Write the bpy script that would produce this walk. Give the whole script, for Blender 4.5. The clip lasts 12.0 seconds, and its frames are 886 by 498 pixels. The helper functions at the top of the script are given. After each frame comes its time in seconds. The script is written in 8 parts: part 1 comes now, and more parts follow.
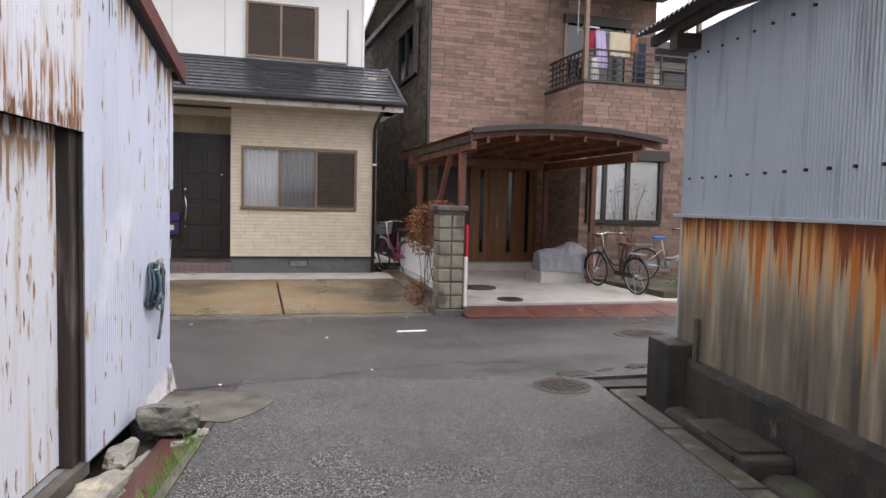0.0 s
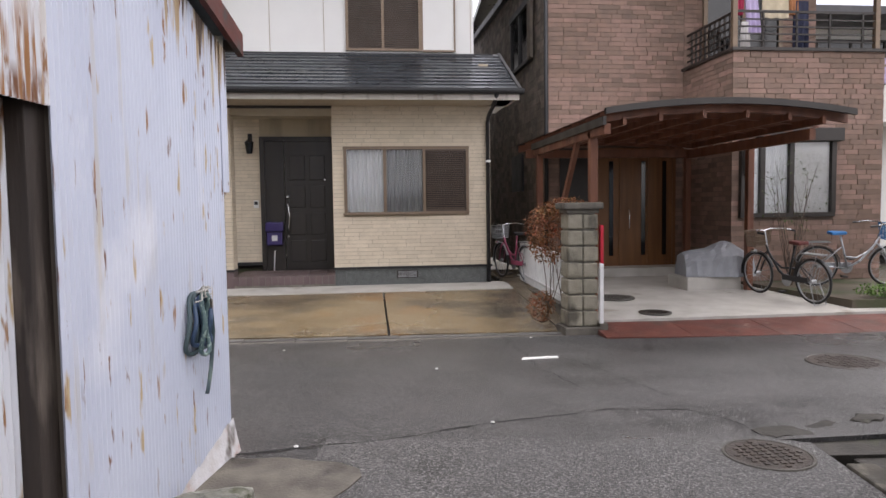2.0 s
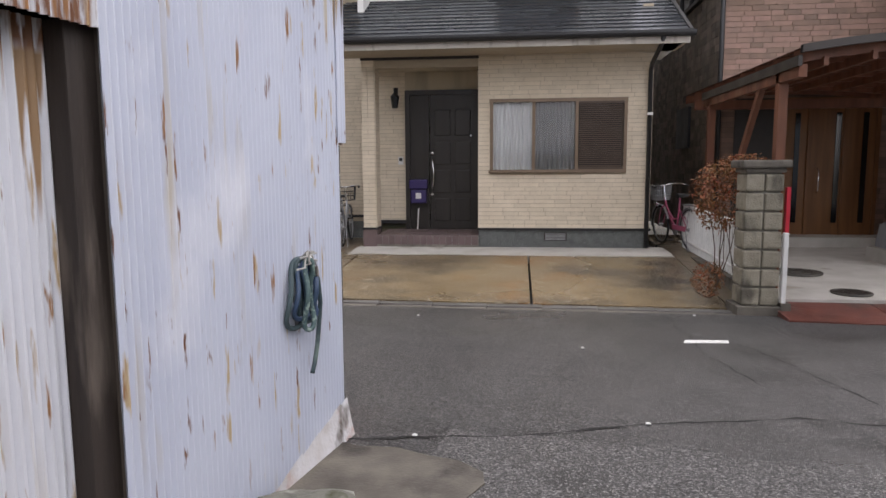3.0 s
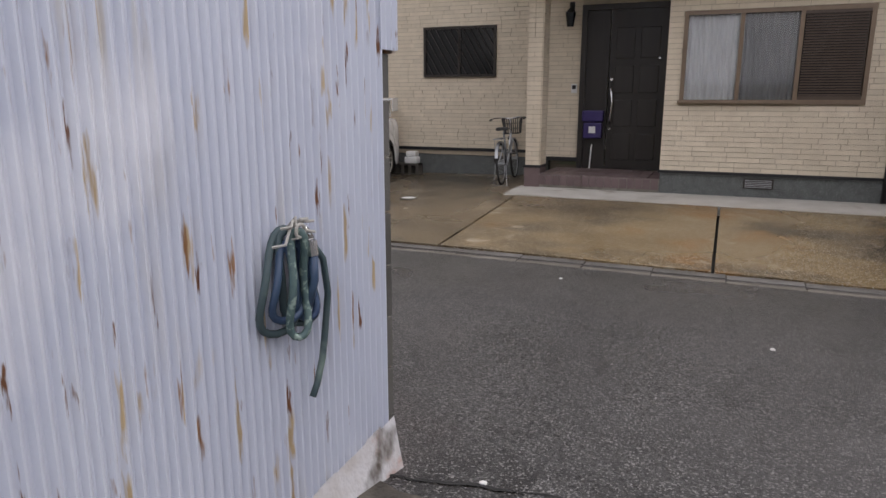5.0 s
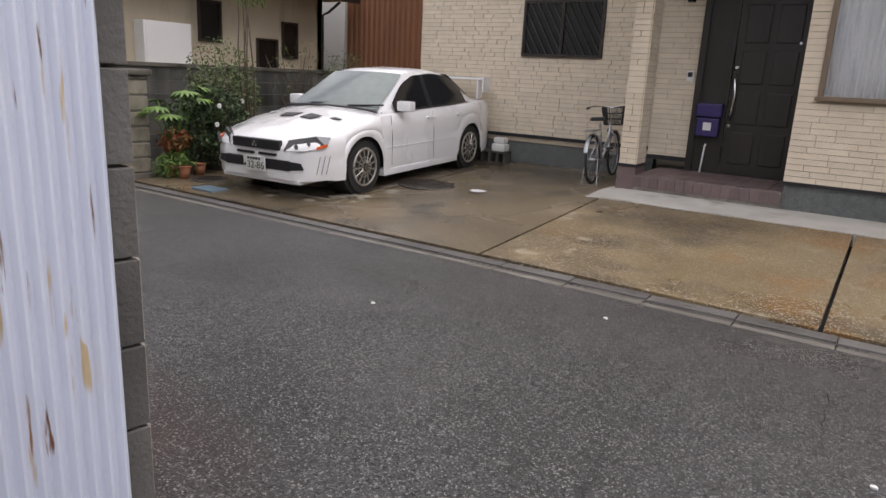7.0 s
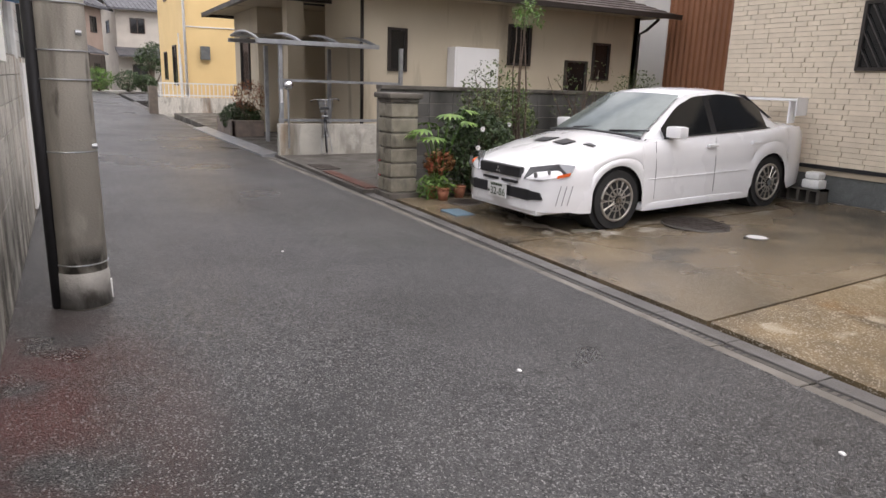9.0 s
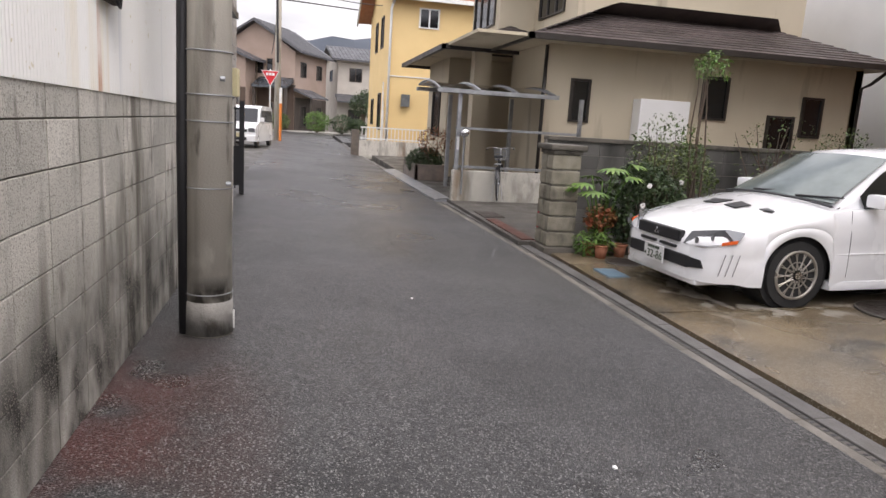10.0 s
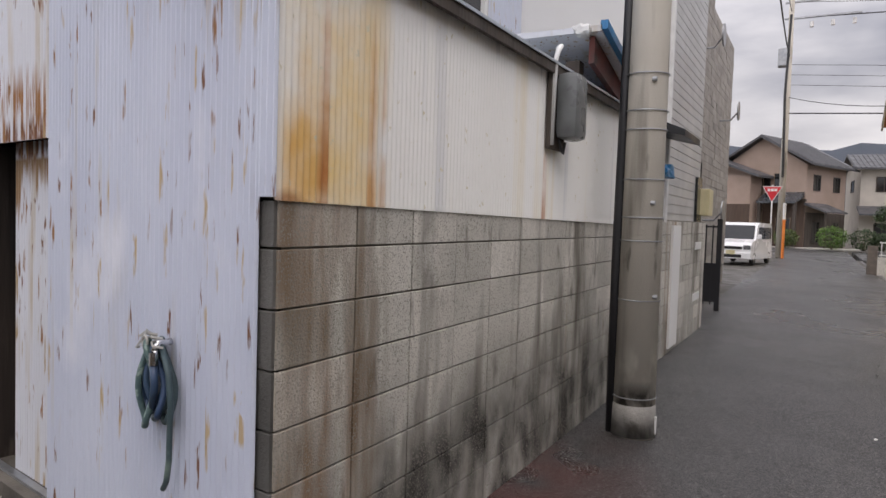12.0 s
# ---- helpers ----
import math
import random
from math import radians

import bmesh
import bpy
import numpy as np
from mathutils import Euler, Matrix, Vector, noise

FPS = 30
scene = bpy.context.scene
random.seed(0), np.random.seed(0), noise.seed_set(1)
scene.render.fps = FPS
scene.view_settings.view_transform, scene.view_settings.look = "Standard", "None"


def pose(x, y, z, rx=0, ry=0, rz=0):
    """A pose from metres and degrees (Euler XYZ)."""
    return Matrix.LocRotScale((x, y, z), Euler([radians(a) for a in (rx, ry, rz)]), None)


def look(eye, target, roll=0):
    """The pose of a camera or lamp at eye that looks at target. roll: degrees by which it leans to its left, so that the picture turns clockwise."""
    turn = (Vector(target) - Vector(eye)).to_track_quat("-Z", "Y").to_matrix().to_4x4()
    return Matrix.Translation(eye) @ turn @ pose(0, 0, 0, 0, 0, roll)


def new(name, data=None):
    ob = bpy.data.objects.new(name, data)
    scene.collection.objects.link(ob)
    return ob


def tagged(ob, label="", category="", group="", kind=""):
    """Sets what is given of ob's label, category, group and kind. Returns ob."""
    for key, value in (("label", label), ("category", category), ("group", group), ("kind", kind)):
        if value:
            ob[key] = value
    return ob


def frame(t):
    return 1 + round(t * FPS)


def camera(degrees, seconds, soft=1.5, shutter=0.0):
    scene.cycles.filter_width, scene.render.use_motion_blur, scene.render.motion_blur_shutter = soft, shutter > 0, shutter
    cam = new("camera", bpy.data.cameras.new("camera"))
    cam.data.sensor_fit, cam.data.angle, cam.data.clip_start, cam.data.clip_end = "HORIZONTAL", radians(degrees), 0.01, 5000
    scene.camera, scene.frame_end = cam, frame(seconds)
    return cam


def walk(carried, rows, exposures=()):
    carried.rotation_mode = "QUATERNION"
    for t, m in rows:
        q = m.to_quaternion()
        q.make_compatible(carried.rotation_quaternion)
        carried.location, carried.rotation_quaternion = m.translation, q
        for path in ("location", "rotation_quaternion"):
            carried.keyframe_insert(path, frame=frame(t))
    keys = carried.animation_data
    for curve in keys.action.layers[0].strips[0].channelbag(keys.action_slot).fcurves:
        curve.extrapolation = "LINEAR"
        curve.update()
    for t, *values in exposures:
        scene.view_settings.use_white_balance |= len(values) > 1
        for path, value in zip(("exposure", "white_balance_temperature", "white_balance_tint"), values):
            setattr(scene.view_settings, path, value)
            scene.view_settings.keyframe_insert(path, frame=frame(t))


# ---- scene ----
cam = camera(66.3, 12.0)
METRES, EYE, TILT, LEAN, TURN = 7.34, 1.449, 0.0, 0.0, -16.1
ROWS = [
    (0.0, 0.0, 0.0, 0.0, 0.09, -3.66, -1.4),
    (0.5, -0.0055, 0.054, -0.0032, 0.32, -3.58, -0.58),
    (1.0, -0.0083, 0.1043, -0.0008, 2.43, -3.09, 0.3),
    (1.5, -0.0172, 0.1542, -0.0026, 4.22, -2.93, 0.14),
    (2.0, -0.0226, 0.1991, -0.0037, 9.66, -3.53, 0.77),
    (2.5, -0.025, 0.2447, -0.0025, 16.04, -3.47, 0.65),
    (3.0, -0.037, 0.2897, -0.0066, 22.37, -6.88, 0.31),
    (3.5, -0.0448, 0.3297, -0.0059, 27.17, -8.92, 0.93),
    (5.5, -0.0633, 0.5118, -0.0123, 43.12, -13.64, -0.26),
    (6.0, -0.066, 0.5591, -0.0105, 47.49, -14.22, -0.69),
    (6.5, -0.0774, 0.6046, -0.0106, 49.19, -14.44, -2.11),
    (8.5, -0.1007, 0.7706, -0.0056, 64.22, -12.67, -3.83),
    (9.0, -0.1171, 0.8124, -0.0054, 78.1, -13.73, -1.88),
    (9.5, -0.1312, 0.8473, -0.0033, 87.43, -13.02, -2.0),
    (10.0, -0.1512, 0.8781, -0.0012, 94.57, -10.53, -3.55),
    (10.5, -0.1653, 0.9045, 0.0003, 106.91, -7.27, -3.88),
    (11.0, -0.1638, 0.9321, 0.0021, 118.54, -5.5, -3.34),
    (11.5, -0.1505, 0.9464, 0.0023, 125.38, -3.36, -2.38),
    (12.0, -0.1327, 0.9585, 0.0039, 135.29, -2.66, -1.8),
]
walk(cam, [(t, pose(0, 0, EYE, TILT, LEAN, TURN) @ pose(METRES * x, METRES * y, METRES * z, 90 + pitch, roll, yaw)) for t, x, y, z, yaw, pitch, roll in ROWS],
     exposures=[(t, e, 6850, 16) for t, e in ((0.0, 0.48), (2.5, 0.28), (4.0, 0.0), (5.5, -0.17), (6.5, -0.05), (8.5, 0.48), (9.5, 0.42), (10.5, 0.46), (12.0, -0.14))])

# ---- light ----
world = bpy.data.worlds.new("sky")
scene.world = world
world.use_nodes = True
wn, wl = world.node_tree.nodes, world.node_tree.links
wn.clear()
SUN_EL, SUN_AZ = 62.0, 60.0
sky = wn.new("ShaderNodeTexSky")
sky.sky_type, sky.sun_disc = "NISHITA", False
sky.sun_elevation, sky.sun_rotation = radians(SUN_EL), radians(SUN_AZ)
sky.dust_density, sky.air_density = 4.0, 1.0
coord = wn.new("ShaderNodeTexCoord")
mapping = wn.new("ShaderNodeMapping")
mapping.inputs["Scale"].default_value = (1.0, 1.0, 3.2)
cloud = wn.new("ShaderNodeTexNoise")
cloud.inputs["Scale"].default_value, cloud.inputs["Detail"].default_value = 2.6, 7.0
ramp = wn.new("ShaderNodeValToRGB")
ramp.color_ramp.elements[0].position, ramp.color_ramp.elements[0].color = 0.34, (3.6, 3.9, 4.7, 1)
ramp.color_ramp.elements[1].position, ramp.color_ramp.elements[1].color = 0.66, (10.6, 10.8, 11.2, 1)
mixs = wn.new("ShaderNodeMix")
mixs.data_type = "RGBA"
mixs.inputs[0].default_value = 0.9
back = wn.new("ShaderNodeBackground")
back.inputs["Strength"].default_value = 0.1
wout = wn.new("ShaderNodeOutputWorld")
wl.new(coord.outputs["Generated"], mapping.inputs["Vector"])
wl.new(mapping.outputs[0], cloud.inputs["Vector"])
wl.new(cloud.outputs["Fac"], ramp.inputs[0])
wl.new(sky.outputs[0], mixs.inputs[6])
wl.new(ramp.outputs[0], mixs.inputs[7])
# an overcast dome is brighter overhead than at the horizon
parts_xyz = wn.new("ShaderNodeSeparateXYZ")
lift = wn.new("ShaderNodeMapRange")
lift.inputs["From Max"].default_value = 0.5
lift.inputs["To Min"].default_value, lift.inputs["To Max"].default_value = 1.35, 2.5
scaled = wn.new("ShaderNodeVectorMath")
scaled.operation = "SCALE"
wl.new(coord.outputs["Generated"], parts_xyz.inputs[0])
wl.new(parts_xyz.outputs[2], lift.inputs["Value"])
wl.new(mixs.outputs[2], scaled.inputs[0])
# heavier cloud to the west, over the mountain
tilt_x = wn.new("ShaderNodeMapRange")
tilt_x.inputs["From Max"].default_value = 0.3
tilt_x.inputs["From Min"].default_value, tilt_x.inputs["To Min"].default_value, tilt_x.inputs["To Max"].default_value = -1.0, 0.55, 1.1
both = wn.new("ShaderNodeMath")
both.operation = "MULTIPLY"
wl.new(parts_xyz.outputs[0], tilt_x.inputs["Value"])
wl.new(tilt_x.outputs[0], both.inputs[0])
wl.new(lift.outputs[0], both.inputs[1])
wl.new(both.outputs[0], scaled.inputs["Scale"])
wl.new(scaled.outputs[0], back.inputs["Color"])
wl.new(back.outputs[0], wout.inputs[0])
sun = new("sun", bpy.data.lights.new("sun", "SUN"))
sun.data.energy, sun.data.angle, sun.data.color = 0.7, radians(40), (1.0, 0.97, 0.92)
saz, sel = radians(SUN_AZ), radians(SUN_EL)
sun.matrix_world = look((math.sin(saz) * 40 * math.cos(sel), math.cos(saz) * 40 * math.cos(sel), 40 * math.sin(sel)), (0, 0, 0))

# ---- materials ----


def surface(name, c1, c2, scale=6.0, stretch=(1, 1, 1), rough=(0.6, 0.85), metal=0.0, bump=0.15, bscale=60.0, stains=(), vary=0.0, island=0.0, coat=0.0, speckle=None, bstretch=(1, 1, 1), spec=0.4, blob=None, streaks=(), drips=()):
    """Two-tone surface with stains (colour, scale, stretch, low, high), fine relief and, for pieces, a random tone."""
    m = bpy.data.materials.new(name)
    m.use_nodes = True
    n, l = m.node_tree.nodes, m.node_tree.links
    b = n["Principled BSDF"]
    tc = n.new("ShaderNodeNewGeometry")

    def noisy(sc, st, detail=5.0, shift=0.0):
        mp = n.new("ShaderNodeMapping")
        mp.inputs["Scale"].default_value = st
        mp.inputs["Location"].default_value = (shift, shift * 0.7, shift * 1.3)
        t = n.new("ShaderNodeTexNoise")
        t.inputs["Scale"].default_value, t.inputs["Detail"].default_value = sc, detail
        l.new(tc.outputs["Position"], mp.inputs["Vector"])
        l.new(mp.outputs[0], t.inputs["Vector"])
        return t.outputs["Fac"]

    def span(value, lo, hi, to0=0.0, to1=1.0):
        r = n.new("ShaderNodeMapRange")
        r.inputs["From Min"].default_value, r.inputs["From Max"].default_value = lo, hi
        r.inputs["To Min"].default_value, r.inputs["To Max"].default_value = to0, to1
        l.new(value, r.inputs["Value"])
        return r.outputs[0]

    def blend(fac, a, c):
        x = n.new("ShaderNodeMix")
        x.data_type = "RGBA"
        l.new(fac, x.inputs[0])
        for slot, v in ((6, a), (7, c)):
            if isinstance(v, tuple):
                x.inputs[slot].default_value = (*v, 1)
            else:
                l.new(v, x.inputs[slot])
        return x.outputs[2]

    grain = noisy(scale, stretch)
    col = blend(span(grain, 0.3, 0.7), c1, c2)
    rval = span(noisy(scale * 0.37, stretch, 4.0, 5.3), 0.35, 0.65, rough[0], rough[1])
    for k, (sc, s_scale, s_stretch, lo, hi, *cluster) in enumerate(stains):
        f = span(noisy(s_scale, s_stretch, 6.0, 3.1 + 7.7 * k), lo, hi)
        if cluster:
            gate = n.new("ShaderNodeMath")
            gate.operation = "MULTIPLY"
            l.new(f, gate.inputs[0])
            l.new(span(noisy(cluster[0], (1, 1, 0.5), 3.0, 11.3 + 5.1 * k), cluster[1], cluster[1] + 0.12), gate.inputs[1])
            f = gate.outputs[0]
        col = blend(f, col, sc)
    for b_colour, b_at, b_size, *b_noise in blob or ():
        mp = n.new("ShaderNodeMapping")
        mp.inputs["Scale"].default_value = [1 / s for s in b_size]
        mp.inputs["Location"].default_value = [-a / s for a, s in zip(b_at, b_size)]
        ball = n.new("ShaderNodeTexGradient")
        ball.gradient_type = "SPHERICAL"
        l.new(tc.outputs["Position"], mp.inputs["Vector"])
        l.new(mp.outputs[0], ball.inputs["Vector"])
        mul = n.new("ShaderNodeMath")
        mul.operation = "MULTIPLY"
        l.new(span(ball.outputs["Fac"], 0.0, 0.5), mul.inputs[0])
        l.new(span(noisy(b_noise[0] if b_noise else 2.2, b_noise[1] if b_noise else (1, 1, 1), 6.0, 9.0), b_noise[2] if b_noise else 0.35, b_noise[3] if b_noise else 0.62), mul.inputs[1])
        col = blend(mul.outputs[0], col, b_colour)
    for k, (s_colour, s_wide, s_tall, s_keep, s_size) in enumerate(streaks):
        # short upright flecks: stretched cells, of which a share is kept
        mp = n.new("ShaderNodeMapping")
        mp.inputs["Scale"].default_value = (s_wide, s_wide, s_tall)
        mp.inputs["Location"].default_value = (3.7 * k + 1.1, 2.9 * k, 5.3 * k)
        wob = n.new("ShaderNodeTexNoise")
        wob.inputs["Scale"].default_value = 3.0
        add = n.new("ShaderNodeVectorMath")
        add.operation = "MULTIPLY_ADD"
        add.inputs[1].default_value = (0.9, 0.9, 0.9)
        v = n.new("ShaderNodeTexVoronoi")
        v.inputs["Scale"].default_value = 1.0
        sep = n.new("ShaderNodeSeparateColor")
        l.new(tc.outputs["Position"], mp.inputs["Vector"])
        l.new(mp.outputs[0], wob.inputs["Vector"])
        l.new(wob.outputs["Color"], add.inputs[0])
        l.new(mp.outputs[0], add.inputs[2])
        l.new(add.outputs[0], v.inputs["Vector"])
        l.new(v.outputs["Color"], sep.inputs[0])
        dens = n.new("ShaderNodeMath")
        dens.operation = "ADD"
        l.new(sep.outputs[0], dens.inputs[0])
        l.new(span(noisy(1.3, (1, 1, 0.7), 2.0, 21.0 + 3.0 * k), 0.35, 0.65, -0.22, 0.22), dens.inputs[1])
        both_f = n.new("ShaderNodeMath")
        both_f.operation = "MULTIPLY"
        l.new(span(dens.outputs[0], 1 - s_keep, 1.04 - s_keep), both_f.inputs[0])
        l.new(span(v.outputs["Distance"], s_size, s_size * 0.45), both_f.inputs[1])
        col = blend(both_f.outputs[0], col, s_colour)
    for k, (d_colour, d_freq, d_along, d_from, d_low, d_high, d_soft) in enumerate(drips):
        # runs that start on one line and end at uneven lengths
        dot = n.new("ShaderNodeVectorMath")
        dot.operation = "DOT_PRODUCT"
        dot.inputs[1].default_value = d_along
        l.new(tc.outputs["Position"], dot.inputs[0])
        run = n.new("ShaderNodeMath")
        run.operation = "SUBTRACT"
        l.new(span(noisy(d_freq, (1, 1, 0.03), 3.0, 4.4 + 6.1 * k), d_low, d_high), run.inputs[0])
        off = n.new("ShaderNodeMath")
        off.operation = "ADD"
        off.inputs[1].default_value = d_from
        l.new(dot.outputs["Value"], off.inputs[0])
        l.new(off.outputs[0], run.inputs[1])
        begun = n.new("ShaderNodeMath")
        begun.operation = "MULTIPLY"
        l.new(span(run.outputs[0], 0.0, d_soft), begun.inputs[0])
        l.new(span(off.outputs[0], -0.04, 0.0), begun.inputs[1])
        col = blend(begun.outputs[0], col, d_colour)
    if speckle:
        v = n.new("ShaderNodeTexVoronoi")
        v.inputs["Scale"].default_value = speckle[1]
        l.new(tc.outputs["Position"], v.inputs["Vector"])
        sep = n.new("ShaderNodeSeparateColor")
        l.new(v.outputs["Color"], sep.inputs[0])
        col = blend(span(sep.outputs[0], speckle[2], 1.0), col, speckle[0])
    if vary or island:
        if island:
            g = n.new("ShaderNodeNewGeometry")
            rnd, amount = g.outputs["Random Per Island"], island
        else:
            g = n.new("ShaderNodeObjectInfo")
            rnd, amount = g.outputs["Random"], vary
        hsv = n.new("ShaderNodeHueSaturation")
        l.new(span(rnd, 0, 1, 1 - amount, 1 + amount), hsv.inputs["Value"])
        l.new(span(rnd, 0, 1, 0.5 + amount * 0.03, 0.5 - amount * 0.03), hsv.inputs["Hue"])
        l.new(col, hsv.inputs["Color"])
        col = hsv.outputs[0]
    l.new(col, b.inputs["Base Color"])
    l.new(rval, b.inputs["Roughness"])
    b.inputs["Metallic"].default_value = metal
    b.inputs["Specular IOR Level"].default_value = spec
    if coat:
        b.inputs["Coat Weight"].default_value, b.inputs["Coat Roughness"].default_value = coat, 0.04
    if bump:
        bp = n.new("ShaderNodeBump")
        bp.inputs["Strength"].default_value, bp.inputs["Distance"].default_value = bump, 0.01
        l.new(noisy(bscale, bstretch, 3.0, 1.7), bp.inputs["Height"])
        l.new(bp.outputs[0], b.inputs["Normal"])
    return m


def plain(name, c, rough=0.5, metal=0.0, spec=0.5, coat=0.0):
    d = tuple(x * 0.85 for x in c)
    return surface(name, c, d, 9.0, rough=(rough * 0.85, min(1.0, rough * 1.12)), metal=metal, bump=0.04, bscale=90, spec=spec, coat=coat)


def glass(name, tint, see=0.75, rough=0.02):
    m = bpy.data.materials.new(name)
    m.use_nodes = True
    n, l = m.node_tree.nodes, m.node_tree.links
    n.clear()
    fr = n.new("ShaderNodeFresnel")
    fr.inputs["IOR"].default_value = 1.5
    tr = n.new("ShaderNodeBsdfTransparent")
    tr.inputs[0].default_value = (*[see * x for x in tint], 1)
    gl = n.new("ShaderNodeBsdfGlossy")
    gl.inputs["Roughness"].default_value = rough
    mx = n.new("ShaderNodeMixShader")
    o = n.new("ShaderNodeOutputMaterial")
    l.new(fr.outputs[0], mx.inputs[0])
    l.new(tr.outputs[0], mx.inputs[1])
    l.new(gl.outputs[0], mx.inputs[2])
    l.new(mx.outputs[0], o.inputs[0])
    return m


RUST, RUST2 = (0.16, 0.065, 0.025), (0.27, 0.135, 0.055)
M = {}
# pale specks: aggregate grains, with wet glints painted into their colour
M["asphalt"] = surface("wet_asphalt", (0.028, 0.0275, 0.028), (0.048, 0.047, 0.047), 1.1, rough=(0.25, 0.48), bump=0.9, bscale=130, speckle=((0.26, 0.255, 0.247), 150.0, 0.81),
                       blob=(((0.070, 0.068, 0.067), (2.8, 6.5, 0.0), (3.0, 2.8, 2.0), 1.6, (1, 1, 1), 0.34, 0.66), ((0.050, 0.024, 0.020), (-2.2, 5.65, 0.0), (1.9, 0.9, 1.0)), ((0.075, 0.024, 0.020), (-2.3, 5.62, 0.0), (1.1, 0.45, 1.0)), ((0.013, 0.0125, 0.012), (2.2, 7.2, 0.0), (0.7, 0.7, 1.0)), ((0.013, 0.0125, 0.012), (3.2, 5.75, 0.0), (2.2, 0.45, 1.0), 5.0, (1, 1, 1), 0.42, 0.6), ((0.014, 0.013, 0.013), (3.6, 8.2, 0.0), (1.4, 0.5, 1.0)), ((0.014, 0.013, 0.013), (-0.2, 5.45, 0.0), (0.9, 0.3, 1.0), 6.0, (1, 1, 1), 0.4, 0.6)),
                       stains=(((0.095, 0.093, 0.090), 80.0, (1, 1, 1), 0.54, 0.60), ((0.008, 0.0078, 0.0078), 52.0, (1, 1, 1), 0.54, 0.60), ((0.015, 0.0145, 0.014), 5.0, (1.6, 1, 1), 0.58, 0.72), ((0.018, 0.0175, 0.017), 0.8, (1, 1, 1), 0.50, 0.78), ((0.062, 0.059, 0.056), 0.35, (1, 1, 1), 0.58, 0.8)),
                       streaks=(((0.009, 0.0088, 0.0088), 120.0, 120.0, 0.34, 0.5),), spec=0.5)
M["asphalt_alley"] = surface("older_coarse_asphalt", (0.038, 0.037, 0.037), (0.058, 0.0565, 0.056), 1.3, rough=(0.25, 0.48), bump=1.0, bscale=110, speckle=((0.30, 0.295, 0.285), 135.0, 0.77),
                             stains=(((0.15, 0.147, 0.143), 70.0, (1, 1, 1), 0.54, 0.60), ((0.012, 0.0115, 0.0115), 46.0, (1, 1, 1), 0.54, 0.60), ((0.030, 0.029, 0.028), 2.6, (1, 1, 1), 0.56, 0.72), ((0.10, 0.097, 0.093), 0.6, (1, 1, 1), 0.54, 0.74)),
                             streaks=(((0.012, 0.0115, 0.0115), 110.0, 110.0, 0.30, 0.5),), spec=0.55)
M["soil"] = surface("soil", (0.07, 0.055, 0.04), (0.12, 0.10, 0.07), 2.0, bump=0.5, bscale=30, stains=(((0.05, 0.06, 0.025), 1.2, (1, 1, 1), 0.5, 0.6),))
M["drive"] = surface("stained_drive_concrete", (0.25, 0.185, 0.10), (0.165, 0.118, 0.06), 0.9, rough=(0.16, 0.45), bump=0.3, bscale=140, speckle=((0.45, 0.4, 0.33), 120.0, 0.8),
                     stains=(((0.075, 0.058, 0.036), 0.7, (1, 1.8, 1), 0.50, 0.66), ((0.22, 0.115, 0.035), 1.1, (1, 1.3, 1), 0.56, 0.70), ((0.33, 0.28, 0.20), 2.4, (1, 1, 1), 0.64, 0.72)),
                     blob=(((0.05, 0.042, 0.032), (2.7, 11.2, 0.0), (1.4, 1.8, 2.0)), ((0.07, 0.05, 0.028), (-1.2, 12.0, 0.0), (1.3, 0.9, 2.0))))
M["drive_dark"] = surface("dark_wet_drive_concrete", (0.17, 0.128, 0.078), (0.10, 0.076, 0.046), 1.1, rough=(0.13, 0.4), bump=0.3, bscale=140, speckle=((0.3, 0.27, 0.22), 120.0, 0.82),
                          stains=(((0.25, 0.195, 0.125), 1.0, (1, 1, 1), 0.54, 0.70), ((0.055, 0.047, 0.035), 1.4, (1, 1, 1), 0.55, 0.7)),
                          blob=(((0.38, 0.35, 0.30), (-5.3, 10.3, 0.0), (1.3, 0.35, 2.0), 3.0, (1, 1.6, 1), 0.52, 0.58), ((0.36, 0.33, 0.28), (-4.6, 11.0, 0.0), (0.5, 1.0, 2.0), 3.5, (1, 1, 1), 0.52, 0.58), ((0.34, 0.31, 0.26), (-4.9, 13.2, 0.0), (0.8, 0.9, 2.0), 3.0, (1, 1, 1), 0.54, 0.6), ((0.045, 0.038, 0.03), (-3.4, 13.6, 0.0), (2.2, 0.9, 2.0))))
M["pale_conc"] = surface("pale_concrete", (0.52, 0.50, 0.46), (0.40, 0.38, 0.34), 3.0, rough=(0.5, 0.8), bump=0.25, bscale=120, stains=(((0.2, 0.16, 0.11), 1.5, (1, 1, 1), 0.62, 0.75),))
M["kerb"] = surface("gutter_concrete", (0.10, 0.092, 0.08), (0.062, 0.057, 0.05), 5.0, rough=(0.35, 0.7), bump=0.4, bscale=90, stains=(((0.06, 0.055, 0.045), 3.0, (1, 1, 1), 0.54, 0.7),), vary=0.18)
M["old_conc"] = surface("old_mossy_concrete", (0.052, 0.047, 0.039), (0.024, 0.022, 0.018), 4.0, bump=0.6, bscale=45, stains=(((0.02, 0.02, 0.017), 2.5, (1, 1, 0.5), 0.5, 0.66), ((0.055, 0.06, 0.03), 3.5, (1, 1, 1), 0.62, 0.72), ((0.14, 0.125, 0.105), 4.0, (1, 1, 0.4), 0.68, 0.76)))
M["conc_edge"] = surface("worn_edge_concrete", (0.15, 0.135, 0.112), (0.075, 0.067, 0.056), 5.0, bump=0.5, bscale=60, stains=(((0.04, 0.035, 0.03), 3.0, (1, 1, 1), 0.55, 0.68),))
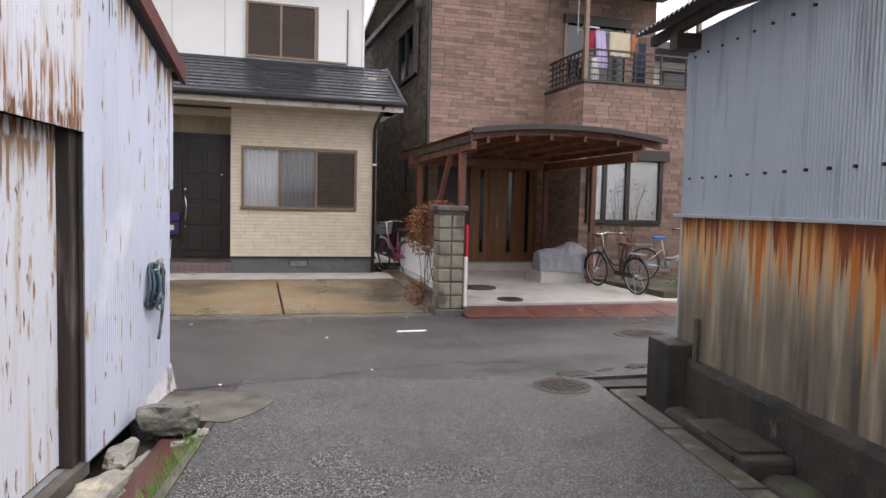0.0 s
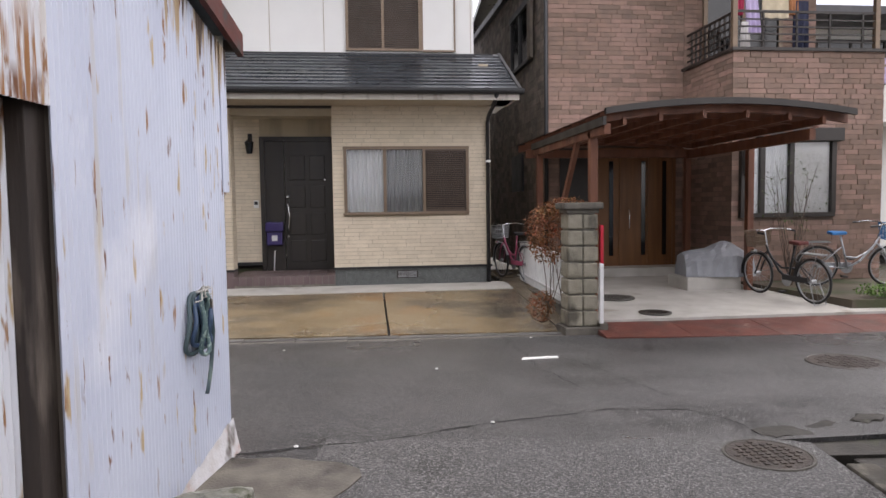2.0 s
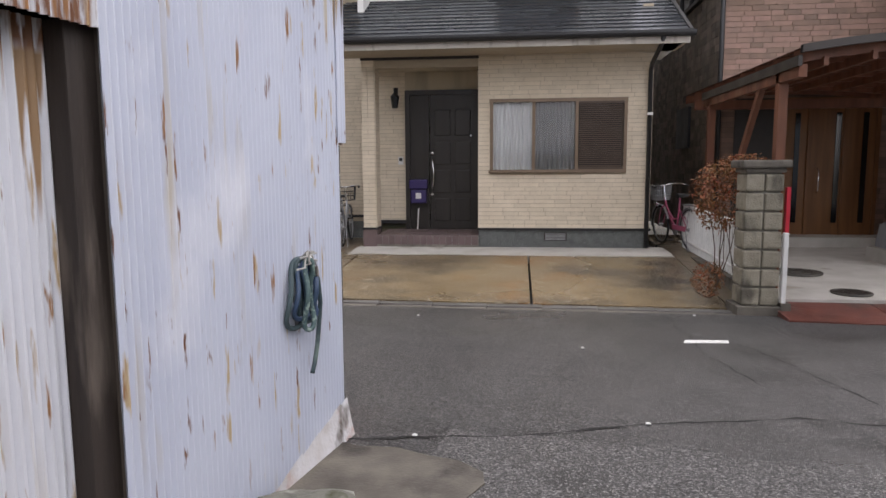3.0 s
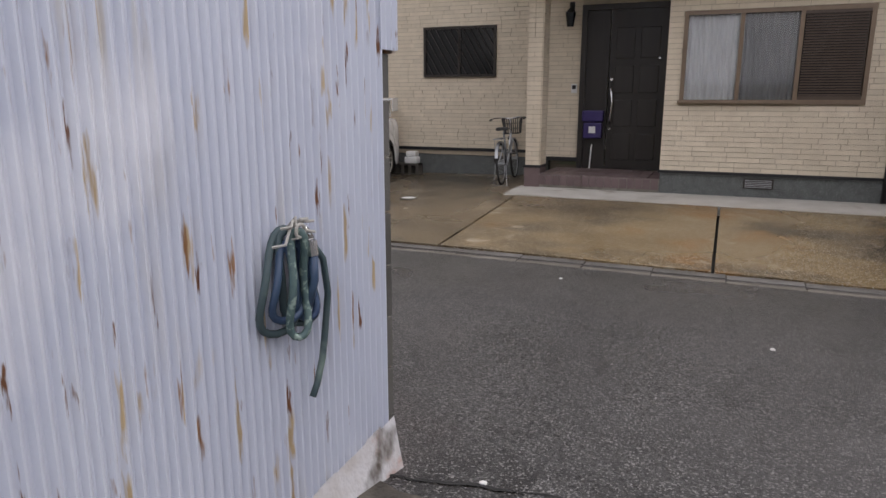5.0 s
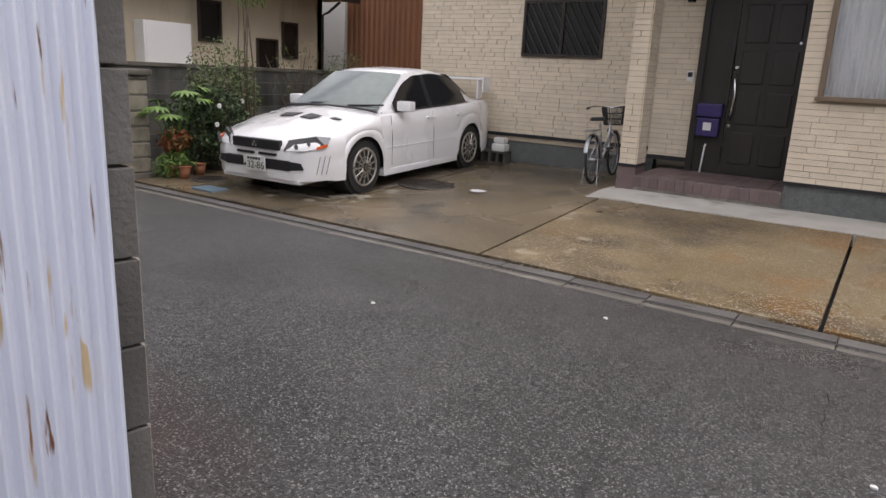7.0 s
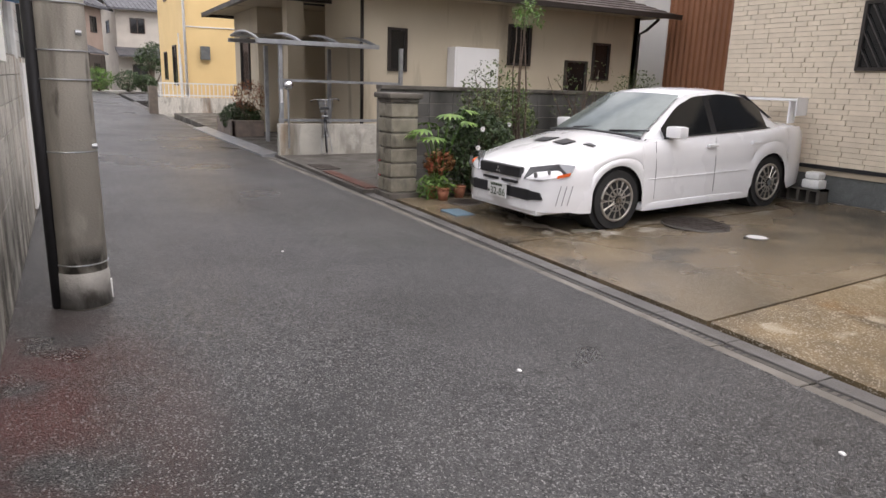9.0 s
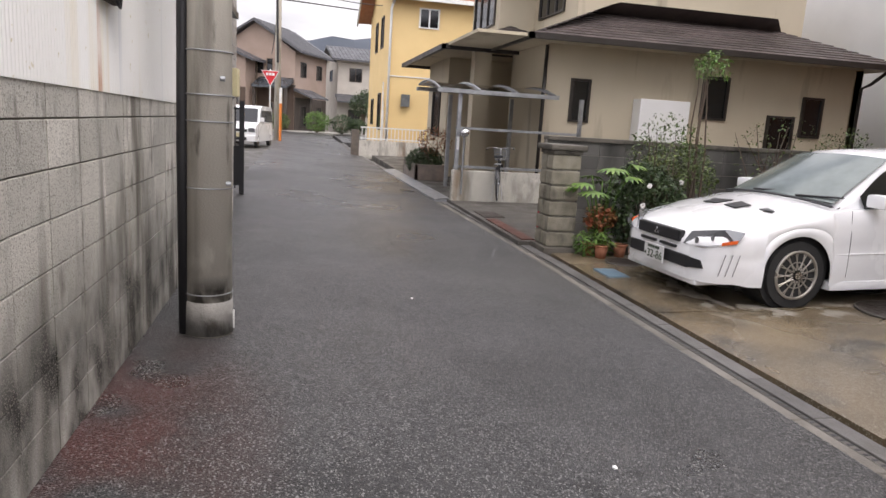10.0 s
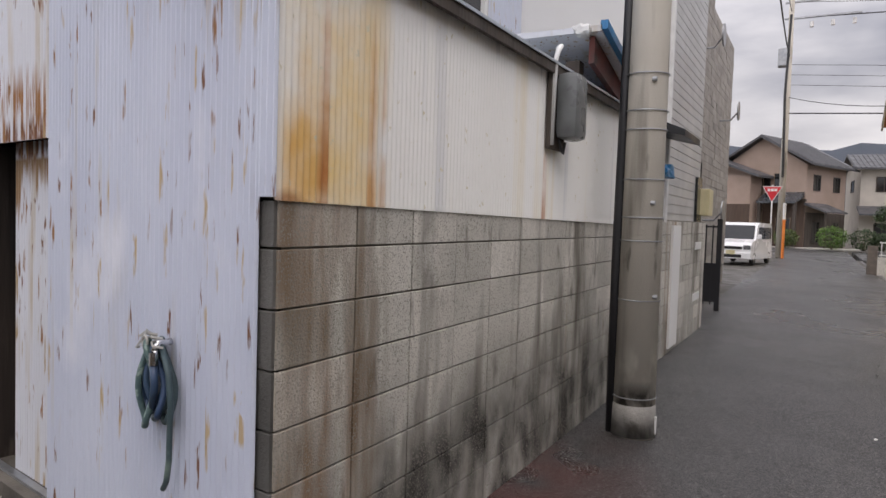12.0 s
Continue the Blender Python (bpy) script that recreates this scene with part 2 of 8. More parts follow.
M["mossy_edge"] = surface("mossy_gutter_edge", (0.085, 0.076, 0.06), (0.045, 0.041, 0.033), 5.0, bump=0.6, bscale=50, stains=(((0.15, 0.135, 0.11), 7.0, (1, 1, 1), 0.58, 0.7), ((0.04, 0.05, 0.018), 4.0, (1, 1, 1), 0.60, 0.7)))
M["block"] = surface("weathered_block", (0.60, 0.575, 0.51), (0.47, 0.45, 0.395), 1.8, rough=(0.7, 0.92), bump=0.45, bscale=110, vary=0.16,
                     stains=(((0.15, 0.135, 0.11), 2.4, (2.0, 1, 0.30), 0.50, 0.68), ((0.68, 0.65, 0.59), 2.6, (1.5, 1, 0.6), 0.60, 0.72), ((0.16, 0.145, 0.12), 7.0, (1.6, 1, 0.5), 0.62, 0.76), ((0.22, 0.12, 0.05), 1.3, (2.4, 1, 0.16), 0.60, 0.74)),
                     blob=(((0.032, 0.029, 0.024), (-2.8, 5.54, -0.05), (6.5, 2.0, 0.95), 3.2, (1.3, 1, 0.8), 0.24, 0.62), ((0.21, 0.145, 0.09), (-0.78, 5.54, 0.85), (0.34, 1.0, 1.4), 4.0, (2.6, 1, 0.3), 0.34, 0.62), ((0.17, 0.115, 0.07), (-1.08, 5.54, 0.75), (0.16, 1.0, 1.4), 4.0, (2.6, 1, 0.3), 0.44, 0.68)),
                     speckle=((0.24, 0.225, 0.19), 190.0, 0.68))
M["block_dark"] = surface("dark_garden_block", (0.13, 0.125, 0.115), (0.08, 0.077, 0.07), 2.0, bump=0.5, bscale=80, vary=0.2, stains=(((0.035, 0.034, 0.03), 1.6, (1, 1.3, 0.35), 0.5, 0.7),))
M["whitewash"] = surface("peeling_whitewashed_cement", (0.60, 0.61, 0.64), (0.46, 0.44, 0.43), 7.0, bump=0.6, bscale=40, stains=(((0.42, 0.29, 0.25), 6.0, (1, 1, 1), 0.58, 0.68), ((0.09, 0.075, 0.06), 5.0, (1, 1, 0.6), 0.56, 0.66)))
M["gutter_pale"] = surface("pale_gutter_concrete", (0.175, 0.16, 0.138), (0.115, 0.105, 0.09), 4.0, rough=(0.4, 0.7), bump=0.35, bscale=110, stains=(((0.10, 0.09, 0.075), 2.2, (1, 1, 1), 0.56, 0.7),), vary=0.14)
M["gutter_grey"] = surface("grey_gutter_concrete", (0.135, 0.128, 0.12), (0.09, 0.085, 0.08), 4.0, rough=(0.35, 0.6), bump=0.35, bscale=110, stains=(((0.075, 0.07, 0.06), 2.0, (1, 1, 1), 0.56, 0.7),), vary=0.14)
M["crack"] = plain("dark_crack", (0.008, 0.008, 0.008), 0.6)
M["slab_stone"] = surface("pale_slab_stone", (0.30, 0.29, 0.25), (0.17, 0.165, 0.14), 8.0, bump=0.9, bscale=30, stains=(((0.42, 0.38, 0.28), 5.0, (1, 1, 1), 0.56, 0.66), ((0.06, 0.06, 0.03), 6.0, (1, 1, 1), 0.58, 0.68)))
M["fascia"] = surface("greyish_fascia_board", (0.50, 0.47, 0.42), (0.42, 0.39, 0.35), 3.0, bump=0.1, stains=(((0.28, 0.25, 0.21), 2.0, (3, 1, 1), 0.58, 0.7),))
M["mortar"] = surface("stained_mortar", (0.25, 0.235, 0.20), (0.14, 0.13, 0.11), 8.0, bump=0.4, bscale=100, stains=(((0.32, 0.31, 0.28), 3.0, (1, 1, 0.4), 0.64, 0.72),))
M["splitblock"] = surface("split_face_block", (0.30, 0.275, 0.215), (0.20, 0.18, 0.135), 8.0, bump=1.0, bscale=60, vary=0.12, stains=(((0.10, 0.09, 0.07), 5.0, (1, 1, 0.5), 0.55, 0.7),))
M["tin"] = surface("white_painted_tin", (0.59, 0.625, 0.71), (0.52, 0.555, 0.65), 2.5, (1, 1, 0.4), rough=(0.4, 0.6), bump=0.05, bscale=60,
                   stains=(((0.52, 0.47, 0.38), 6.0, (2.4, 2.4, 0.16), 0.57, 0.72, 1.6, 0.48), ((0.70, 0.72, 0.78), 2.0, (1, 1, 0.6), 0.58, 0.7)),
                   streaks=(((0.46, 0.35, 0.21), 24.0, 3.0, 0.22, 0.32), (RUST2, 30.0, 3.6, 0.20, 0.30), (RUST, 40.0, 5.0, 0.17, 0.30)),
                   drips=(((0.40, 0.29, 0.17), 26.0, (-0.072, -0.446, -1.55), 6.06, 0.46, 0.80, 0.25), ((0.10, 0.065, 0.045), 34.0, (-0.106, -0.66, -2.3), 9.0, 0.46, 0.80, 0.2)))
M["tin_rusty"] = surface("rust_streaked_tin", (0.66, 0.68, 0.73), (0.60, 0.61, 0.64), 3.0, (1, 1, 0.3), rough=(0.45, 0.65), bump=0.1, bscale=50,
                         stains=(((0.50, 0.43, 0.33), 4.0, (2, 2, 0.2), 0.56, 0.72),),
                         streaks=(((0.40, 0.29, 0.16), 24.0, 3.0, 0.30, 0.34), (RUST2, 32.0, 4.2, 0.26, 0.32), (RUST, 42.0, 6.0, 0.22, 0.32)),
                         drips=(((0.30, 0.19, 0.10), 24.0, (0, 0, -2.2), 3.75, 0.44, 0.72, 0.25),),
                         blob=(((0.30, 0.14, 0.05), (-0.85, 3.5, 1.86), (0.6, 1.3, 0.30), 9.0, (3.5, 3.5, 0.22), 0.50, 0.58), ((0.17, 0.07, 0.03), (-0.85, 3.5, 1.79), (0.6, 1.3, 0.12), 9.0, (3.0, 3.0, 0.6), 0.46, 0.56)))
M["tin_cream"] = surface("cream_painted_tin", (0.89, 0.885, 0.85), (0.84, 0.83, 0.785), 1.4, (1, 1, 0.15), rough=(0.45, 0.65), bump=0.08, bscale=60,
                         stains=(((0.74, 0.63, 0.40), 1.1, (2.6, 1, 0.10), 0.56, 0.74), ((0.60, 0.61, 0.62), 1.7, (2.6, 1, 0.08), 0.62, 0.74)),
                         streaks=(((0.66, 0.61, 0.46), 36.0, 18.0, 0.12, 0.26),),
                         drips=(((0.50, 0.51, 0.52), 20.0, (0, 0, -3.0), 7.26, 0.50, 0.9, 0.5),),
                         blob=(((0.80, 0.58, 0.24), (-0.86, 5.54, 1.75), (0.36, 1.0, 1.6)), ((0.72, 0.42, 0.12), (-0.68, 5.54, 1.5), (0.12, 1.0, 0.6)), ((0.44, 0.16, 0.04), (-0.79, 5.54, 1.55), (0.035, 1.0, 0.95)), ((0.50, 0.22, 0.05), (-1.07, 5.54, 1.5), (0.03, 1.0, 0.8)), ((0.50, 0.22, 0.05), (-1.14, 5.54, 1.5), (0.025, 1.0, 0.7)), ((0.45, 0.17, 0.04), (-2.86, 5.54, 1.60), (0.045, 1.0, 0.55)), ((0.30, 0.10, 0.03), (-0.62, 5.54, 1.5), (0.10, 1.0, 0.06))))
M["tin_blue"] = surface("grey_blue_tin", (0.46, 0.515, 0.56), (0.40, 0.45, 0.49), 1.6, (1, 1, 0.4), rough=(0.3, 0.45), metal=0.35, bump=0.05, bscale=60, stains=(((0.27, 0.30, 0.32), 5.0, (2, 2, 0.2), 0.56, 0.75),))
M["roof_iron"] = surface("dark_rusting_roof_iron", (0.075, 0.07, 0.066), (0.045, 0.04, 0.038), 5.0, rough=(0.5, 0.7), bump=0.2, stains=(((0.10, 0.05, 0.03), 6.0, (1, 1, 1), 0.56, 0.68),))
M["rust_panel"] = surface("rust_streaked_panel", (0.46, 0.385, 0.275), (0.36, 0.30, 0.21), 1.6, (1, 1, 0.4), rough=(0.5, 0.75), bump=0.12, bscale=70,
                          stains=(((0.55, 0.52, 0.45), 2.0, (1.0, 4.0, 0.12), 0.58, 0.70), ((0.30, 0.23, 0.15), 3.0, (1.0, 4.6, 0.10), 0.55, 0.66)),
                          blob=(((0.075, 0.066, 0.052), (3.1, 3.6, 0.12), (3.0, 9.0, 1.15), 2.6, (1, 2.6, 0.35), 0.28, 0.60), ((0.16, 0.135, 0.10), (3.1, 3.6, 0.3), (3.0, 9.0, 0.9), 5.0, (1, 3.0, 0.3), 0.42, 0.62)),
                          drips=(((0.56, 0.33, 0.13), 8.0, (0, 0, -1.05), 1.48, 0.36, 0.70, 0.4), ((0.44, 0.14, 0.025), 14.0, (0, 0, -1.2), 1.69, 0.43, 0.72, 0.2), ((0.20, 0.05, 0.013), 20.0, (0, 0, -1.6), 2.26, 0.48, 0.76, 0.18)))
M["brown_wood"] = surface("brown_stained_boards", (0.085, 0.055, 0.038), (0.06, 0.04, 0.03), 9.0, (1, 1, 0.1), bump=0.3, bscale=30)
M["post_wood"] = surface("dark_door_post_timber", (0.026, 0.020, 0.017), (0.05, 0.038, 0.031), 14.0, (1, 1, 0.08), bump=0.6, bscale=40, bstretch=(1, 1, 0.1), stains=(((0.11, 0.09, 0.075), 9.0, (1, 1, 0.15), 0.60, 0.70),))
M["old_wood"] = surface("dark_old_timber", (0.045, 0.036, 0.03), (0.085, 0.068, 0.055), 14.0, (1, 1, 0.08), bump=0.5, bscale=40, bstretch=(1, 1, 0.1))
# near black stands in for the shade inside unlit hollows and gaps
M["dark"] = plain("shade_black_fill", (0.012, 0.012, 0.012), 0.9)
M["black"] = plain("black_plastic", (0.018, 0.018, 0.02), 0.45)
M["rubber"] = plain("tyre_rubber", (0.022, 0.022, 0.022), 0.8)
M["chrome"] = plain("chrome", (0.75, 0.75, 0.76), 0.18, 1.0)
M["steel"] = surface("galvanised_steel", (0.42, 0.43, 0.44), (0.30, 0.31, 0.32), 10.0, rough=(0.35, 0.55), metal=0.8, bump=0.05)
M["alloy"] = plain("alloy_rim", (0.42, 0.395, 0.35), 0.3, 0.6)
M["white_paint"] = plain("white_paint", (0.75, 0.75, 0.73), 0.45)
M["carwhite"] = surface("white_car_paint", (0.80, 0.80, 0.80), (0.77, 0.77, 0.775), 3.0, rough=(0.22, 0.3), bump=0.0, coat=0.8)
M["carglass"] = plain("tinted_glass", (0.012, 0.013, 0.014), 0.05, 0.0, 0.6)
# pale grey-green base stands in for the sky mirrored in the car's windscreen
M["windscreen"] = plain("windscreen_painted_sheen", (0.17, 0.20, 0.19), 0.06, 0.3, 0.6)
M["lamp_lens"] = plain("headlamp_lens", (0.17, 0.175, 0.185), 0.07, 0.4, 0.9)
M["slit"] = plain("shaded_body_groove", (0.22, 0.22, 0.225), 0.5)
M["amber"] = plain("amber_lens", (0.75, 0.13, 0.03), 0.15)
M["red"] = surface("faded_red_paint", (0.55, 0.025, 0.05), (0.45, 0.02, 0.035), 6.0, rough=(0.4, 0.6), bump=0.05)
M["cream_side"] = surface("cream_siding", (0.68, 0.595, 0.465), (0.61, 0.53, 0.41), 7.0, bump=0.5, bscale=55, island=0.05, rough=(0.65, 0.85))
M["cream_joint"] = surface("cream_siding_joint", (0.43, 0.365, 0.27), (0.39, 0.33, 0.245), 7.0, bump=0.3, bscale=70)
M["white_side"] = surface("white_siding", (0.76, 0.755, 0.73), (0.71, 0.705, 0.68), 1.2, bump=0.12, bscale=120, rough=(0.6, 0.8))
M["found"] = surface("grey_render", (0.12, 0.13, 0.125), (0.085, 0.09, 0.088), 9.0, bump=0.8, bscale=90, speckle=((0.22, 0.23, 0.22), 200.0, 0.75))
M["slate"] = surface("wet_black_roof_slate", (0.028, 0.032, 0.038), (0.045, 0.05, 0.056), 5.0, (0.4, 1, 1), rough=(0.16, 0.38), bump=0.2, bscale=80, vary=0.25, spec=0.6)
M["brown_slate"] = surface("brown_roof_slate", (0.085, 0.066, 0.06), (0.055, 0.043, 0.04), 5.0, rough=(0.4, 0.65), bump=0.3, bscale=60, island=0.25)
M["bronze"] = plain("bronze_aluminium", (0.20, 0.145, 0.10), 0.4, 0.35)
M["darkbronze"] = plain("dark_bronze_aluminium", (0.038, 0.032, 0.028), 0.42, 0.2)
M["shutter"] = plain("brown_shutter", (0.085, 0.06, 0.045), 0.5, 0.2)
M["doorblack"] = surface("dark_brown_door", (0.026, 0.023, 0.021), (0.036, 0.032, 0.029), 9.0, (1, 1, 0.1), rough=(0.3, 0.45), bump=0.05)
M["wood_door"] = surface("oak_door", (0.23, 0.105, 0.04), (0.15, 0.065, 0.025), 12.0, (1, 1, 0.08), rough=(0.35, 0.5), bump=0.1, bscale=30, bstretch=(1, 1, 0.1))
M["red_wood"] = surface("stained_timber", (0.19, 0.075, 0.04), (0.11, 0.042, 0.024), 10.0, (1, 1, 0.15), rough=(0.4, 0.65), bump=0.15, bscale=40)
M["brick"] = surface("brown_brick_tile", (0.27, 0.175, 0.135), (0.20, 0.135, 0.105), 6.0, bump=0.5, bscale=50, island=0.28, rough=(0.65, 0.85))
M["brick_p"] = surface("brown_brick_piece", (0.27, 0.175, 0.135), (0.20, 0.135, 0.105), 6.0, bump=0.5, bscale=50, vary=0.28, rough=(0.65, 0.85))
M["brick_joint"] = surface("brick_joint", (0.16, 0.115, 0.09), (0.13, 0.095, 0.075), 9.0, bump=0.2, bscale=90)
M["stone"] = surface("grey_brown_stone_tile", (0.20, 0.165, 0.135), (0.12, 0.10, 0.085), 5.0, bump=0.8, bscale=40, island=0.35)
M["tile"] = surface("mauve_porch_tile", (0.17, 0.125, 0.12), (0.14, 0.10, 0.10), 7.0, rough=(0.3, 0.5), bump=0.1, vary=0.12)
M["curtain"] = surface("lace_curtain", (0.80, 0.82, 0.82), (0.62, 0.64, 0.65), 7.0, (3.0, 1, 0.4), bump=0.2, bscale=60)
M["pane"] = glass("window_glass", (1.0, 1.0, 1.0), 0.95)
M["curtain_grey"] = surface("grey_curtain", (0.26, 0.27, 0.28), (0.17, 0.18, 0.19), 7.0, (3.0, 1, 0.4), bump=0.2, bscale=60)
M["beige"] = surface("beige_render", (0.56, 0.49, 0.365), (0.49, 0.425, 0.315), 0.8, (1, 1, 0.6), bump=0.3, bscale=90, rough=(0.7, 0.9), stains=(((0.27, 0.23, 0.17), 1.2, (1.5, 1.5, 0.25), 0.60, 0.78),))
M["yellow"] = surface("yellow_render", (0.76, 0.56, 0.27), (0.70, 0.51, 0.245), 0.9, bump=0.2, bscale=90, rough=(0.7, 0.9))
M["orange_tile"] = surface("orange_roof_tile", (0.48, 0.23, 0.14), (0.38, 0.17, 0.10), 6.0, bump=0.3, island=0.2, rough=(0.5, 0.7))
M["browncorr"] = surface("brown_corrugated_steel", (0.24, 0.10, 0.045), (0.18, 0.075, 0.035), 1.2, (1, 1, 0.3), rough=(0.4, 0.6), bump=0.05)
M["greytile"] = surface("pale_grey_wall_tile", (0.50, 0.50, 0.49), (0.42, 0.42, 0.41), 3.0, bump=0.1, rough=(0.35, 0.55), island=0.06)
M["greystone"] = surface("grey_stone_siding", (0.36, 0.335, 0.30), (0.27, 0.25, 0.225), 3.0, bump=0.7, bscale=25, island=0.14)
M["collar"] = surface("pale_cement_collar", (0.27, 0.26, 0.235), (0.15, 0.142, 0.13), 6.0, bump=0.5, bscale=40, stains=(((0.07, 0.065, 0.055), 5.0, (1, 1, 0.6), 0.52, 0.62),))
M["far_cream"] = surface("dull_cream_render", (0.50, 0.46, 0.40), (0.42, 0.385, 0.335), 1.0, bump=0.2, bscale=60)
M["pink"] = surface("pinkish_render", (0.36, 0.27, 0.22), (0.30, 0.225, 0.18), 1.0, bump=0.2, bscale=60)
M["grey_roof"] = surface("grey_tile_roof", (0.085, 0.085, 0.09), (0.06, 0.06, 0.066), 4.0, rough=(0.35, 0.55), bump=0.4, bscale=20)
M["leaf"] = surface("green_leaves", (0.055, 0.095, 0.022), (0.10, 0.13, 0.035), 4.0, rough=(0.4, 0.6), bump=0.0, island=0.5)
M["leaf_dark"] = surface("dark_green_leaves", (0.022, 0.045, 0.016), (0.045, 0.075, 0.022), 4.0, rough=(0.4, 0.6), bump=0.0, island=0.5)
M["leaf_bright"] = surface("bright_green_leaves", (0.065, 0.15, 0.022), (0.12, 0.20, 0.04), 4.0, rough=(0.4, 0.6), bump=0.0, island=0.35)
M["leaf_red"] = surface("russet_leaves", (0.22, 0.05, 0.02), (0.20, 0.12, 0.04), 4.0, rough=(0.5, 0.7), bump=0.0, island=0.6)
M["twig"] = surface("bare_twig_bark", (0.12, 0.085, 0.06), (0.07, 0.05, 0.038), 9.0, (1, 1, 0.2), bump=0.3)
M["pole"] = surface("concrete_pole", (0.56, 0.525, 0.455), (0.45, 0.42, 0.36), 2.5, (1, 1, 0.3), bump=0.3, bscale=80, rough=(0.65, 0.85), stains=(((0.20, 0.18, 0.15), 2.2, (2.5, 2.5, 0.25), 0.56, 0.74), ((0.66, 0.63, 0.55), 1.5, (1, 1, 0.6), 0.60, 0.74), ((0.10, 0.09, 0.075), 5.0, (1.5, 1.5, 0.4), 0.62, 0.72)), blob=(((0.70, 0.67, 0.58), (-3.72, 6.05, 0.42), (0.3, 0.3, 0.28), 6.0, (1, 1, 0.5), 0.42, 0.56), ((0.06, 0.055, 0.045), (-3.7, 6.0, 0.2), (0.4, 0.4, 0.2), 5.0, (1, 1, 0.6), 0.42, 0.58)))
M["hose"] = surface("blue_green_hose", (0.045, 0.075, 0.085), (0.065, 0.095, 0.10), 9.0, rough=(0.4, 0.6), bump=0.1, stains=(((0.17, 0.23, 0.20), 6.0, (1, 1, 1), 0.60, 0.72),))
M["hose_blue"] = surface("dark_blue_hose", (0.03, 0.055, 0.12), (0.045, 0.08, 0.13), 9.0, rough=(0.35, 0.5), bump=0.1)
M["hose_worn"] = surface("worn_green_hose", (0.10, 0.16, 0.15), (0.05, 0.09, 0.10), 30.0, rough=(0.45, 0.65), bump=0.1, stains=(((0.26, 0.34, 0.30), 45.0, (1, 1, 1), 0.55, 0.62),))
M["cord"] = plain("pale_grey_cord", (0.42, 0.41, 0.38), 0.8)
M["rock"] = surface("lichened_rock", (0.19, 0.19, 0.16), (0.09, 0.09, 0.075), 9.0, bump=1.0, bscale=30, stains=(((0.33, 0.34, 0.30), 7.0, (1, 1, 1), 0.58, 0.68), ((0.05, 0.055, 0.025), 6.0, (1, 1, 1), 0.58, 0.68)))
M["rustplate"] = surface("rusted_steel_plate", (0.11, 0.042, 0.03), (0.075, 0.03, 0.022), 6.0, rough=(0.3, 0.6), bump=0.15, stains=(((0.05, 0.035, 0.03), 3.0, (1, 1, 1), 0.55, 0.7),))
M["redplate"] = surface("red_chequer_plate", (0.16, 0.055, 0.04), (0.10, 0.038, 0.03), 4.0, rough=(0.35, 0.6), bump=0.9, bscale=45, stains=(((0.09, 0.05, 0.04), 2.5, (1, 1, 1), 0.55, 0.7), ((0.30, 0.24, 0.20), 5.0, (1, 1, 1), 0.64, 0.74)))
M["iron"] = surface("cast_iron_cover", (0.045, 0.038, 0.034), (0.075, 0.06, 0.05), 14.0, rough=(0.35, 0.6), metal=0.4, bump=1.0, bscale=70)
M["mailbox"] = plain("purple_plastic", (0.035, 0.022, 0.12), 0.45)
M["tarp"] = surface("blue_tarpaulin", (0.03, 0.16, 0.36), (0.05, 0.24, 0.45), 6.0, rough=(0.35, 0.5), bump=0.5, bscale=18)
M["barge"] = surface("dark_red_rusted_board", (0.13, 0.03, 0.022), (0.075, 0.025, 0.02), 6.0, rough=(0.45, 0.7), bump=0.2, stains=(((0.05, 0.045, 0.04), 5.0, (1, 1, 1), 0.55, 0.68),))
M["cover"] = surface("grey_vinyl_cover", (0.30, 0.31, 0.33), (0.23, 0.24, 0.26), 4.0, rough=(0.35, 0.5), bump=0.4, bscale=14)
M["acrylic"] = glass("smoked_acrylic_roof", (0.35, 0.29, 0.25), 0.26, 0.12)
# haze over the far woods is put into this blue-grey colour
M["mountain"] = surface("haze_painted_mountain", (0.05, 0.06, 0.08), (0.035, 0.045, 0.06), 0.02, bump=0.0)
M["lilac"] = plain("lilac_cloth", (0.58, 0.48, 0.72), 0.85)
M["creamcloth"] = plain("cream_cloth", (0.66, 0.56, 0.40), 0.85)
M["pinkcloth"] = plain("crimson_cloth", (0.45, 0.04, 0.10), 0.85)
M["navy"] = plain("navy_cloth", (0.02, 0.025, 0.06), 0.85)
M["orangecloth"] = plain("orange_cloth", (0.5, 0.22, 0.10), 0.85)
M["bikeblue"] = plain("blue_plastic", (0.03, 0.20, 0.50), 0.4)
M["bikesilver"] = plain("silver_paint", (0.55, 0.57, 0.60), 0.3, 0.5)
M["bikepink"] = plain("pink_paint", (0.45, 0.10, 0.18), 0.35)
M["saddle"] = plain("red_brown_saddle", (0.12, 0.025, 0.02), 0.5)
M["terracotta"] = plain("terracotta", (0.33, 0.13, 0.07), 0.8)
M["sign_red"] = plain("sign_red", (0.60, 0.02, 0.03), 0.4)
M["orange"] = plain("orange_post", (0.75, 0.22, 0.04), 0.5)
M["meter"] = surface("grey_meter_cover", (0.16, 0.17, 0.17), (0.11, 0.115, 0.115), 8.0, rough=(0.2, 0.4), bump=0.1)
M["flower"] = plain("white_petals", (0.75, 0.72, 0.70), 0.6)
M["grass"] = surface("grass_blades", (0.09, 0.19, 0.025), (0.14, 0.24, 0.04), 9.0, bump=0.0, island=0.4)
M["bluegrate"] = plain("blue_grey_grate", (0.12, 0.19, 0.24), 0.5)
M["yellowbox"] = plain("cream_box", (0.62, 0.55, 0.33), 0.5)

# ---- helpers for meshes ----


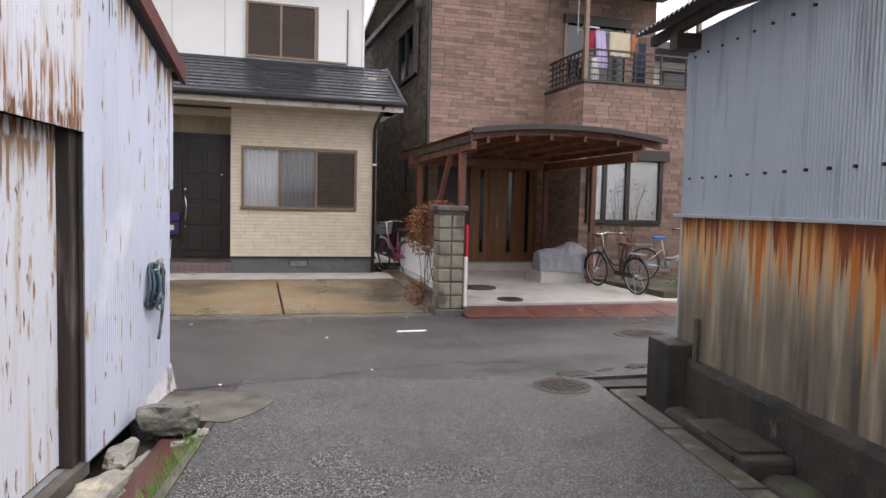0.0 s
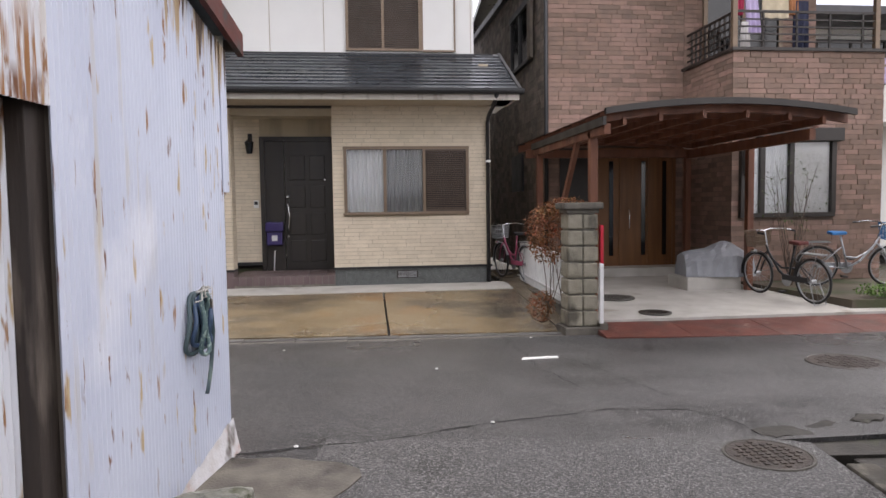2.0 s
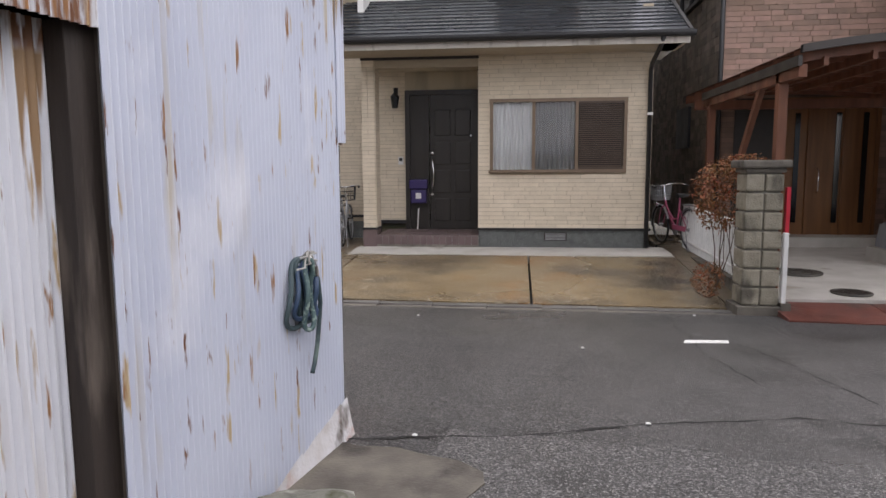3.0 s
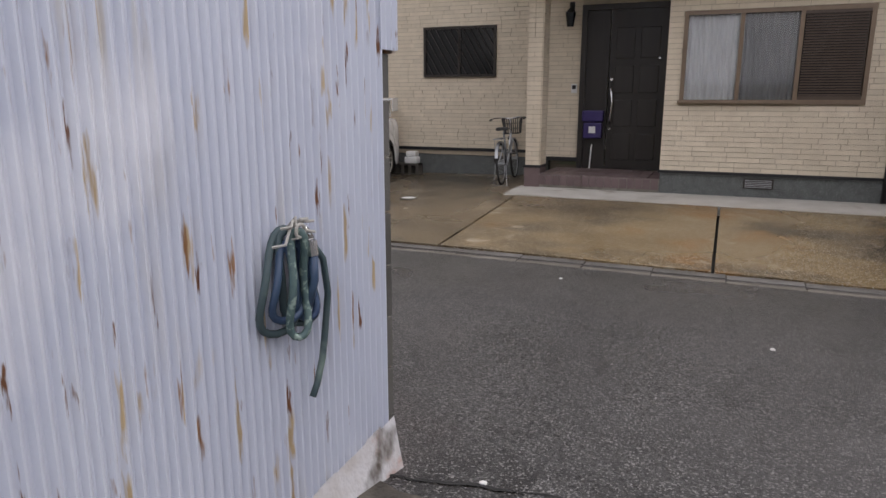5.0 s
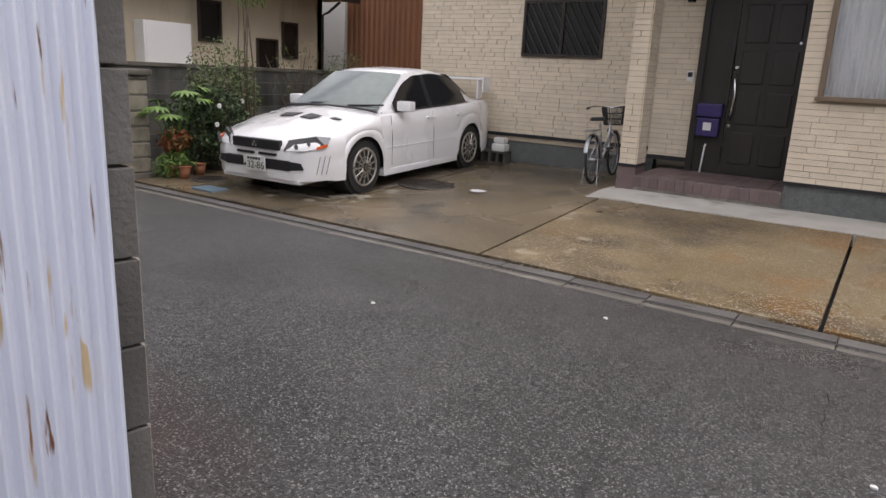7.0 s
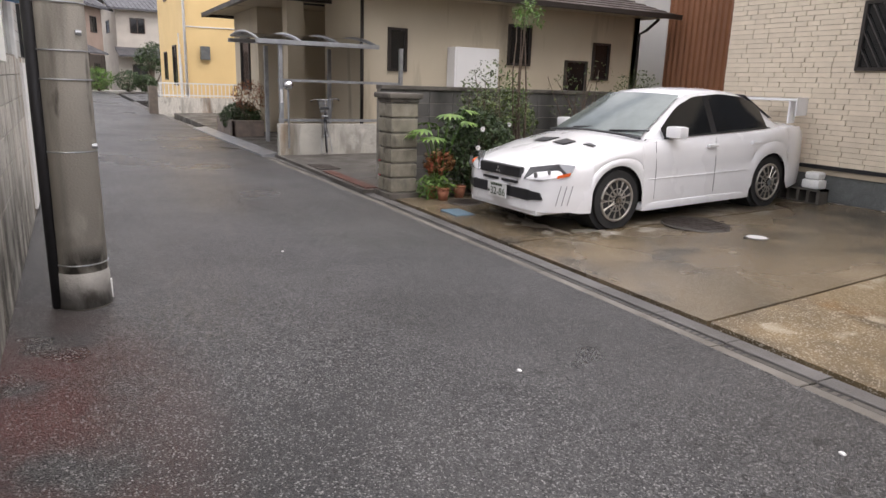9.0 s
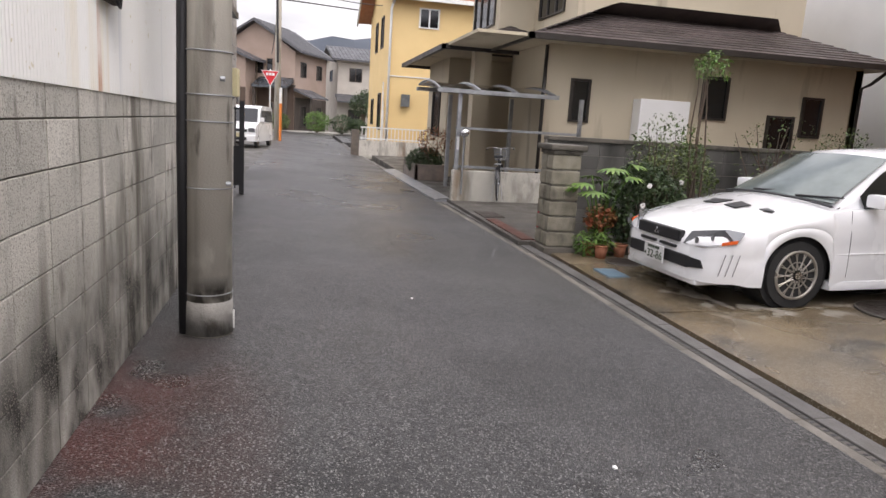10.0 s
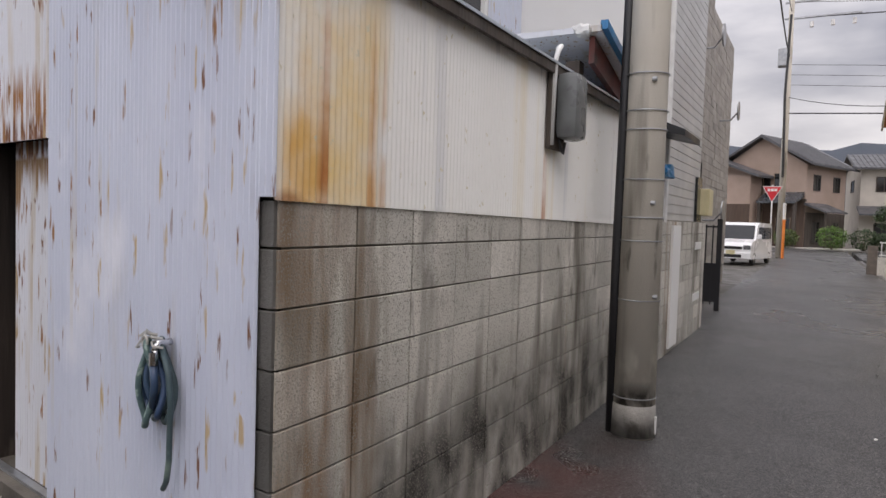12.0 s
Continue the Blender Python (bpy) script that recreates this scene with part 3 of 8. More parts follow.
def to_object(name, bm, material, parent=None, label="", smooth=False):
    me = bpy.data.meshes.new(name)
    if smooth:
        for e in bm.edges:
            if len(e.link_faces) == 2 and e.calc_face_angle(0.0) > radians(48):
                e.smooth = False
    bm.to_mesh(me)
    bm.free()
    me.materials.append(material)
    if smooth:
        for p in me.polygons:
            p.use_smooth = True
    ob = new(name, me)
    if parent is not None:
        ob.parent = parent
    if label:
        ob["label"] = label
    return ob


def part(name, bm, material, parent, label="", smooth=False):
    return to_object(name, bm, material, parent, label, smooth)


def thing(name, label, category, m=None, group="", kind=""):
    e = new(name)
    e.empty_display_size = 0.2
    if m is not None:
        e.matrix_world = m
    return tagged(e, label, category, group, kind)


def solid(name, bm, material, label, category, kind="", m=None, group="", smooth=False):
    ob = to_object(name, bm, material, None, "", smooth)
    if m is not None:
        ob.matrix_world = m
    return tagged(ob, label, category, group, kind)


def box(x0, x1, y0, y1, z0, z1, bevel=0.0, bm=None):
    bm = bm or bmesh.new()
    v = [bm.verts.new((x, y, z)) for z in (z0, z1) for y in (y0, y1) for x in (x0, x1)]
    fs = [bm.faces.new([v[i] for i in q]) for q in ((0, 2, 3, 1), (4, 5, 7, 6), (0, 1, 5, 4), (2, 6, 7, 3), (0, 4, 6, 2), (1, 3, 7, 5))]
    if bevel:
        es = list({e for f in fs for e in f.edges})
        bmesh.ops.bevel(bm, geom=es, offset=bevel, segments=2, affect="EDGES", profile=0.6)
    return bm


def prism(points, z0, z1, bm=None):
    """An upright prism over a polygon of (x, y); z may be a function of (x, y)."""
    bm = bm or bmesh.new()
    zf = lambda z, p: z(*p) if callable(z) else z
    a = [bm.verts.new((*p, zf(z0, p))) for p in points]
    b = [bm.verts.new((*p, zf(z1, p))) for p in points]
    k = len(points)
    bm.faces.new(a[::-1])
    bm.faces.new(b)
    for i in range(k):
        j = (i + 1) % k
        bm.faces.new((a[i], a[j], b[j], b[i]))
    bmesh.ops.recalc_face_normals(bm, faces=bm.faces)
    return bm


def extrude_poly(points, d, bm=None):
    """A polygon of 3D points pushed along d."""
    bm = bm or bmesh.new()
    d = Vector(d)
    a = [bm.verts.new(Vector(p)) for p in points]
    b = [bm.verts.new(Vector(p) + d) for p in points]
    k = len(points)
    f = [bm.faces.new(a[::-1]), bm.faces.new(b)]
    for i in range(k):
        j = (i + 1) % k
        f.append(bm.faces.new((a[i], a[j], b[j], b[i])))
    bmesh.ops.recalc_face_normals(bm, faces=f)
    return bm


def tube(points, r, n=8, bm=None, closed=False, r_end=None):
    """A round tube along points."""
    bm = bm or bmesh.new()
    pts = [Vector(p) for p in points]
    k = len(pts)
    rings, side = [], None
    for i, p in enumerate(pts):
        if closed:
            d = pts[(i + 1) % k] - pts[i - 1]
        else:
            d = pts[min(i + 1, k - 1)] - pts[max(i - 1, 0)]
        d.normalize()
        if side is None:
            side = d.orthogonal().normalized()
        else:
            side = (side - d * side.dot(d)).normalized()
        up = d.cross(side)
        rr = r if r_end is None else r + (r_end - r) * i / max(1, k - 1)
        rings.append([bm.verts.new(p + (side * math.cos(2 * math.pi * j / n) + up * math.sin(2 * math.pi * j / n)) * rr) for j in range(n)])
    for i in range(k if closed else k - 1):
        a, b = rings[i], rings[(i + 1) % k]
        for j in range(n):
            q = (j + 1) % n
            bm.faces.new((a[j], a[q], b[q], b[j]))
    if not closed:
        bm.faces.new(rings[0][::-1])
        bm.faces.new(rings[-1])
    return bm


def disc(c, r, h, n=28, axis="z", bm=None, bevel=0.0):
    """A flat cylinder centred on c."""
    bm = bm or bmesh.new()
    c = Vector(c)
    ax = {"x": 0, "y": 1, "z": 2}[axis]
    u, w = [Vector([1.0 if i == k else 0.0 for i in range(3)]) for k in range(3) if k != ax]
    d = Vector([1.0 if i == ax else 0.0 for i in range(3)]) * (h / 2)
    a = [bm.verts.new(c - d + (u * math.cos(2 * math.pi * i / n) + w * math.sin(2 * math.pi * i / n)) * r) for i in range(n)]
    b = [bm.verts.new(c + d + (u * math.cos(2 * math.pi * i / n) + w * math.sin(2 * math.pi * i / n)) * (r - bevel)) for i in range(n)]
    f = [bm.faces.new(a[::-1]), bm.faces.new(b)]
    for i in range(n):
        j = (i + 1) % n
        f.append(bm.faces.new((a[i], a[j], b[j], b[i])))
    bmesh.ops.recalc_face_normals(bm, faces=f)
    return bm


def ring(c, R, r, axis="x", n=36, m=8, bm=None):
    c = Vector(c)
    ax = {"x": 0, "y": 1, "z": 2}[axis]
    u, w = [Vector([1.0 if i == k else 0.0 for i in range(3)]) for k in range(3) if k != ax]
    return tube([c + (u * math.cos(2 * math.pi * i / n) + w * math.sin(2 * math.pi * i / n)) * R for i in range(n)], r, m, bm, closed=True)


def corrugated(length, z0, z1, pitch=0.032, amp=0.0075, bm=None, thick=0.004, rows=1):
    """A corrugated sheet along x from 0, standing; z1 may be a function of x. Its face is towards -y."""
    bm = bm or bmesh.new()
    step = pitch / 6
    k = int(length / step)
    top = z1 if callable(z1) else (lambda x: z1)
    bot = z0 if callable(z0) else (lambda x: z0)
    prev = None
    for i in range(k + 1):
        x = min(length, i * step)
        y = amp * math.sin(2 * math.pi * x / pitch)
        col = []
        for j in range(rows + 1):
            z = bot(x) + (top(x) - bot(x)) * j / rows
            col.append(bm.verts.new((x, y, z)))
        for j in range(rows, -1, -1):
            z = bot(x) + (top(x) - bot(x)) * j / rows
            col.append(bm.verts.new((x, y + thick, z)))
        if prev:
            c = len(col)
            for j in range(c):
                q = (j + 1) % c
                bm.faces.new((prev[j], col[j], col[q], prev[q]))
        prev = col
    bmesh.ops.recalc_face_normals(bm, faces=bm.faces)
    return bm


def loft(rows, bm=None, close=False):
    """A skin over rows of equally many points."""
    bm = bm or bmesh.new()
    vs = [[bm.verts.new(p) for p in r] for r in rows]
    for a, b in zip(vs, vs[1:]):
        for i in range(len(a) - (0 if close else 1)):
            j = (i + 1) % len(a)
            bm.faces.new((a[i], a[j], b[j], b[i]))
    return bm


def boxes_mesh(name, items, material, parent=None):
    """Many boxes in one quick mesh; each is x0 x1 y0 y1 z0 z1."""
    v, f = [], []
    for x0, x1, y0, y1, z0, z1 in items:
        o = len(v)
        v += [(x, y, z) for z in (z0, z1) for y in (y0, y1) for x in (x0, x1)]
        f += [[o + i for i in q] for q in ((0, 2, 3, 1), (4, 5, 7, 6), (0, 1, 5, 4), (2, 6, 7, 3), (0, 4, 6, 2), (1, 3, 7, 5))]
    me = bpy.data.meshes.new(name)
    me.from_pydata(v, [], f)
    me.materials.append(material)
    ob = new(name, me)
    if parent is not None:
        ob.parent = parent
    return ob


BOXES = {}


def piece(name, size, centre, material, parent, rz=0.0, bevel=0.004):
    """A small block on a shared mesh."""
    key = (tuple(round(s, 3) for s in size), material.name, bevel)
    if key not in BOXES:
        a, b, c = [s / 2 for s in size]
        bm = bmesh.new()
        e = min(bevel, a * 0.4, b * 0.4, c * 0.4)
        lo = [bm.verts.new((x, y, -c)) for x, y in ((-a, -b), (a, -b), (a, b), (-a, b))]
        mid = [bm.verts.new((x, y, c - e)) for x, y in ((-a, -b), (a, -b), (a, b), (-a, b))]
        up = [bm.verts.new((x, y, c)) for x, y in ((-a + e, -b + e), (a - e, -b + e), (a - e, b - e), (-a + e, b - e))]
        bm.faces.new(lo[::-1])
        bm.faces.new(up)
        for p, q in ((lo, mid), (mid, up)):
            for i in range(4):
                j = (i + 1) % 4
                bm.faces.new((p[i], p[j], q[j], q[i]))
        me = bpy.data.meshes.new(name)
        bm.to_mesh(me)
        bm.free()
        me.materials.append(material)
        BOXES[key] = me
    ob = new(name, BOXES[key])
    ob.parent = parent
    ob.matrix_local = pose(*centre, 0, 0, rz)
    return ob


def rough_stone(size, seed, cuts=3, rough=0.22):
    bm = bmesh.new()
    bmesh.ops.create_icosphere(bm, subdivisions=cuts, radius=1.0)
    for v in bm.verts:
        q = v.co * 1.3 + Vector((seed * 3.1, seed * 1.7, 0))
        d = 1 + rough * noise.noise(q) * 2 + rough * 0.5 * noise.noise(q * 2.7)
        c = v.co * d
        c = Vector([math.copysign(min(abs(x), 0.8) + 0.15 * max(0, abs(x) - 0.8), x) for x in c])
        v.co = Vector((c.x * size[0] / 2, c.y * size[1] / 2, c.z * size[2] / 2))
    return bm


def leaves(bm, centre, radii, count, size, rng, droop=0.3, narrow=0.45):
    """Small bent leaves spread unevenly through an ellipsoid."""
    for _ in range(count):
        while True:
            p = Vector((rng.uniform(-1, 1), rng.uniform(-1, 1), rng.uniform(-1, 1)))
            if p.length < 1 and rng.random() < 0.25 + 0.75 * p.length and noise.noise(p * 2.2 + Vector(centre)) > -0.22:
                break
        c = Vector(centre) + Vector((p.x * radii[0], p.y * radii[1], p.z * radii[2]))
        d = Vector((rng.uniform(-1, 1), rng.uniform(-1, 1), rng.uniform(-0.6, 0.6) - droop)).normalized()
        s = d.cross(Vector((rng.uniform(-1, 1), rng.uniform(-1, 1), 1))).normalized()
        up = s.cross(d)
        L = size * rng.uniform(0.6, 1.3)
        a = bm.verts.new(c)
        b1 = bm.verts.new(c + d * L * 0.5 + s * L * narrow * 0.5 + up * L * 0.06)
        b2 = bm.verts.new(c + d * L * 0.5 - s * L * narrow * 0.5 + up * L * 0.06)
        e = bm.verts.new(c + d * L - up * L * 0.1)
        bm.faces.new((a, b1, b2))
        bm.faces.new((b1, e, b2))
    return bm


def branches(bm, base, tips, r, rng, bend=0.12, steps=6):
    for t in tips:
        b, t = Vector(base), Vector(t)
        pts = []
        off = Vector((rng.uniform(-1, 1), rng.uniform(-1, 1), 0)) * bend
        for i in range(steps + 1):
            f = i / steps
            pts.append(b.lerp(t, f) + off * math.sin(f * math.pi) + Vector((rng.uniform(-1, 1), rng.uniform(-1, 1), 0)) * bend * 0.15)
        tube(pts, r, 6, bm, r_end=r * 0.25)
    return bm


def writing(body, size, m, material, parent=None, depth=0.002, name="lettering"):
    cu = bpy.data.curves.new(name, "FONT")
    cu.body, cu.size, cu.extrude = body, size, depth
    cu.align_x, cu.align_y = "CENTER", "CENTER"
    cu.materials.append(material)
    ob = new(name, cu)
    if parent is not None:
        ob.parent = parent
        ob.matrix_local = m
    else:
        ob.matrix_world = m
    return ob


def gz(x, y):
    """Height of the street and the alley."""
    s = min(1.0, max(0.0, (y - 5.5) / 4.1))
    return -s * (0.095 + 0.01 * min(6.0, max(0.0, x + 2)))


def dz(x, y):
    """Height of the forecourt of the cream house."""
    f = min(1.0, max(0.0, (y - 9.62) / 3.1))
    g = min(1.0, max(0.0, (y - 9.62) / 5.0))
    w = min(1.0, max(0.0, (x + 4.2) / 2.1))
    low = gz(x, 9.62) + 0.012
    return low + w * f * (0.10 - low) + (1 - w) * g * (0.06 - low)


A = pose(0, 0, 0, 0, 0, -9.2)

# ---- ground ----
solid("ground", prism([(-600, -600), (600, -600), (600, 600), (-600, 600)], -1.2, -0.5), M["soil"], "bare dark soil under the whole district", "ground", "structure")


def sheet(xs, ys, zf, depth, warp=None):
    """A thick slab over a grid."""
    warp = warp or (lambda x, y: (x, y))
    bm = bmesh.new()
    top = [[bm.verts.new((*warp(x, y), zf(*warp(x, y)))) for x in xs] for y in ys]
    low = [[bm.verts.new((*warp(x, y), zf(*warp(x, y)) - depth)) for x in xs] for y in ys]
    for j in range(len(ys) - 1):
        for i in range(len(xs) - 1):
            bm.faces.new((top[j][i], top[j][i + 1], top[j + 1][i + 1], top[j + 1][i]))
    loop = [(0, i) for i in range(len(xs))] + [(j, len(xs) - 1) for j in range(1, len(ys))] + [(len(ys) - 1, i) for i in range(len(xs) - 2, -1, -1)] + [(j, 0) for j in range(len(ys) - 2, 0, -1)]
    for a, b in zip(loop, loop[1:] + loop[:1]):
        bm.faces.new((top[a[0]][a[1]], low[a[0]][a[1]], low[b[0]][b[1]], top[b[0]][b[1]]))
    return bm


def spread(a, b, n):
    return [a + (b - a) * i / n for i in range(n + 1)]


def street_warp(x, y):
    # the far side follows the lots' edges, which close in to the west
    f = (y - 5.2) / 4.1
    far = 9.25 if x > -7 else 9.25 - 0.055 * min(22, -7 - x) * 0.5
    return (x, 5.2 + f * (far - 5.2))


solid("road", sheet([-120, -90] + spread(-60, -20, 10) + spread(-18, 12, 30) + [20, 40, 70], spread(5.2, 9.3, 6), gz, 0.4, street_warp), M["asphalt"], "worn wet grey asphalt street with puddle-dark patches", "road", "structure")
ragged = lambda x, y: (x, y + (0.13 * noise.noise(Vector((x * 2.1, 1.0, 0))) + 0.05 * noise.noise(Vector((x * 9.0, 4.0, 0))) if y > 5.4 else 0.0))
alley = sheet(spread(-0.92, 1.98, 60), [-14, -8, -4, -2] + spread(-1, 5.55, 20), lambda x, y: gz(x, y) + 0.002, 0.4, ragged)
solid("road_alley", alley, M["asphalt_alley"], "worn wet asphalt of the narrow alley", "road", "structure", A)
solid("road_cross", sheet(spread(-56, -41, 4), [-60, -20, 3.0, 5.2], lambda x, y: -0.006, 0.4), M["asphalt"], "asphalt cross street at the end", "road", "structure")
solid("road_cross_north", sheet(spread(-56, -41, 4), [9.0, 20, 60], lambda x, y: gz(x, y) - 0.006, 0.4), M["asphalt"], "asphalt cross street beyond the junction", "road", "structure")
solid("pavement_far", box(-59, -56, -60, 60, -0.5, 0.05), M["pale_conc"], "sandy pavement across the junction", "pavement", "structure")
# alley edges
solid("road_edge_left", sheet(spread(-1.5, -0.92, 3), spread(4.62, 5.66, 4), lambda x, y: gz(x, y) - 0.002, 0.35), M["asphalt"], "asphalt at the alley corner", "road", "structure", A)
edge = [(-1.44, 4.62), (-1.2, 4.56), (-1.0, 4.50), (-0.86, 4.47), (-0.74, 4.60), (-0.66, 4.78), (-0.60, 4.95), (-0.64, 5.06), (-0.78, 5.15), (-0.95, 5.17), (-1.12, 5.22), (-1.30, 5.19), (-1.44, 5.22)]
solid("apron", prism([(x + 0.015 * noise.noise(Vector((x * 9, y * 9, 0))), y) for x, y in edge], -0.05, 0.008), M["conc_edge"], "worn concrete apron at the shed corner", "apron", "structure", A)
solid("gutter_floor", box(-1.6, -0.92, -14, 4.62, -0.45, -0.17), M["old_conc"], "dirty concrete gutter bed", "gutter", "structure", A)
solid("gutter_cover", box(-1.2, -0.96, -1.0, 4.25, -0.168, -0.02, 0.004), M["rustplate"], "rusted red steel gutter cover", "gutter cover", "", A)
solid("kerb_left", box(-0.985, -0.93, -6, 4.55, -0.17, 0.0, 0.008), M["conc_edge"], "mossy concrete edge of the alley gutter", "kerb", "structure", A)
for i in range(9):
    u0 = -3.4 + i * 0.95
    solid("kerb_right", box(1.985, 2.14, u0, u0 + 0.942, -0.45, 0.008 + 0.006 * (i % 3), 0.012), M["mossy_edge"], "worn concrete gutter edge with moss", "kerb", "structure", A)
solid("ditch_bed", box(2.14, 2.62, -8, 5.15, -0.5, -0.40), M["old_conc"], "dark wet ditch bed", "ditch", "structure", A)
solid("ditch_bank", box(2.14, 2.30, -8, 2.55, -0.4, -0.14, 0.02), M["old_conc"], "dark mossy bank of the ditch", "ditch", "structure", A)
# grass tuft in the gutter
gb = bmesh.new()
rng = random.Random(11)
for _ in range(620):
    u = rng.uniform(2.6, 4.2)
    r = -0.985 + rng.gauss(0, 0.035)
    h = rng.uniform(0.03, 0.10)
    lean = Vector((rng.uniform(-1, 1), rng.uniform(-1, 1), 0)) * h * 0.6
    b = Vector((r, u, -0.03))
    a1, a2 = gb.verts.new(b), gb.verts.new(b + Vector((0.004, 0.004, 0)))
    tip = gb.verts.new(b + lean + Vector((0, 0, h)))
    gb.faces.new((a1, a2, tip))
solid("grass_tuft", gb, M["grass"], "bright green grass along the gutter edge", "grass", "stuff", A)
solid("grass_bed", box(-1.03, -0.935, 2.4, 4.3, -0.17, -0.012, 0.01), M["soil"], "mossy soil strip along the gutter", "soil", "structure", A)
# rocks at the shed's foot
for k, (r, u, z, sx, sy, sz, tilt, mt) in enumerate(((-1.18, 4.36, 0.075, 0.44, 0.28, 0.22, 15, "rock"), (-1.34, 3.98, -0.02, 0.16, 0.46, 0.10, 6, "slab_stone"), (-1.22, 3.92, -0.06, 0.12, 0.42, 0.07, -6, "slab_stone"), (-1.27, 3.40, -0.02, 0.26, 0.50, 0.17, -8, "slab_stone"), (-1.06, 4.14, -0.02, 0.13, 0.07, 0.05, 20, "slab_stone"), (-0.97, 4.28, -0.01, 0.10, 0.22, 0.06, 10, "slab_stone"))):
    stone = rough_stone((sx, sy, sz), k + 1, 4, 0.3)
    for v in stone.verts:
        v.co += v.co.normalized() * 0.012 * noise.noise(v.co * 22 + Vector((k, 0, 0)))
    solid("rock", stone, M[mt], "grey lichened rock lying in the gutter" if mt == "rock" else "flat pale stone lying along the shed's foot", "rock", "", A @ pose(r, u, z, 0, 0, tilt), "rocks by the tin shed")
for k, (x, y) in enumerate(((-0.20, 5.50), (-0.66, 8.76), (0.86, 7.57), (1.05, 5.8), (2.13, 9.15), (-1.90, 7.93), (-4.80, 7.45), (-0.55, 3.1))):
    solid("litter", rough_stone((0.035, 0.028, 0.016), k + 20, 2), M["white_paint"], "small white scrap on the asphalt", "litter", "", pose(x, y, gz(x, y) + 0.006), "white scraps on the road")


def manhole(x, y, z, r, name="manhole_cover", label="worn cast-iron manhole cover", mt="iron"):
    t = thing(name, label, "manhole cover", pose(x, y, z), "manhole covers")
    part("rim", ring((0, 0, 0), r, 0.012, "z", 32, 6), M["kerb"], t)
    bm = disc((0, 0, 0), r - 0.012, 0.016, 32)
    part("lid", bm, M[mt], t)
    if r > 0.15:
        bm = bmesh.new()
        for i in range(-4, 5):
            for j in range(-4, 5):
                if (i * i + j * j) ** 0.5 * 0.2 < 0.82:
                    box(i * r * 0.2 - r * 0.05, i * r * 0.2 + r * 0.05, j * r * 0.2 - r * 0.05, j * r * 0.2 + r * 0.05, 0.004, 0.013, 0, bm)
        part("tread", bm, M[mt], t)["kind"] = "stuff"
    return t


manhole(2.47, 4.97, 0.0, 0.235)
manhole(4.63, 7.2, gz(4.63, 7.2) + 0.002, 0.33)

# white paint mark on the street
solid("road_mark", prism([(1.72, 7.86), (2.1, 7.9), (2.12, 8.0), (1.76, 7.97)], lambda x, y: gz(x, y) - 0.01, lambda x, y: gz(x, y) + 0.004), M["white_paint"], "short white painted line on the street", "road marking", "structure")



def crack(points, width, seed):
    """A ragged dark crack laid along a line on the road."""
    bm = bmesh.new()
    prev = None
    for (xa, ya), (xb, yb) in zip(points, points[1:]):
        m = max(2, int(math.hypot(xb - xa, yb - ya) / 0.05))
        nx, ny = -(yb - ya), xb - xa
        d = math.hypot(nx, ny)
        for i in range(m + 1):
            f = i / m
            x, y = xa + (xb - xa) * f, ya + (yb - ya) * f
            wander = 0.045 * noise.noise(Vector((x * 2.3, y * 2.3, seed))) + 0.02 * noise.noise(Vector((x * 11, y * 11, seed)))
            w = width * max(0.12, 0.55 + 1.1 * noise.noise(Vector((x * 6, y * 6, seed + 4))))
            row = [bm.verts.new((x + nx / d * (wander + e), y + ny / d * (wander + e), gz(x, y) + 0.0035)) for e in (-w / 2, w / 2)]
            if prev:
                bm.faces.new((prev[0], prev[1], row[1], row[0]))
            prev = row
    solid("road_crack", bm, M["crack"], "ragged dark crack in the wet asphalt", "crack", "structure")


crack([(-0.55, 5.42), (0.35, 5.55), (1.1, 5.82), (1.9, 6.0), (2.45, 5.9), (2.72, 5.35)], 0.022, 1)
crack([(1.84, 9.1), (1.80, 7.4), (1.95, 6.6)], 0.012, 2)
crack([(2.14, 7.95), (2.38, 7.0), (2.5, 6.3)], 0.014, 3)
crack([(0.6, 8.6), (0.66, 7.8)], 0.007, 4)
crack([(-6.4, 7.9), (-7.3, 7.6), (-8.6, 7.7)], 0.012, 5)
crack([(-9.5, 8.6), (-10.8, 8.2), (-12.5, 8.4)], 0.014, 6)

# gutter along the far side: concrete strip pieces, with a grate band
gut = thing("gutter_far", "concrete street gutter with joints and a grate band", "gutter", None, "", "structure")
x = -40.0
while x < 12:
    yy = street_warp(x, 9.3)[1]
    L = 0.6 if x > -14 else 2.0
    if not (-7.6 < x < -7.59):
        gzz = gz(x, 9.45)
        for g_name, g0, g1, g_top, g_mt in (("gutter_slab", -0.02, 0.085, 0.0, "gutter_pale"), ("grate_strip", 0.095, 0.145, -0.004, "kerb"), ("kerb_slab", 0.155, 0.285, 0.004, "gutter_grey")):
            piece(g_name, (L - 0.006, g1 - g0, 0.3), (x + L / 2, yy + (g0 + g1) / 2, gzz - 0.15 + g_top), M[g_mt], gut)
    x += L
part("groove_bed", box(-12, 12, 9.25, 9.56, -0.4, -0.19), M["dark"], gut)
slots = bmesh.new()
for k in range(150):
    xa = -7.0 + k * 0.055
    box(xa, xa + 0.02, 9.353, 9.387, gz(xa, 9.45) - 0.01, gz(xa, 9.45) - 0.002, 0, slots)
part("grate_slots", slots, M["black"], gut)["kind"] = "stuff"

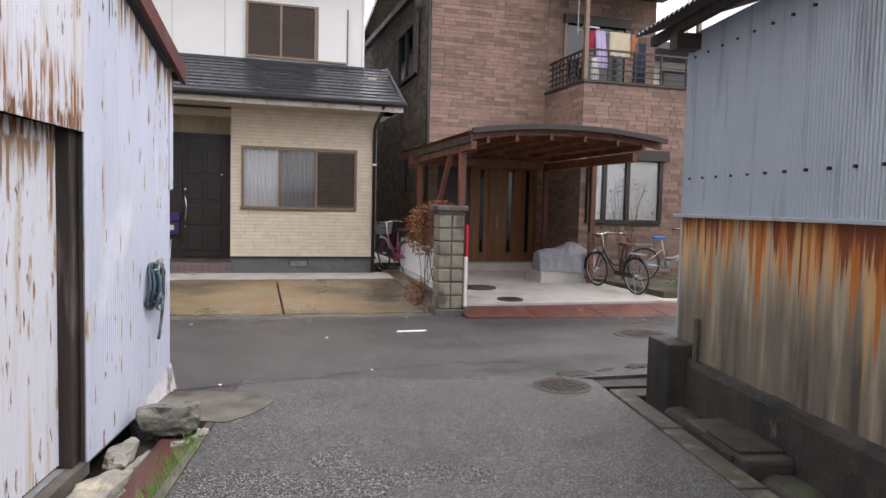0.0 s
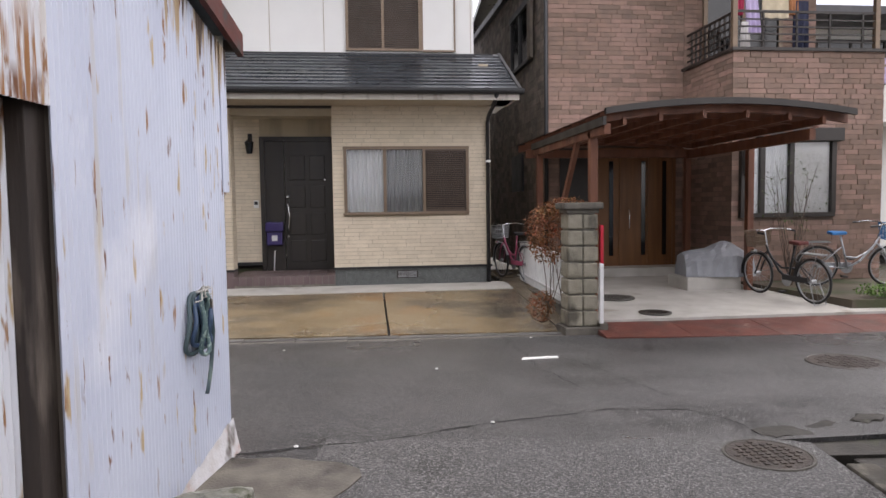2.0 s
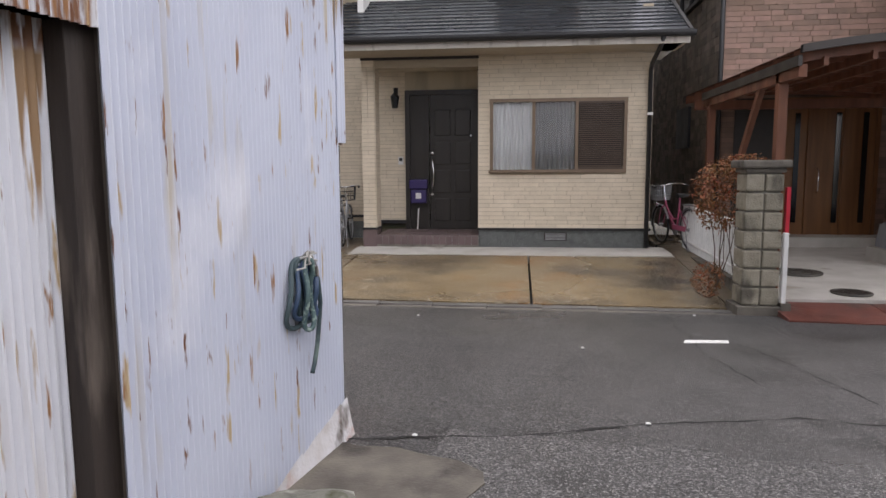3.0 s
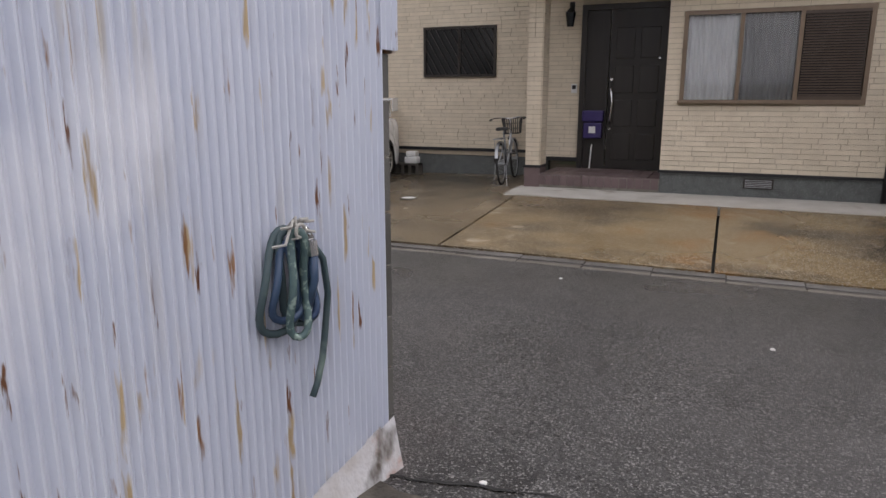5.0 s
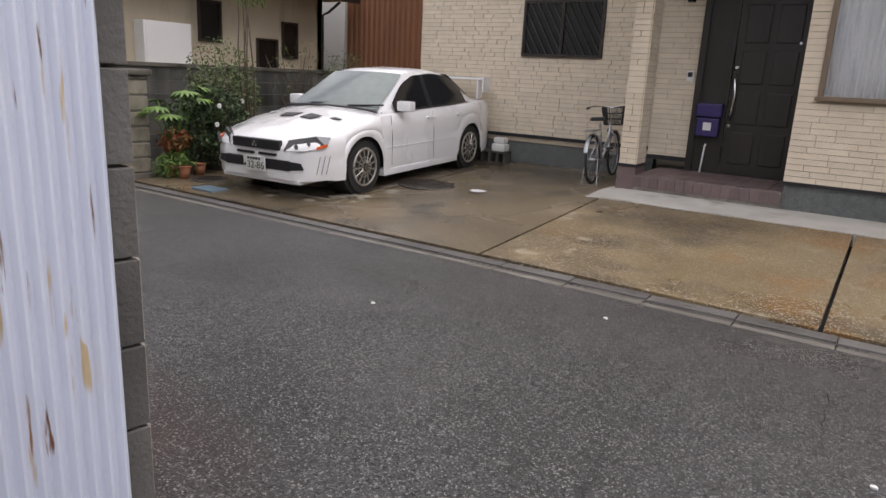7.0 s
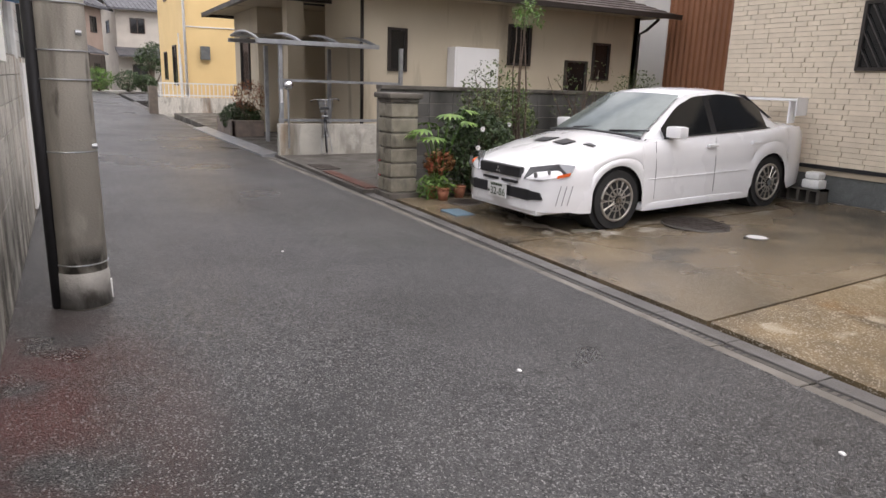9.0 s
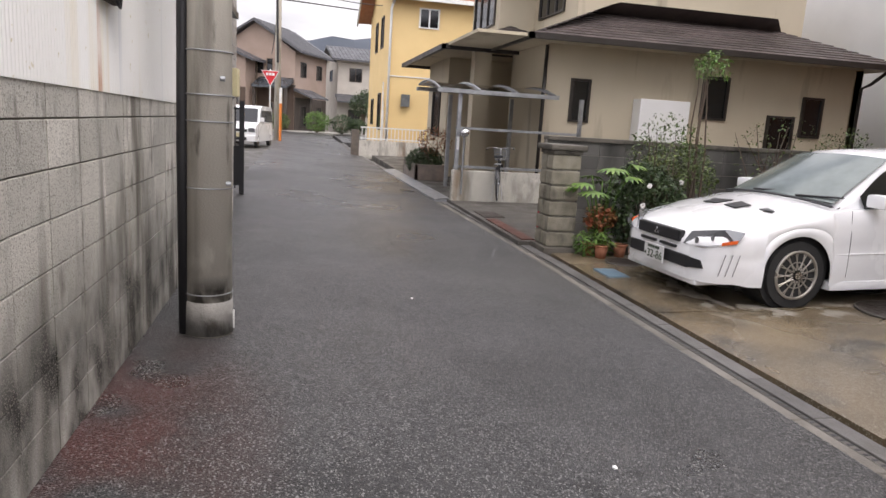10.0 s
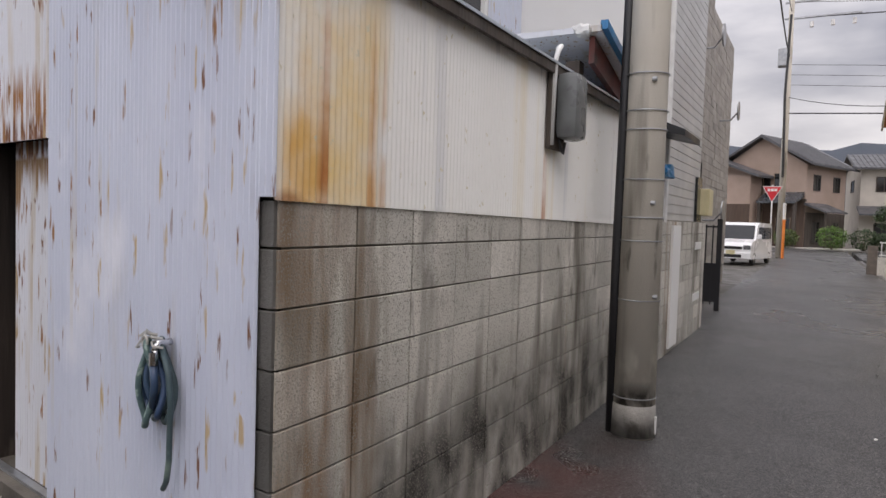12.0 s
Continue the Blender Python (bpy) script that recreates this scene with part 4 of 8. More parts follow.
# forecourt of the cream house: three slabs with dark joints
solid("forecourt_bed", prism([(-8.0, 9.58), (2.75, 9.58), (3.6, 15.5), (-8.0, 15.5)], -0.5, lambda x, y: dz(x, y) - 0.03), M["dark"], "dark joint bed under the forecourt", "forecourt", "structure")
fore = thing("forecourt", "rust-stained concrete forecourt in slabs with dark joints", "forecourt", None, "", "structure")
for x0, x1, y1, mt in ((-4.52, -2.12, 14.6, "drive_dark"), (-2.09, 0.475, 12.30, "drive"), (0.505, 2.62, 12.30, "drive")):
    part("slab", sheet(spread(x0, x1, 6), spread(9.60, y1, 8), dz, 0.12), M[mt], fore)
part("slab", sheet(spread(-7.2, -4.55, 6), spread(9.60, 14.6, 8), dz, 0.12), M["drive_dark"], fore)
part("slab", sheet(spread(2.64, 3.7, 3), spread(9.60, 15.4, 8), dz, 0.12), M["drive_dark"], fore)
part("strip", sheet(spread(-2.28, 2.62, 30), spread(12.31, 13.2, 6), lambda x, y: dz(x, y) + 0.008, 0.2, lambda x, y: (x, y + (0.05 * noise.noise(Vector((x * 1.9, 3.0, 0))) if y < 12.4 else 0.0))), M["pale_conc"], fore, "pale new concrete strip along the house")
manhole(-4.3, 11.98, dz(-4.3, 11.98) + 0.002, 0.42, label="dark wet manhole cover in the forecourt")
manhole(-5.25, 12.3, dz(-5.25, 12.3) + 0.002, 0.25, label="small dark manhole cover beside the car")
manhole(-3.53, 11.9, dz(-3.53, 11.9) + 0.003, 0.11, "floor_drain", "small white plastic drain cap", "white_paint")
manhole(-6.6, 10.3, dz(-6.6, 10.3) + 0.002, 0.22, label="small iron cover beside the gate pillar")
solid("floor_grate", box(-6.25, -5.85, 9.75, 10.0, -0.13, -0.062, 0.004), M["bluegrate"], "blue-grey plastic drain grate", "grate")

# ---- tin shed, left of the alley ----
RW = -1.443  # face of the alley wall, in the alley's own frame
shedm = A @ pose(RW, 5.345, 0, 0, 0, -90)  # sheet's x runs back along the alley
eave_z = lambda x: 2.36 + 0.29 * x


def shed_sheet(name, x0, x1, z0, z1, mt, off=0.0, label=""):
    L = x1 - x0
    f = (lambda q: z1(q + x0)) if callable(z1) else z1
    bm = corrugated(L, z0, f)
    bmesh.ops.transform(bm, matrix=Matrix.Translation((x0, off, 0)), verts=bm.verts)
    return part(name, bm, M[mt], shed_alley, label, True)


shed_alley = thing("wall_tin_alley", "white-painted corrugated tin wall streaked with rust", "wall", shedm, "", "structure")
for spec in ((0.03, 1.60, 0.03, eave_z, "tin"), (1.60, 2.75, 1.785, eave_z, "tin_rusty"), (2.75, 9.0, 0.03, eave_z, "tin")):
    shed_sheet("tin_sheet", *spec)
# door recess: post, leaf, threshold
part("backing", box(0.06, 1.58, -0.03, -0.012, 0.0, 2.3), M["old_wood"], shed_alley)
part("backing", box(2.76, 9.0, -0.03, -0.012, 0.0, 2.3), M["old_wood"], shed_alley)
part("backing", box(1.58, 2.76, -0.03, -0.012, 1.80, 2.7), M["old_wood"], shed_alley)
# black box whose colour supplies the darkness of the unlit shed
solid("wall_recess", box(1.5, 2.8, -0.5, -0.24, -0.1, 1.9), M["dark"], "black box standing in for the shaded interior behind the sliding door", "interior", "structure", shedm)
solid("post", box(1.54, 1.68, -0.20, -0.035, -0.02, 1.80, 0.006), M["post_wood"], "dark weathered timber door post", "post", "structure", shedm)
solid("post", box(2.55, 2.75, -0.20, -0.035, -0.02, 1.80, 0.006), M["post_wood"], "dark weathered timber door post", "post", "structure", shedm)
solid("door_sill", box(1.54, 2.75, -0.20, -0.002, -0.05, 0.03, 0.004), M["conc_edge"], "worn concrete door sill", "sill", "structure", shedm)
door = thing("door_1", "rust-streaked corrugated tin sliding door, left partly open", "door", shedm, "", "structure")
bm = corrugated(0.605, 0.05, 1.80)
bmesh.ops.transform(bm, matrix=Matrix.Translation((1.68, -0.11, 0)), verts=bm.verts)
part("leaf", bm, M["tin_rusty"], door, "", True)
part("track", box(1.72, 2.55, -0.10, -0.06, 0.03, 0.045), M["steel"], door)
# street side: blocks below, cream tin above
XC, YB = -0.585, 5.54
solid("wall_block_core", box(-9.4, XC - 0.03, YB - 0.16, YB - 0.006, -0.3, 1.53), M["mortar"], "concrete block wall with stained joints", "wall", "structure")
skirt = thing("wall_tin_street", "cream corrugated tin cladding with orange rust streaks", "wall", pose(XC + 0.026, YB + 0.014, 0, 0, 0, 180), "", "structure")
bm = corrugated(4.7, lambda q: 1.515 - 0.012 * q, 2.44, 0.032, 0.005)
part("tin_sheet", bm, M["tin_cream"], skirt, "", True)
solid("wall_shed_back", box(-5.3, XC - 0.05, YB - 0.14, YB - 0.02, 1.53, 2.42), M["old_wood"], "timber backing of the tin shed", "wall", "structure")
shed_sheet("tin_sheet", -0.055, 0.05, 1.525, eave_z, "tin", 0.003)
for k in range(9):
    q = 0.0 + k * 0.085
    h0, h1 = 0.20 - 0.016 * k + 0.03 * noise.noise(Vector((k * 1.7, 2.0, 0))), 0.055 - 0.004 * k
    part("base_fillet", loft([[(q, -0.004, -0.02), (q, h1, -0.02), (q, h1 * 0.55, h0 * 0.45), (q, 0.010, h0)], [(q + 0.087, -0.004, -0.02), (q + 0.087, h1 - 0.006, -0.02), (q + 0.087, h1 * 0.5, h0 * 0.42), (q + 0.087, 0.010, h0 - 0.02)]], None, True), M["whitewash"], shed_alley, "peeling whitewashed cement at the wall's foot")
# roof: slopes up to the south
rf = bmesh.new()
ry, rz0 = 5.62, 2.405
sl = 0.30
pts = [(-0.48, ry), (-5.4, ry), (-5.4, -2.0), (-1.72, -2.0)]
prism([(a, b) for a, b in pts], lambda x, y: rz0 + (ry - y) * sl, lambda x, y: rz0 + 0.016 + (ry - y) * sl, rf)
solid("roof_shed", rf, M["tin_blue"], "corrugated roof of the tin shed", "roof", "structure")
solid("trim_barge", extrude_poly([(0.05, 5.50, 2.33), (0.05, -2.2, 2.33 + 0.295 * 7.7), (0.05, -2.2, 2.46 + 0.295 * 7.7), (0.05, 5.50, 2.46)], (0.035, 0, 0)), M["barge"], "dark red rusted barge board", "trim", "structure", A @ pose(RW, 0, 0))
eaves = bmesh.new()
box(-5.4, -0.50, 5.585, 5.61, 2.35, 2.41, 0, eaves)
solid("trim_eave", eaves, M["old_wood"], "dark eave board of the tin shed", "trim", "structure")

# ---- concrete power pole ----
pole = thing("utility_pole", "stained concrete power pole with wire bands", "utility pole", pose(-3.80, 5.93, 0))
part("shaft", tube([(0, 0, -0.05), (0, 0, 3.0), (0, 0, 9.5)], 0.148, 28, r_end=0.115), M["pole"], pole, "", True)
part("cable_guard", tube([(0.05, -0.145, 0), (0.06, -0.15, 1.2), (0.05, -0.14, 2.6), (0.05, -0.128, 6.0)], 0.034, 12), M["black"], pole, "black plastic cable guard", True)
part("sleeve", box(-0.005, 0.02, 0.15, 0.162, 0.02, 0.14), M["white_paint"], pole)
for z in (0.27, 0.95, 1.36, 1.52, 1.78, 2.12, 2.25, 2.5):
    part("band", ring((0, 0, z), 0.151 - 0.0035 * z, 0.005, "z", 28, 5), M["steel"], pole)
for z, a in ((0.98, 60), (1.62, 40), (2.45, 30)):
    part("bolt", disc((0.148 * math.cos(radians(a)), 0.148 * math.sin(radians(a)), z), 0.016, 0.03, 10, "y"), M["steel"], pole)
part("footing", tube([(0, 0, 0), (0, 0, 0.22)], 0.158, 24, r_end=0.151), M["collar"], pole, "pale cement collar", True)

# ---- meter on the tin wall ----
meter = thing("electric_meter", "grey electricity meter under a rounded clear cover", "meter", pose(-2.98, YB + 0.025, 1.93))
part("backboard", box(-0.10, 0.16, -0.0, 0.03, -0.02, 0.5, 0.005), M["old_wood"], meter)
part("cover", box(-0.13, 0.10, 0.03, 0.17, 0.04, 0.44, 0.05), M["meter"], meter, "", True)
part("conduit", tube([(0.135, 0.03, 0.0), (0.135, 0.04, 0.5), (0.12, 0.05, 0.56), (0.05, 0.04, 0.60), (-0.0, 0.0, 0.60)], 0.016, 8), M["white_paint"], meter, "", True)
part("wire", tube([(0.05, 0.05, 0.04), (0.03, 0.06, -0.03), (0.0, 0.06, -0.04), (-0.03, 0.06, 0.03)], 0.008, 6), M["black"], meter)

# ---- right-hand shed ----
SR = 2.50
sh2m = A @ pose(SR, 5.07, 0, 0, 0, -90)
tinr = thing("wall_tin_right", "grey-blue corrugated tin cladding with bolt heads", "wall", sh2m, "", "structure")
top2 = lambda q: 2.80
bm = corrugated(3.7, 1.43, top2, 0.032, 0.0095)
bmesh.ops.transform(bm, matrix=Matrix.Diagonal((1, -1, 1, 1)), verts=bm.verts)
bmesh.ops.reverse_faces(bm, faces=bm.faces)
part("tin_sheet", bm, M["tin_blue"], tinr, "", True)
part("drip_flashing", box(-0.04, 3.7, -0.06, 0.01, 1.405, 1.43, 0.004), M["tin_blue"], tinr)
nb = bmesh.new()
for i in range(18):
    for z in (1.70, 2.615):
        disc((0.12 + i * 0.195, -0.013, z), 0.010, 0.018, 10, "y", nb)
part("bolt_row", nb, M["black"], tinr)
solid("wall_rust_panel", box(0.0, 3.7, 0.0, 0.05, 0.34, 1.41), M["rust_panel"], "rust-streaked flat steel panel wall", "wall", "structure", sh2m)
solid("wall_shed_core", box(0.02, 3.7, 0.06, 0.2, 0.2, 2.76), M["old_wood"], "timber core of the grey shed", "wall", "structure", sh2m)
bm = bmesh.new()
prof = loft([[(q, -0.075 + 0.012 * noise.noise(Vector((q * 3, 0, 0))), -0.5), (q, -0.065 + 0.014 * noise.noise(Vector((q * 3, 5, 0))), 0.30), (q, -0.05, 0.345 + 0.012 * noise.noise(Vector((q * 4, 9, 0)))), (q, 0.2, 0.35)] for q in spread(-0.03, 3.75, 60)], bm)
solid("foundation_right", prof, M["old_conc"], "dark weathered concrete footing of the grey shed", "foundation", "structure", sh2m)
solid("wall_shed_street", box(0, 6.0, 0, 0.15, 0.0, 2.8), M["tin_blue"], "street side of the grey tin shed", "wall", "structure", A @ pose(SR + 0.02, 4.94, 0, 0, 0, 9.2))
roof_rows = []
for i in range(int(4.07 / 0.0127)):
    u = 1.35 + i * 0.0127
    dzr = 0.011 * math.sin(2 * math.pi * u / 0.076)
    roof_rows.append([(r, u, 2.86 + (r + 0.32) * 0.34 + dzr - dn) for r, dn in ((-0.32, 0.0), (3.2, 0.0), (3.2, 0.007), (-0.32, 0.007))])
solid("roof_right", loft(roof_rows, None, True), M["roof_iron"], "dark corrugated iron roof of the grey shed", "roof", "structure", A @ pose(SR, 0, 0))
solid("trim_eave_right", box(-0.19, -0.14, 1.36, 5.38, 2.78, 2.855), M["post_wood"], "dark eave batten of the grey shed", "trim", "structure", A @ pose(SR, 0, 0))
solid("eave_beam", box(-0.2, 0.0, 4.88, 5.0, 2.66, 2.775), M["old_wood"], "dark timber beam end under the eave", "beam", "structure", A @ pose(SR, 0, 0))
# corner post, pipe, box with iron lid, can
solid("kerb_post", box(2.30, 2.52, 4.78, 5.16, -0.45, 0.45, 0.02), M["old_conc"], "dark square concrete corner post", "post", "structure", A)
solid("pipe", tube([(2.475, 4.72, -0.1), (2.475, 4.72, 0.66)], 0.02, 10), M["conc_edge"], "old capped steel pipe beside the post", "pipe", "structure", A)
cbox = thing("drain_box", "mossy concrete drain box with a chequered iron lid", "drain box", A)
part("body", box(2.15, 2.44, 3.45, 4.22, -0.42, 0.075, 0.025), M["old_conc"], cbox)
part("front_plate", box(2.135, 2.148, 3.6, 3.95, -0.30, 0.05), M["iron"], cbox)
part("lid", box(2.16, 2.43, 3.55, 3.93, 0.076, 0.094, 0.003), M["iron"], cbox, "rusty chequered iron lid")
part("shoulder", rough_stone((0.34, 0.55, 0.4), 4, 3, 0.08), M["old_conc"], cbox).location = (2.32, 3.28, -0.16)
solid("ditch_stone", rough_stone((0.26, 0.4, 0.3), 8, 3, 0.1), M["old_conc"], "rounded lump of old concrete in the ditch", "concrete lump", "", A @ pose(2.36, 4.62, -0.12))
can = thing("drink_can", "crushed silver drink can standing on the ditch bank", "can", A @ pose(2.22, 2.78, -0.15))
part("body", tube([(0, 0, -0.005), (0, 0, 0.11)], 0.032, 18), M["black"], can, "", True)
part("top", disc((0, 0, 0.114), 0.029, 0.01, 18), M["steel"], can)
solid("ditch_culvert", box(2.16, 2.75, 5.2, 5.55, -0.5, -0.05, 0.02), M["old_conc"], "broken concrete culvert end", "culvert", "structure", A)
solid("kerb_corner", prism([(2.6, 5.02), (6.8, 4.6), (6.8, 5.2), (2.9, 5.22)], -0.5, -0.03), M["old_conc"], "broken concrete edge at the street", "kerb", "structure")

for k, (x, y, z, sx, sy, sz) in enumerate(((2.78, 5.32, -0.06, 0.42, 0.26, 0.16), (3.15, 5.42, -0.07, 0.40, 0.22, 0.16), (3.5, 5.5, -0.05, 0.34, 0.2, 0.14), (2.74, 4.98, -0.08, 0.2, 0.3, 0.14))):
    solid("concrete_lump", rough_stone((sx, sy, sz), k + 31, 3, 0.35), M["old_conc"], "broken lump of concrete at the ditch mouth", "concrete lump", "", pose(x, y, z, 0, 0, 20 * k), "broken concrete by the ditch")

# ---- cream house ----
HY = 13.08
HB = 0.15


def clad(name, spans, holes, y, z0, z1, row, lens, material, parent, seed, face=-1, depth=0.012, gap=0.007, parts=0, pmat=None, axis="x"):
    """Rows of cladding stones on a wall that runs along x (or y), leaving out the holes (a0, a1, z0, z1)."""
    rng = random.Random(seed)
    items, made = [], 0
    z = z0
    while z < z1 - 0.01:
        h = min(row, z1 - z)
        for s0, s1 in spans:
            a = s0
            while a < s1 - 0.005:
                L = min(rng.choice(lens), s1 - a)
                if s1 - a - L < 0.08:
                    L = s1 - a
                segs = [(a, a + L)]
                for h0, h1, hz0, hz1 in holes:
                    if z + h > hz0 + 0.01 and z < hz1 - 0.01:
                        nxt = []
                        for p, q in segs:
                            if q <= h0 or p >= h1:
                                nxt.append((p, q))
                            else:
                                if p < h0:
                                    nxt.append((p, h0))
                                if q > h1:
                                    nxt.append((h1, q))
                        segs = nxt
                for p, q in segs:
                    if q - p < 0.02:
                        continue
                    d = depth * rng.uniform(0.7, 1.3)
                    if axis == "x":
                        b = (p + gap / 2, q - gap / 2, min(y, y + face * d), max(y, y + face * d), z + gap / 2, z + h - gap / 2)
                    else:
                        b = (min(y, y + face * d), max(y, y + face * d), p + gap / 2, q - gap / 2, z + gap / 2, z + h - gap / 2)
                    if made < parts and abs(q - p - L) < 1e-6:
                        size = (b[1] - b[0], b[3] - b[2], b[5] - b[4])
                        piece(name, (round(size[0], 2) if axis == "x" else round(size[0], 3), round(size[1], 3) if axis == "x" else round(size[1], 2), size[2]), ((b[0] + b[1]) / 2, (b[2] + b[3]) / 2, (b[4] + b[5]) / 2), pmat or material, parent, 0, 0.002)
                        made += 1
                    else:
                        items.append(b)
                a += L
        z += row
    ob = boxes_mesh(name + "_course", items, material, parent)
    ob["kind"] = "stuff"
    return ob


house = thing("house_cream", "two-storey cream-sided house with a black slate porch roof", "house")
LENS = (0.25, 0.32, 0.4, 0.18)
# front wall with its window opening
part("wall", box(-0.31, -0.1, HY, HY + 0.2, 0.4, 3.2), M["cream_joint"], house)
part("wall", box(-0.1, 2.0, HY, HY + 0.2, 0.4, 1.33), M["cream_joint"], house)
part("wall", box(-0.1, 2.0, HY, HY + 0.2, 2.44, 3.2), M["cream_joint"], house)
part("wall", box(2.0, 2.39, HY, HY + 0.2, 0.4, 3.2), M["cream_joint"], house)
part("side_wall", box(2.24, 2.40, HY + 0.2, 22.0, 0.4, 3.9), M["cream_joint"], house)
part("upper_side", box(2.10, 2.26, 14.15, 22.0, 3.9, 6.3), M["white_side"], house)
part("porch_column", box(-2.19, -1.98, HY - 0.02, HY + 0.32, 0.4, 3.2), M["cream_joint"], house)
part("porch_lintel", box(-1.98, -0.31, HY + 0.02, HY + 0.2, 2.98, 3.2), M["cream_joint"], house)
part("porch_lintel_rail", box(-2.2, -0.3, HY - 0.03, HY + 0.02, 3.10, 3.17), M["darkbronze"], house)
part("porch_back", box(-2.2, -1.66, 14.2, 14.4, 0.4, 3.2), M["cream_joint"], house)
part("porch_head", box(-1.66, -0.30, 14.2, 14.4, 2.74, 3.2), M["beige"], house)
part("porch_return", box(-0.31, -0.12, HY + 0.2, 14.4, 0.3, 3.2), M["cream_joint"], house)
part("porch_soffit", box(-2.2, -0.3, HY + 0.2, 14.2, 3.06, 3.16), M["beige"], house)
part("left_wing", box(-6.47, -2.2, 14.65, 14.85, 0.4, 6.3), M["cream_joint"], house)
part("wing_return", box(-2.3, -2.2, HY + 0.3, 14.65, 3.2, 6.3), M["white_side"], house)
part("left_side", box(-6.47, -6.3, 14.85, 22.0, 0.1, 6.3), M["cream_joint"], house)
part("upper_wall", box(-2.3, -0.05, 13.95, 14.15, 4.1, 6.3), M["white_side"], house)
part("upper_wall", box(-0.05, 1.92, 13.95, 14.15, 5.30, 6.3), M["white_side"], house)
part("upper_wall", box(-0.05, 1.92, 13.95, 14.15, 4.1, 4.27), M["white_side"], house)
part("upper_wall", box(1.92, 2.26, 13.95, 14.15, 4.1, 6.3), M["white_side"], house)
for xj in (-1.4, -0.45, 2.2):
    part("panel_joint", box(xj, xj + 0.01, 13.943, 13.951, 4.15, 6.3), M["cream_joint"], house)
clad("siding", [(-0.31, 2.39)], [(-0.12, 2.01, 1.30, 2.46)], HY, 0.42, 3.2, 0.066, LENS, M["cream_side"], house, 1)
clad("siding", [(-2.19, -1.98)], [], HY - 0.02, 0.42, 3.1, 0.066, (0.1, 0.21), M["cream_side"], house, 2)
clad("siding", [(HY - 0.02, HY + 0.32)], [], -1.98, 0.42, 3.1, 0.066, (0.17, 0.34), M["cream_side"], house, 3, 1, axis="y")
clad("siding", [(-2.2, -1.66)], [], 14.2, 0.42, 3.06, 0.066, LENS, M["cream_side"], house, 4)
clad("siding", [(-6.47, -2.2)], [(-4.5, -3.18, 1.73, 2.56)], 14.65, 0.52, 4.2, 0.066, LENS, M["cream_side"], house, 5)
part("water_table", box(-0.33, 2.41, HY - 0.02, HY + 0.02, 0.385, 0.42), M["black"], house)
part("water_table", box(-6.49, -2.2, 14.63, 14.66, 0.47, 0.52), M["black"], house)
part("water_table", box(-2.21, -1.96, HY - 0.04, HY + 0.34, 0.385, 0.42), M["black"], house)
part("water_table", box(-2.2, -1.66, 14.18, 14.2, 0.40, 0.46), M["black"], house)
part("foundation", box(-0.30, 2.36, HY + 0.01, HY + 0.2, -0.3, 0.385), M["found"], house)
part("foundation", box(-6.45, -2.25, 14.67, 14.85, -0.3, 0.47), M["found"], house)
part("column_base", box(-2.2, -1.97, HY - 0.03, HY + 0.33, -0.1, 0.385), M["tile"], house)
part("vent", box(0.75, 1.11, HY - 0.005, HY + 0.02, 0.22, 0.35), M["darkbronze"], house)
for k in range(5):
    part("vent_slat", box(0.77, 1.09, HY - 0.012, HY, 0.235 + k * 0.022, 0.245 + k * 0.022), M["steel"], house)
part("vent", box(-3.2, -2.85, 14.655, 14.68, 0.28, 0.40), M["darkbronze"], house)
# porch floor and its tiles
part("porch_floor", box(-2.0, -0.3, HY - 0.02, 14.2, 0.0, 0.285), M["mortar"], house)
for i in range(16):
    xa = -1.985 + i * 0.105
    piece("porch_tile", (0.099, 0.014, 0.135), (xa + 0.05, HY - 0.027, 0.215), M["tile"], house)
for i in range(11):
    for j in range(7):
        piece("porch_tile", (0.147, 0.147, 0.016), (-1.91 + i * 0.153, HY + 0.06 + j * 0.153, 0.292), M["tile"], house)
# window group: two sashes and a louvred shutter
win = part("window", box(-0.12, 2.01, HY - 0.035, HY + 0.0, 1.30, 1.355), M["bronze"], house)
part("window_frame", box(-0.12, 2.01, HY - 0.035, HY + 0.0, 2.41, 2.46), M["bronze"], win)
for xa in (-0.12, 0.545, 1.215, 1.96):
    part("window_frame", box(xa, xa + 0.05, HY - 0.035, HY + 0.05, 1.355, 2.41), M["bronze"], win)
part("window_sill", box(-0.14, 1.29, HY - 0.07, HY - 0.035, 1.305, 1.345, 0.004), M["bronze"], win)
for xa, xb in ((-0.07, 0.545), (0.595, 1.215)):
    p = part("pane", box(xa, xb, HY + 0.03, HY + 0.036, 1.355, 2.41), M["pane"], win)
    p.visible_shadow = False
    part("curtain", loft([[(xa + (xb - xa) * i / 60, HY + 0.062 + 0.018 * math.sin(i * 0.95 + 0.6 * math.sin(i * 0.3)), z) for i in range(61)] for z in (1.34, 2.42)]), M["curtain" if xa < 0 else "curtain_grey"], win, "", True)
part("room_back", box(-0.1, 2.0, HY + 0.19, HY + 0.21, 1.33, 2.44), M["dark"], win)
shut = part("shutter", box(1.265, 1.96, HY - 0.03, HY + 0.0, 1.355, 1.40), M["shutter"], house)
part("shutter_frame", box(1.265, 1.96, HY - 0.03, HY, 2.37, 2.41), M["shutter"], shut)
for k in range(30):
    bm = box(1.28, 1.95, HY - 0.028, HY - 0.005, 1.405 + k * 0.0322, 1.425 + k * 0.0322)
    part("slat", bm, M["shutter"], shut)
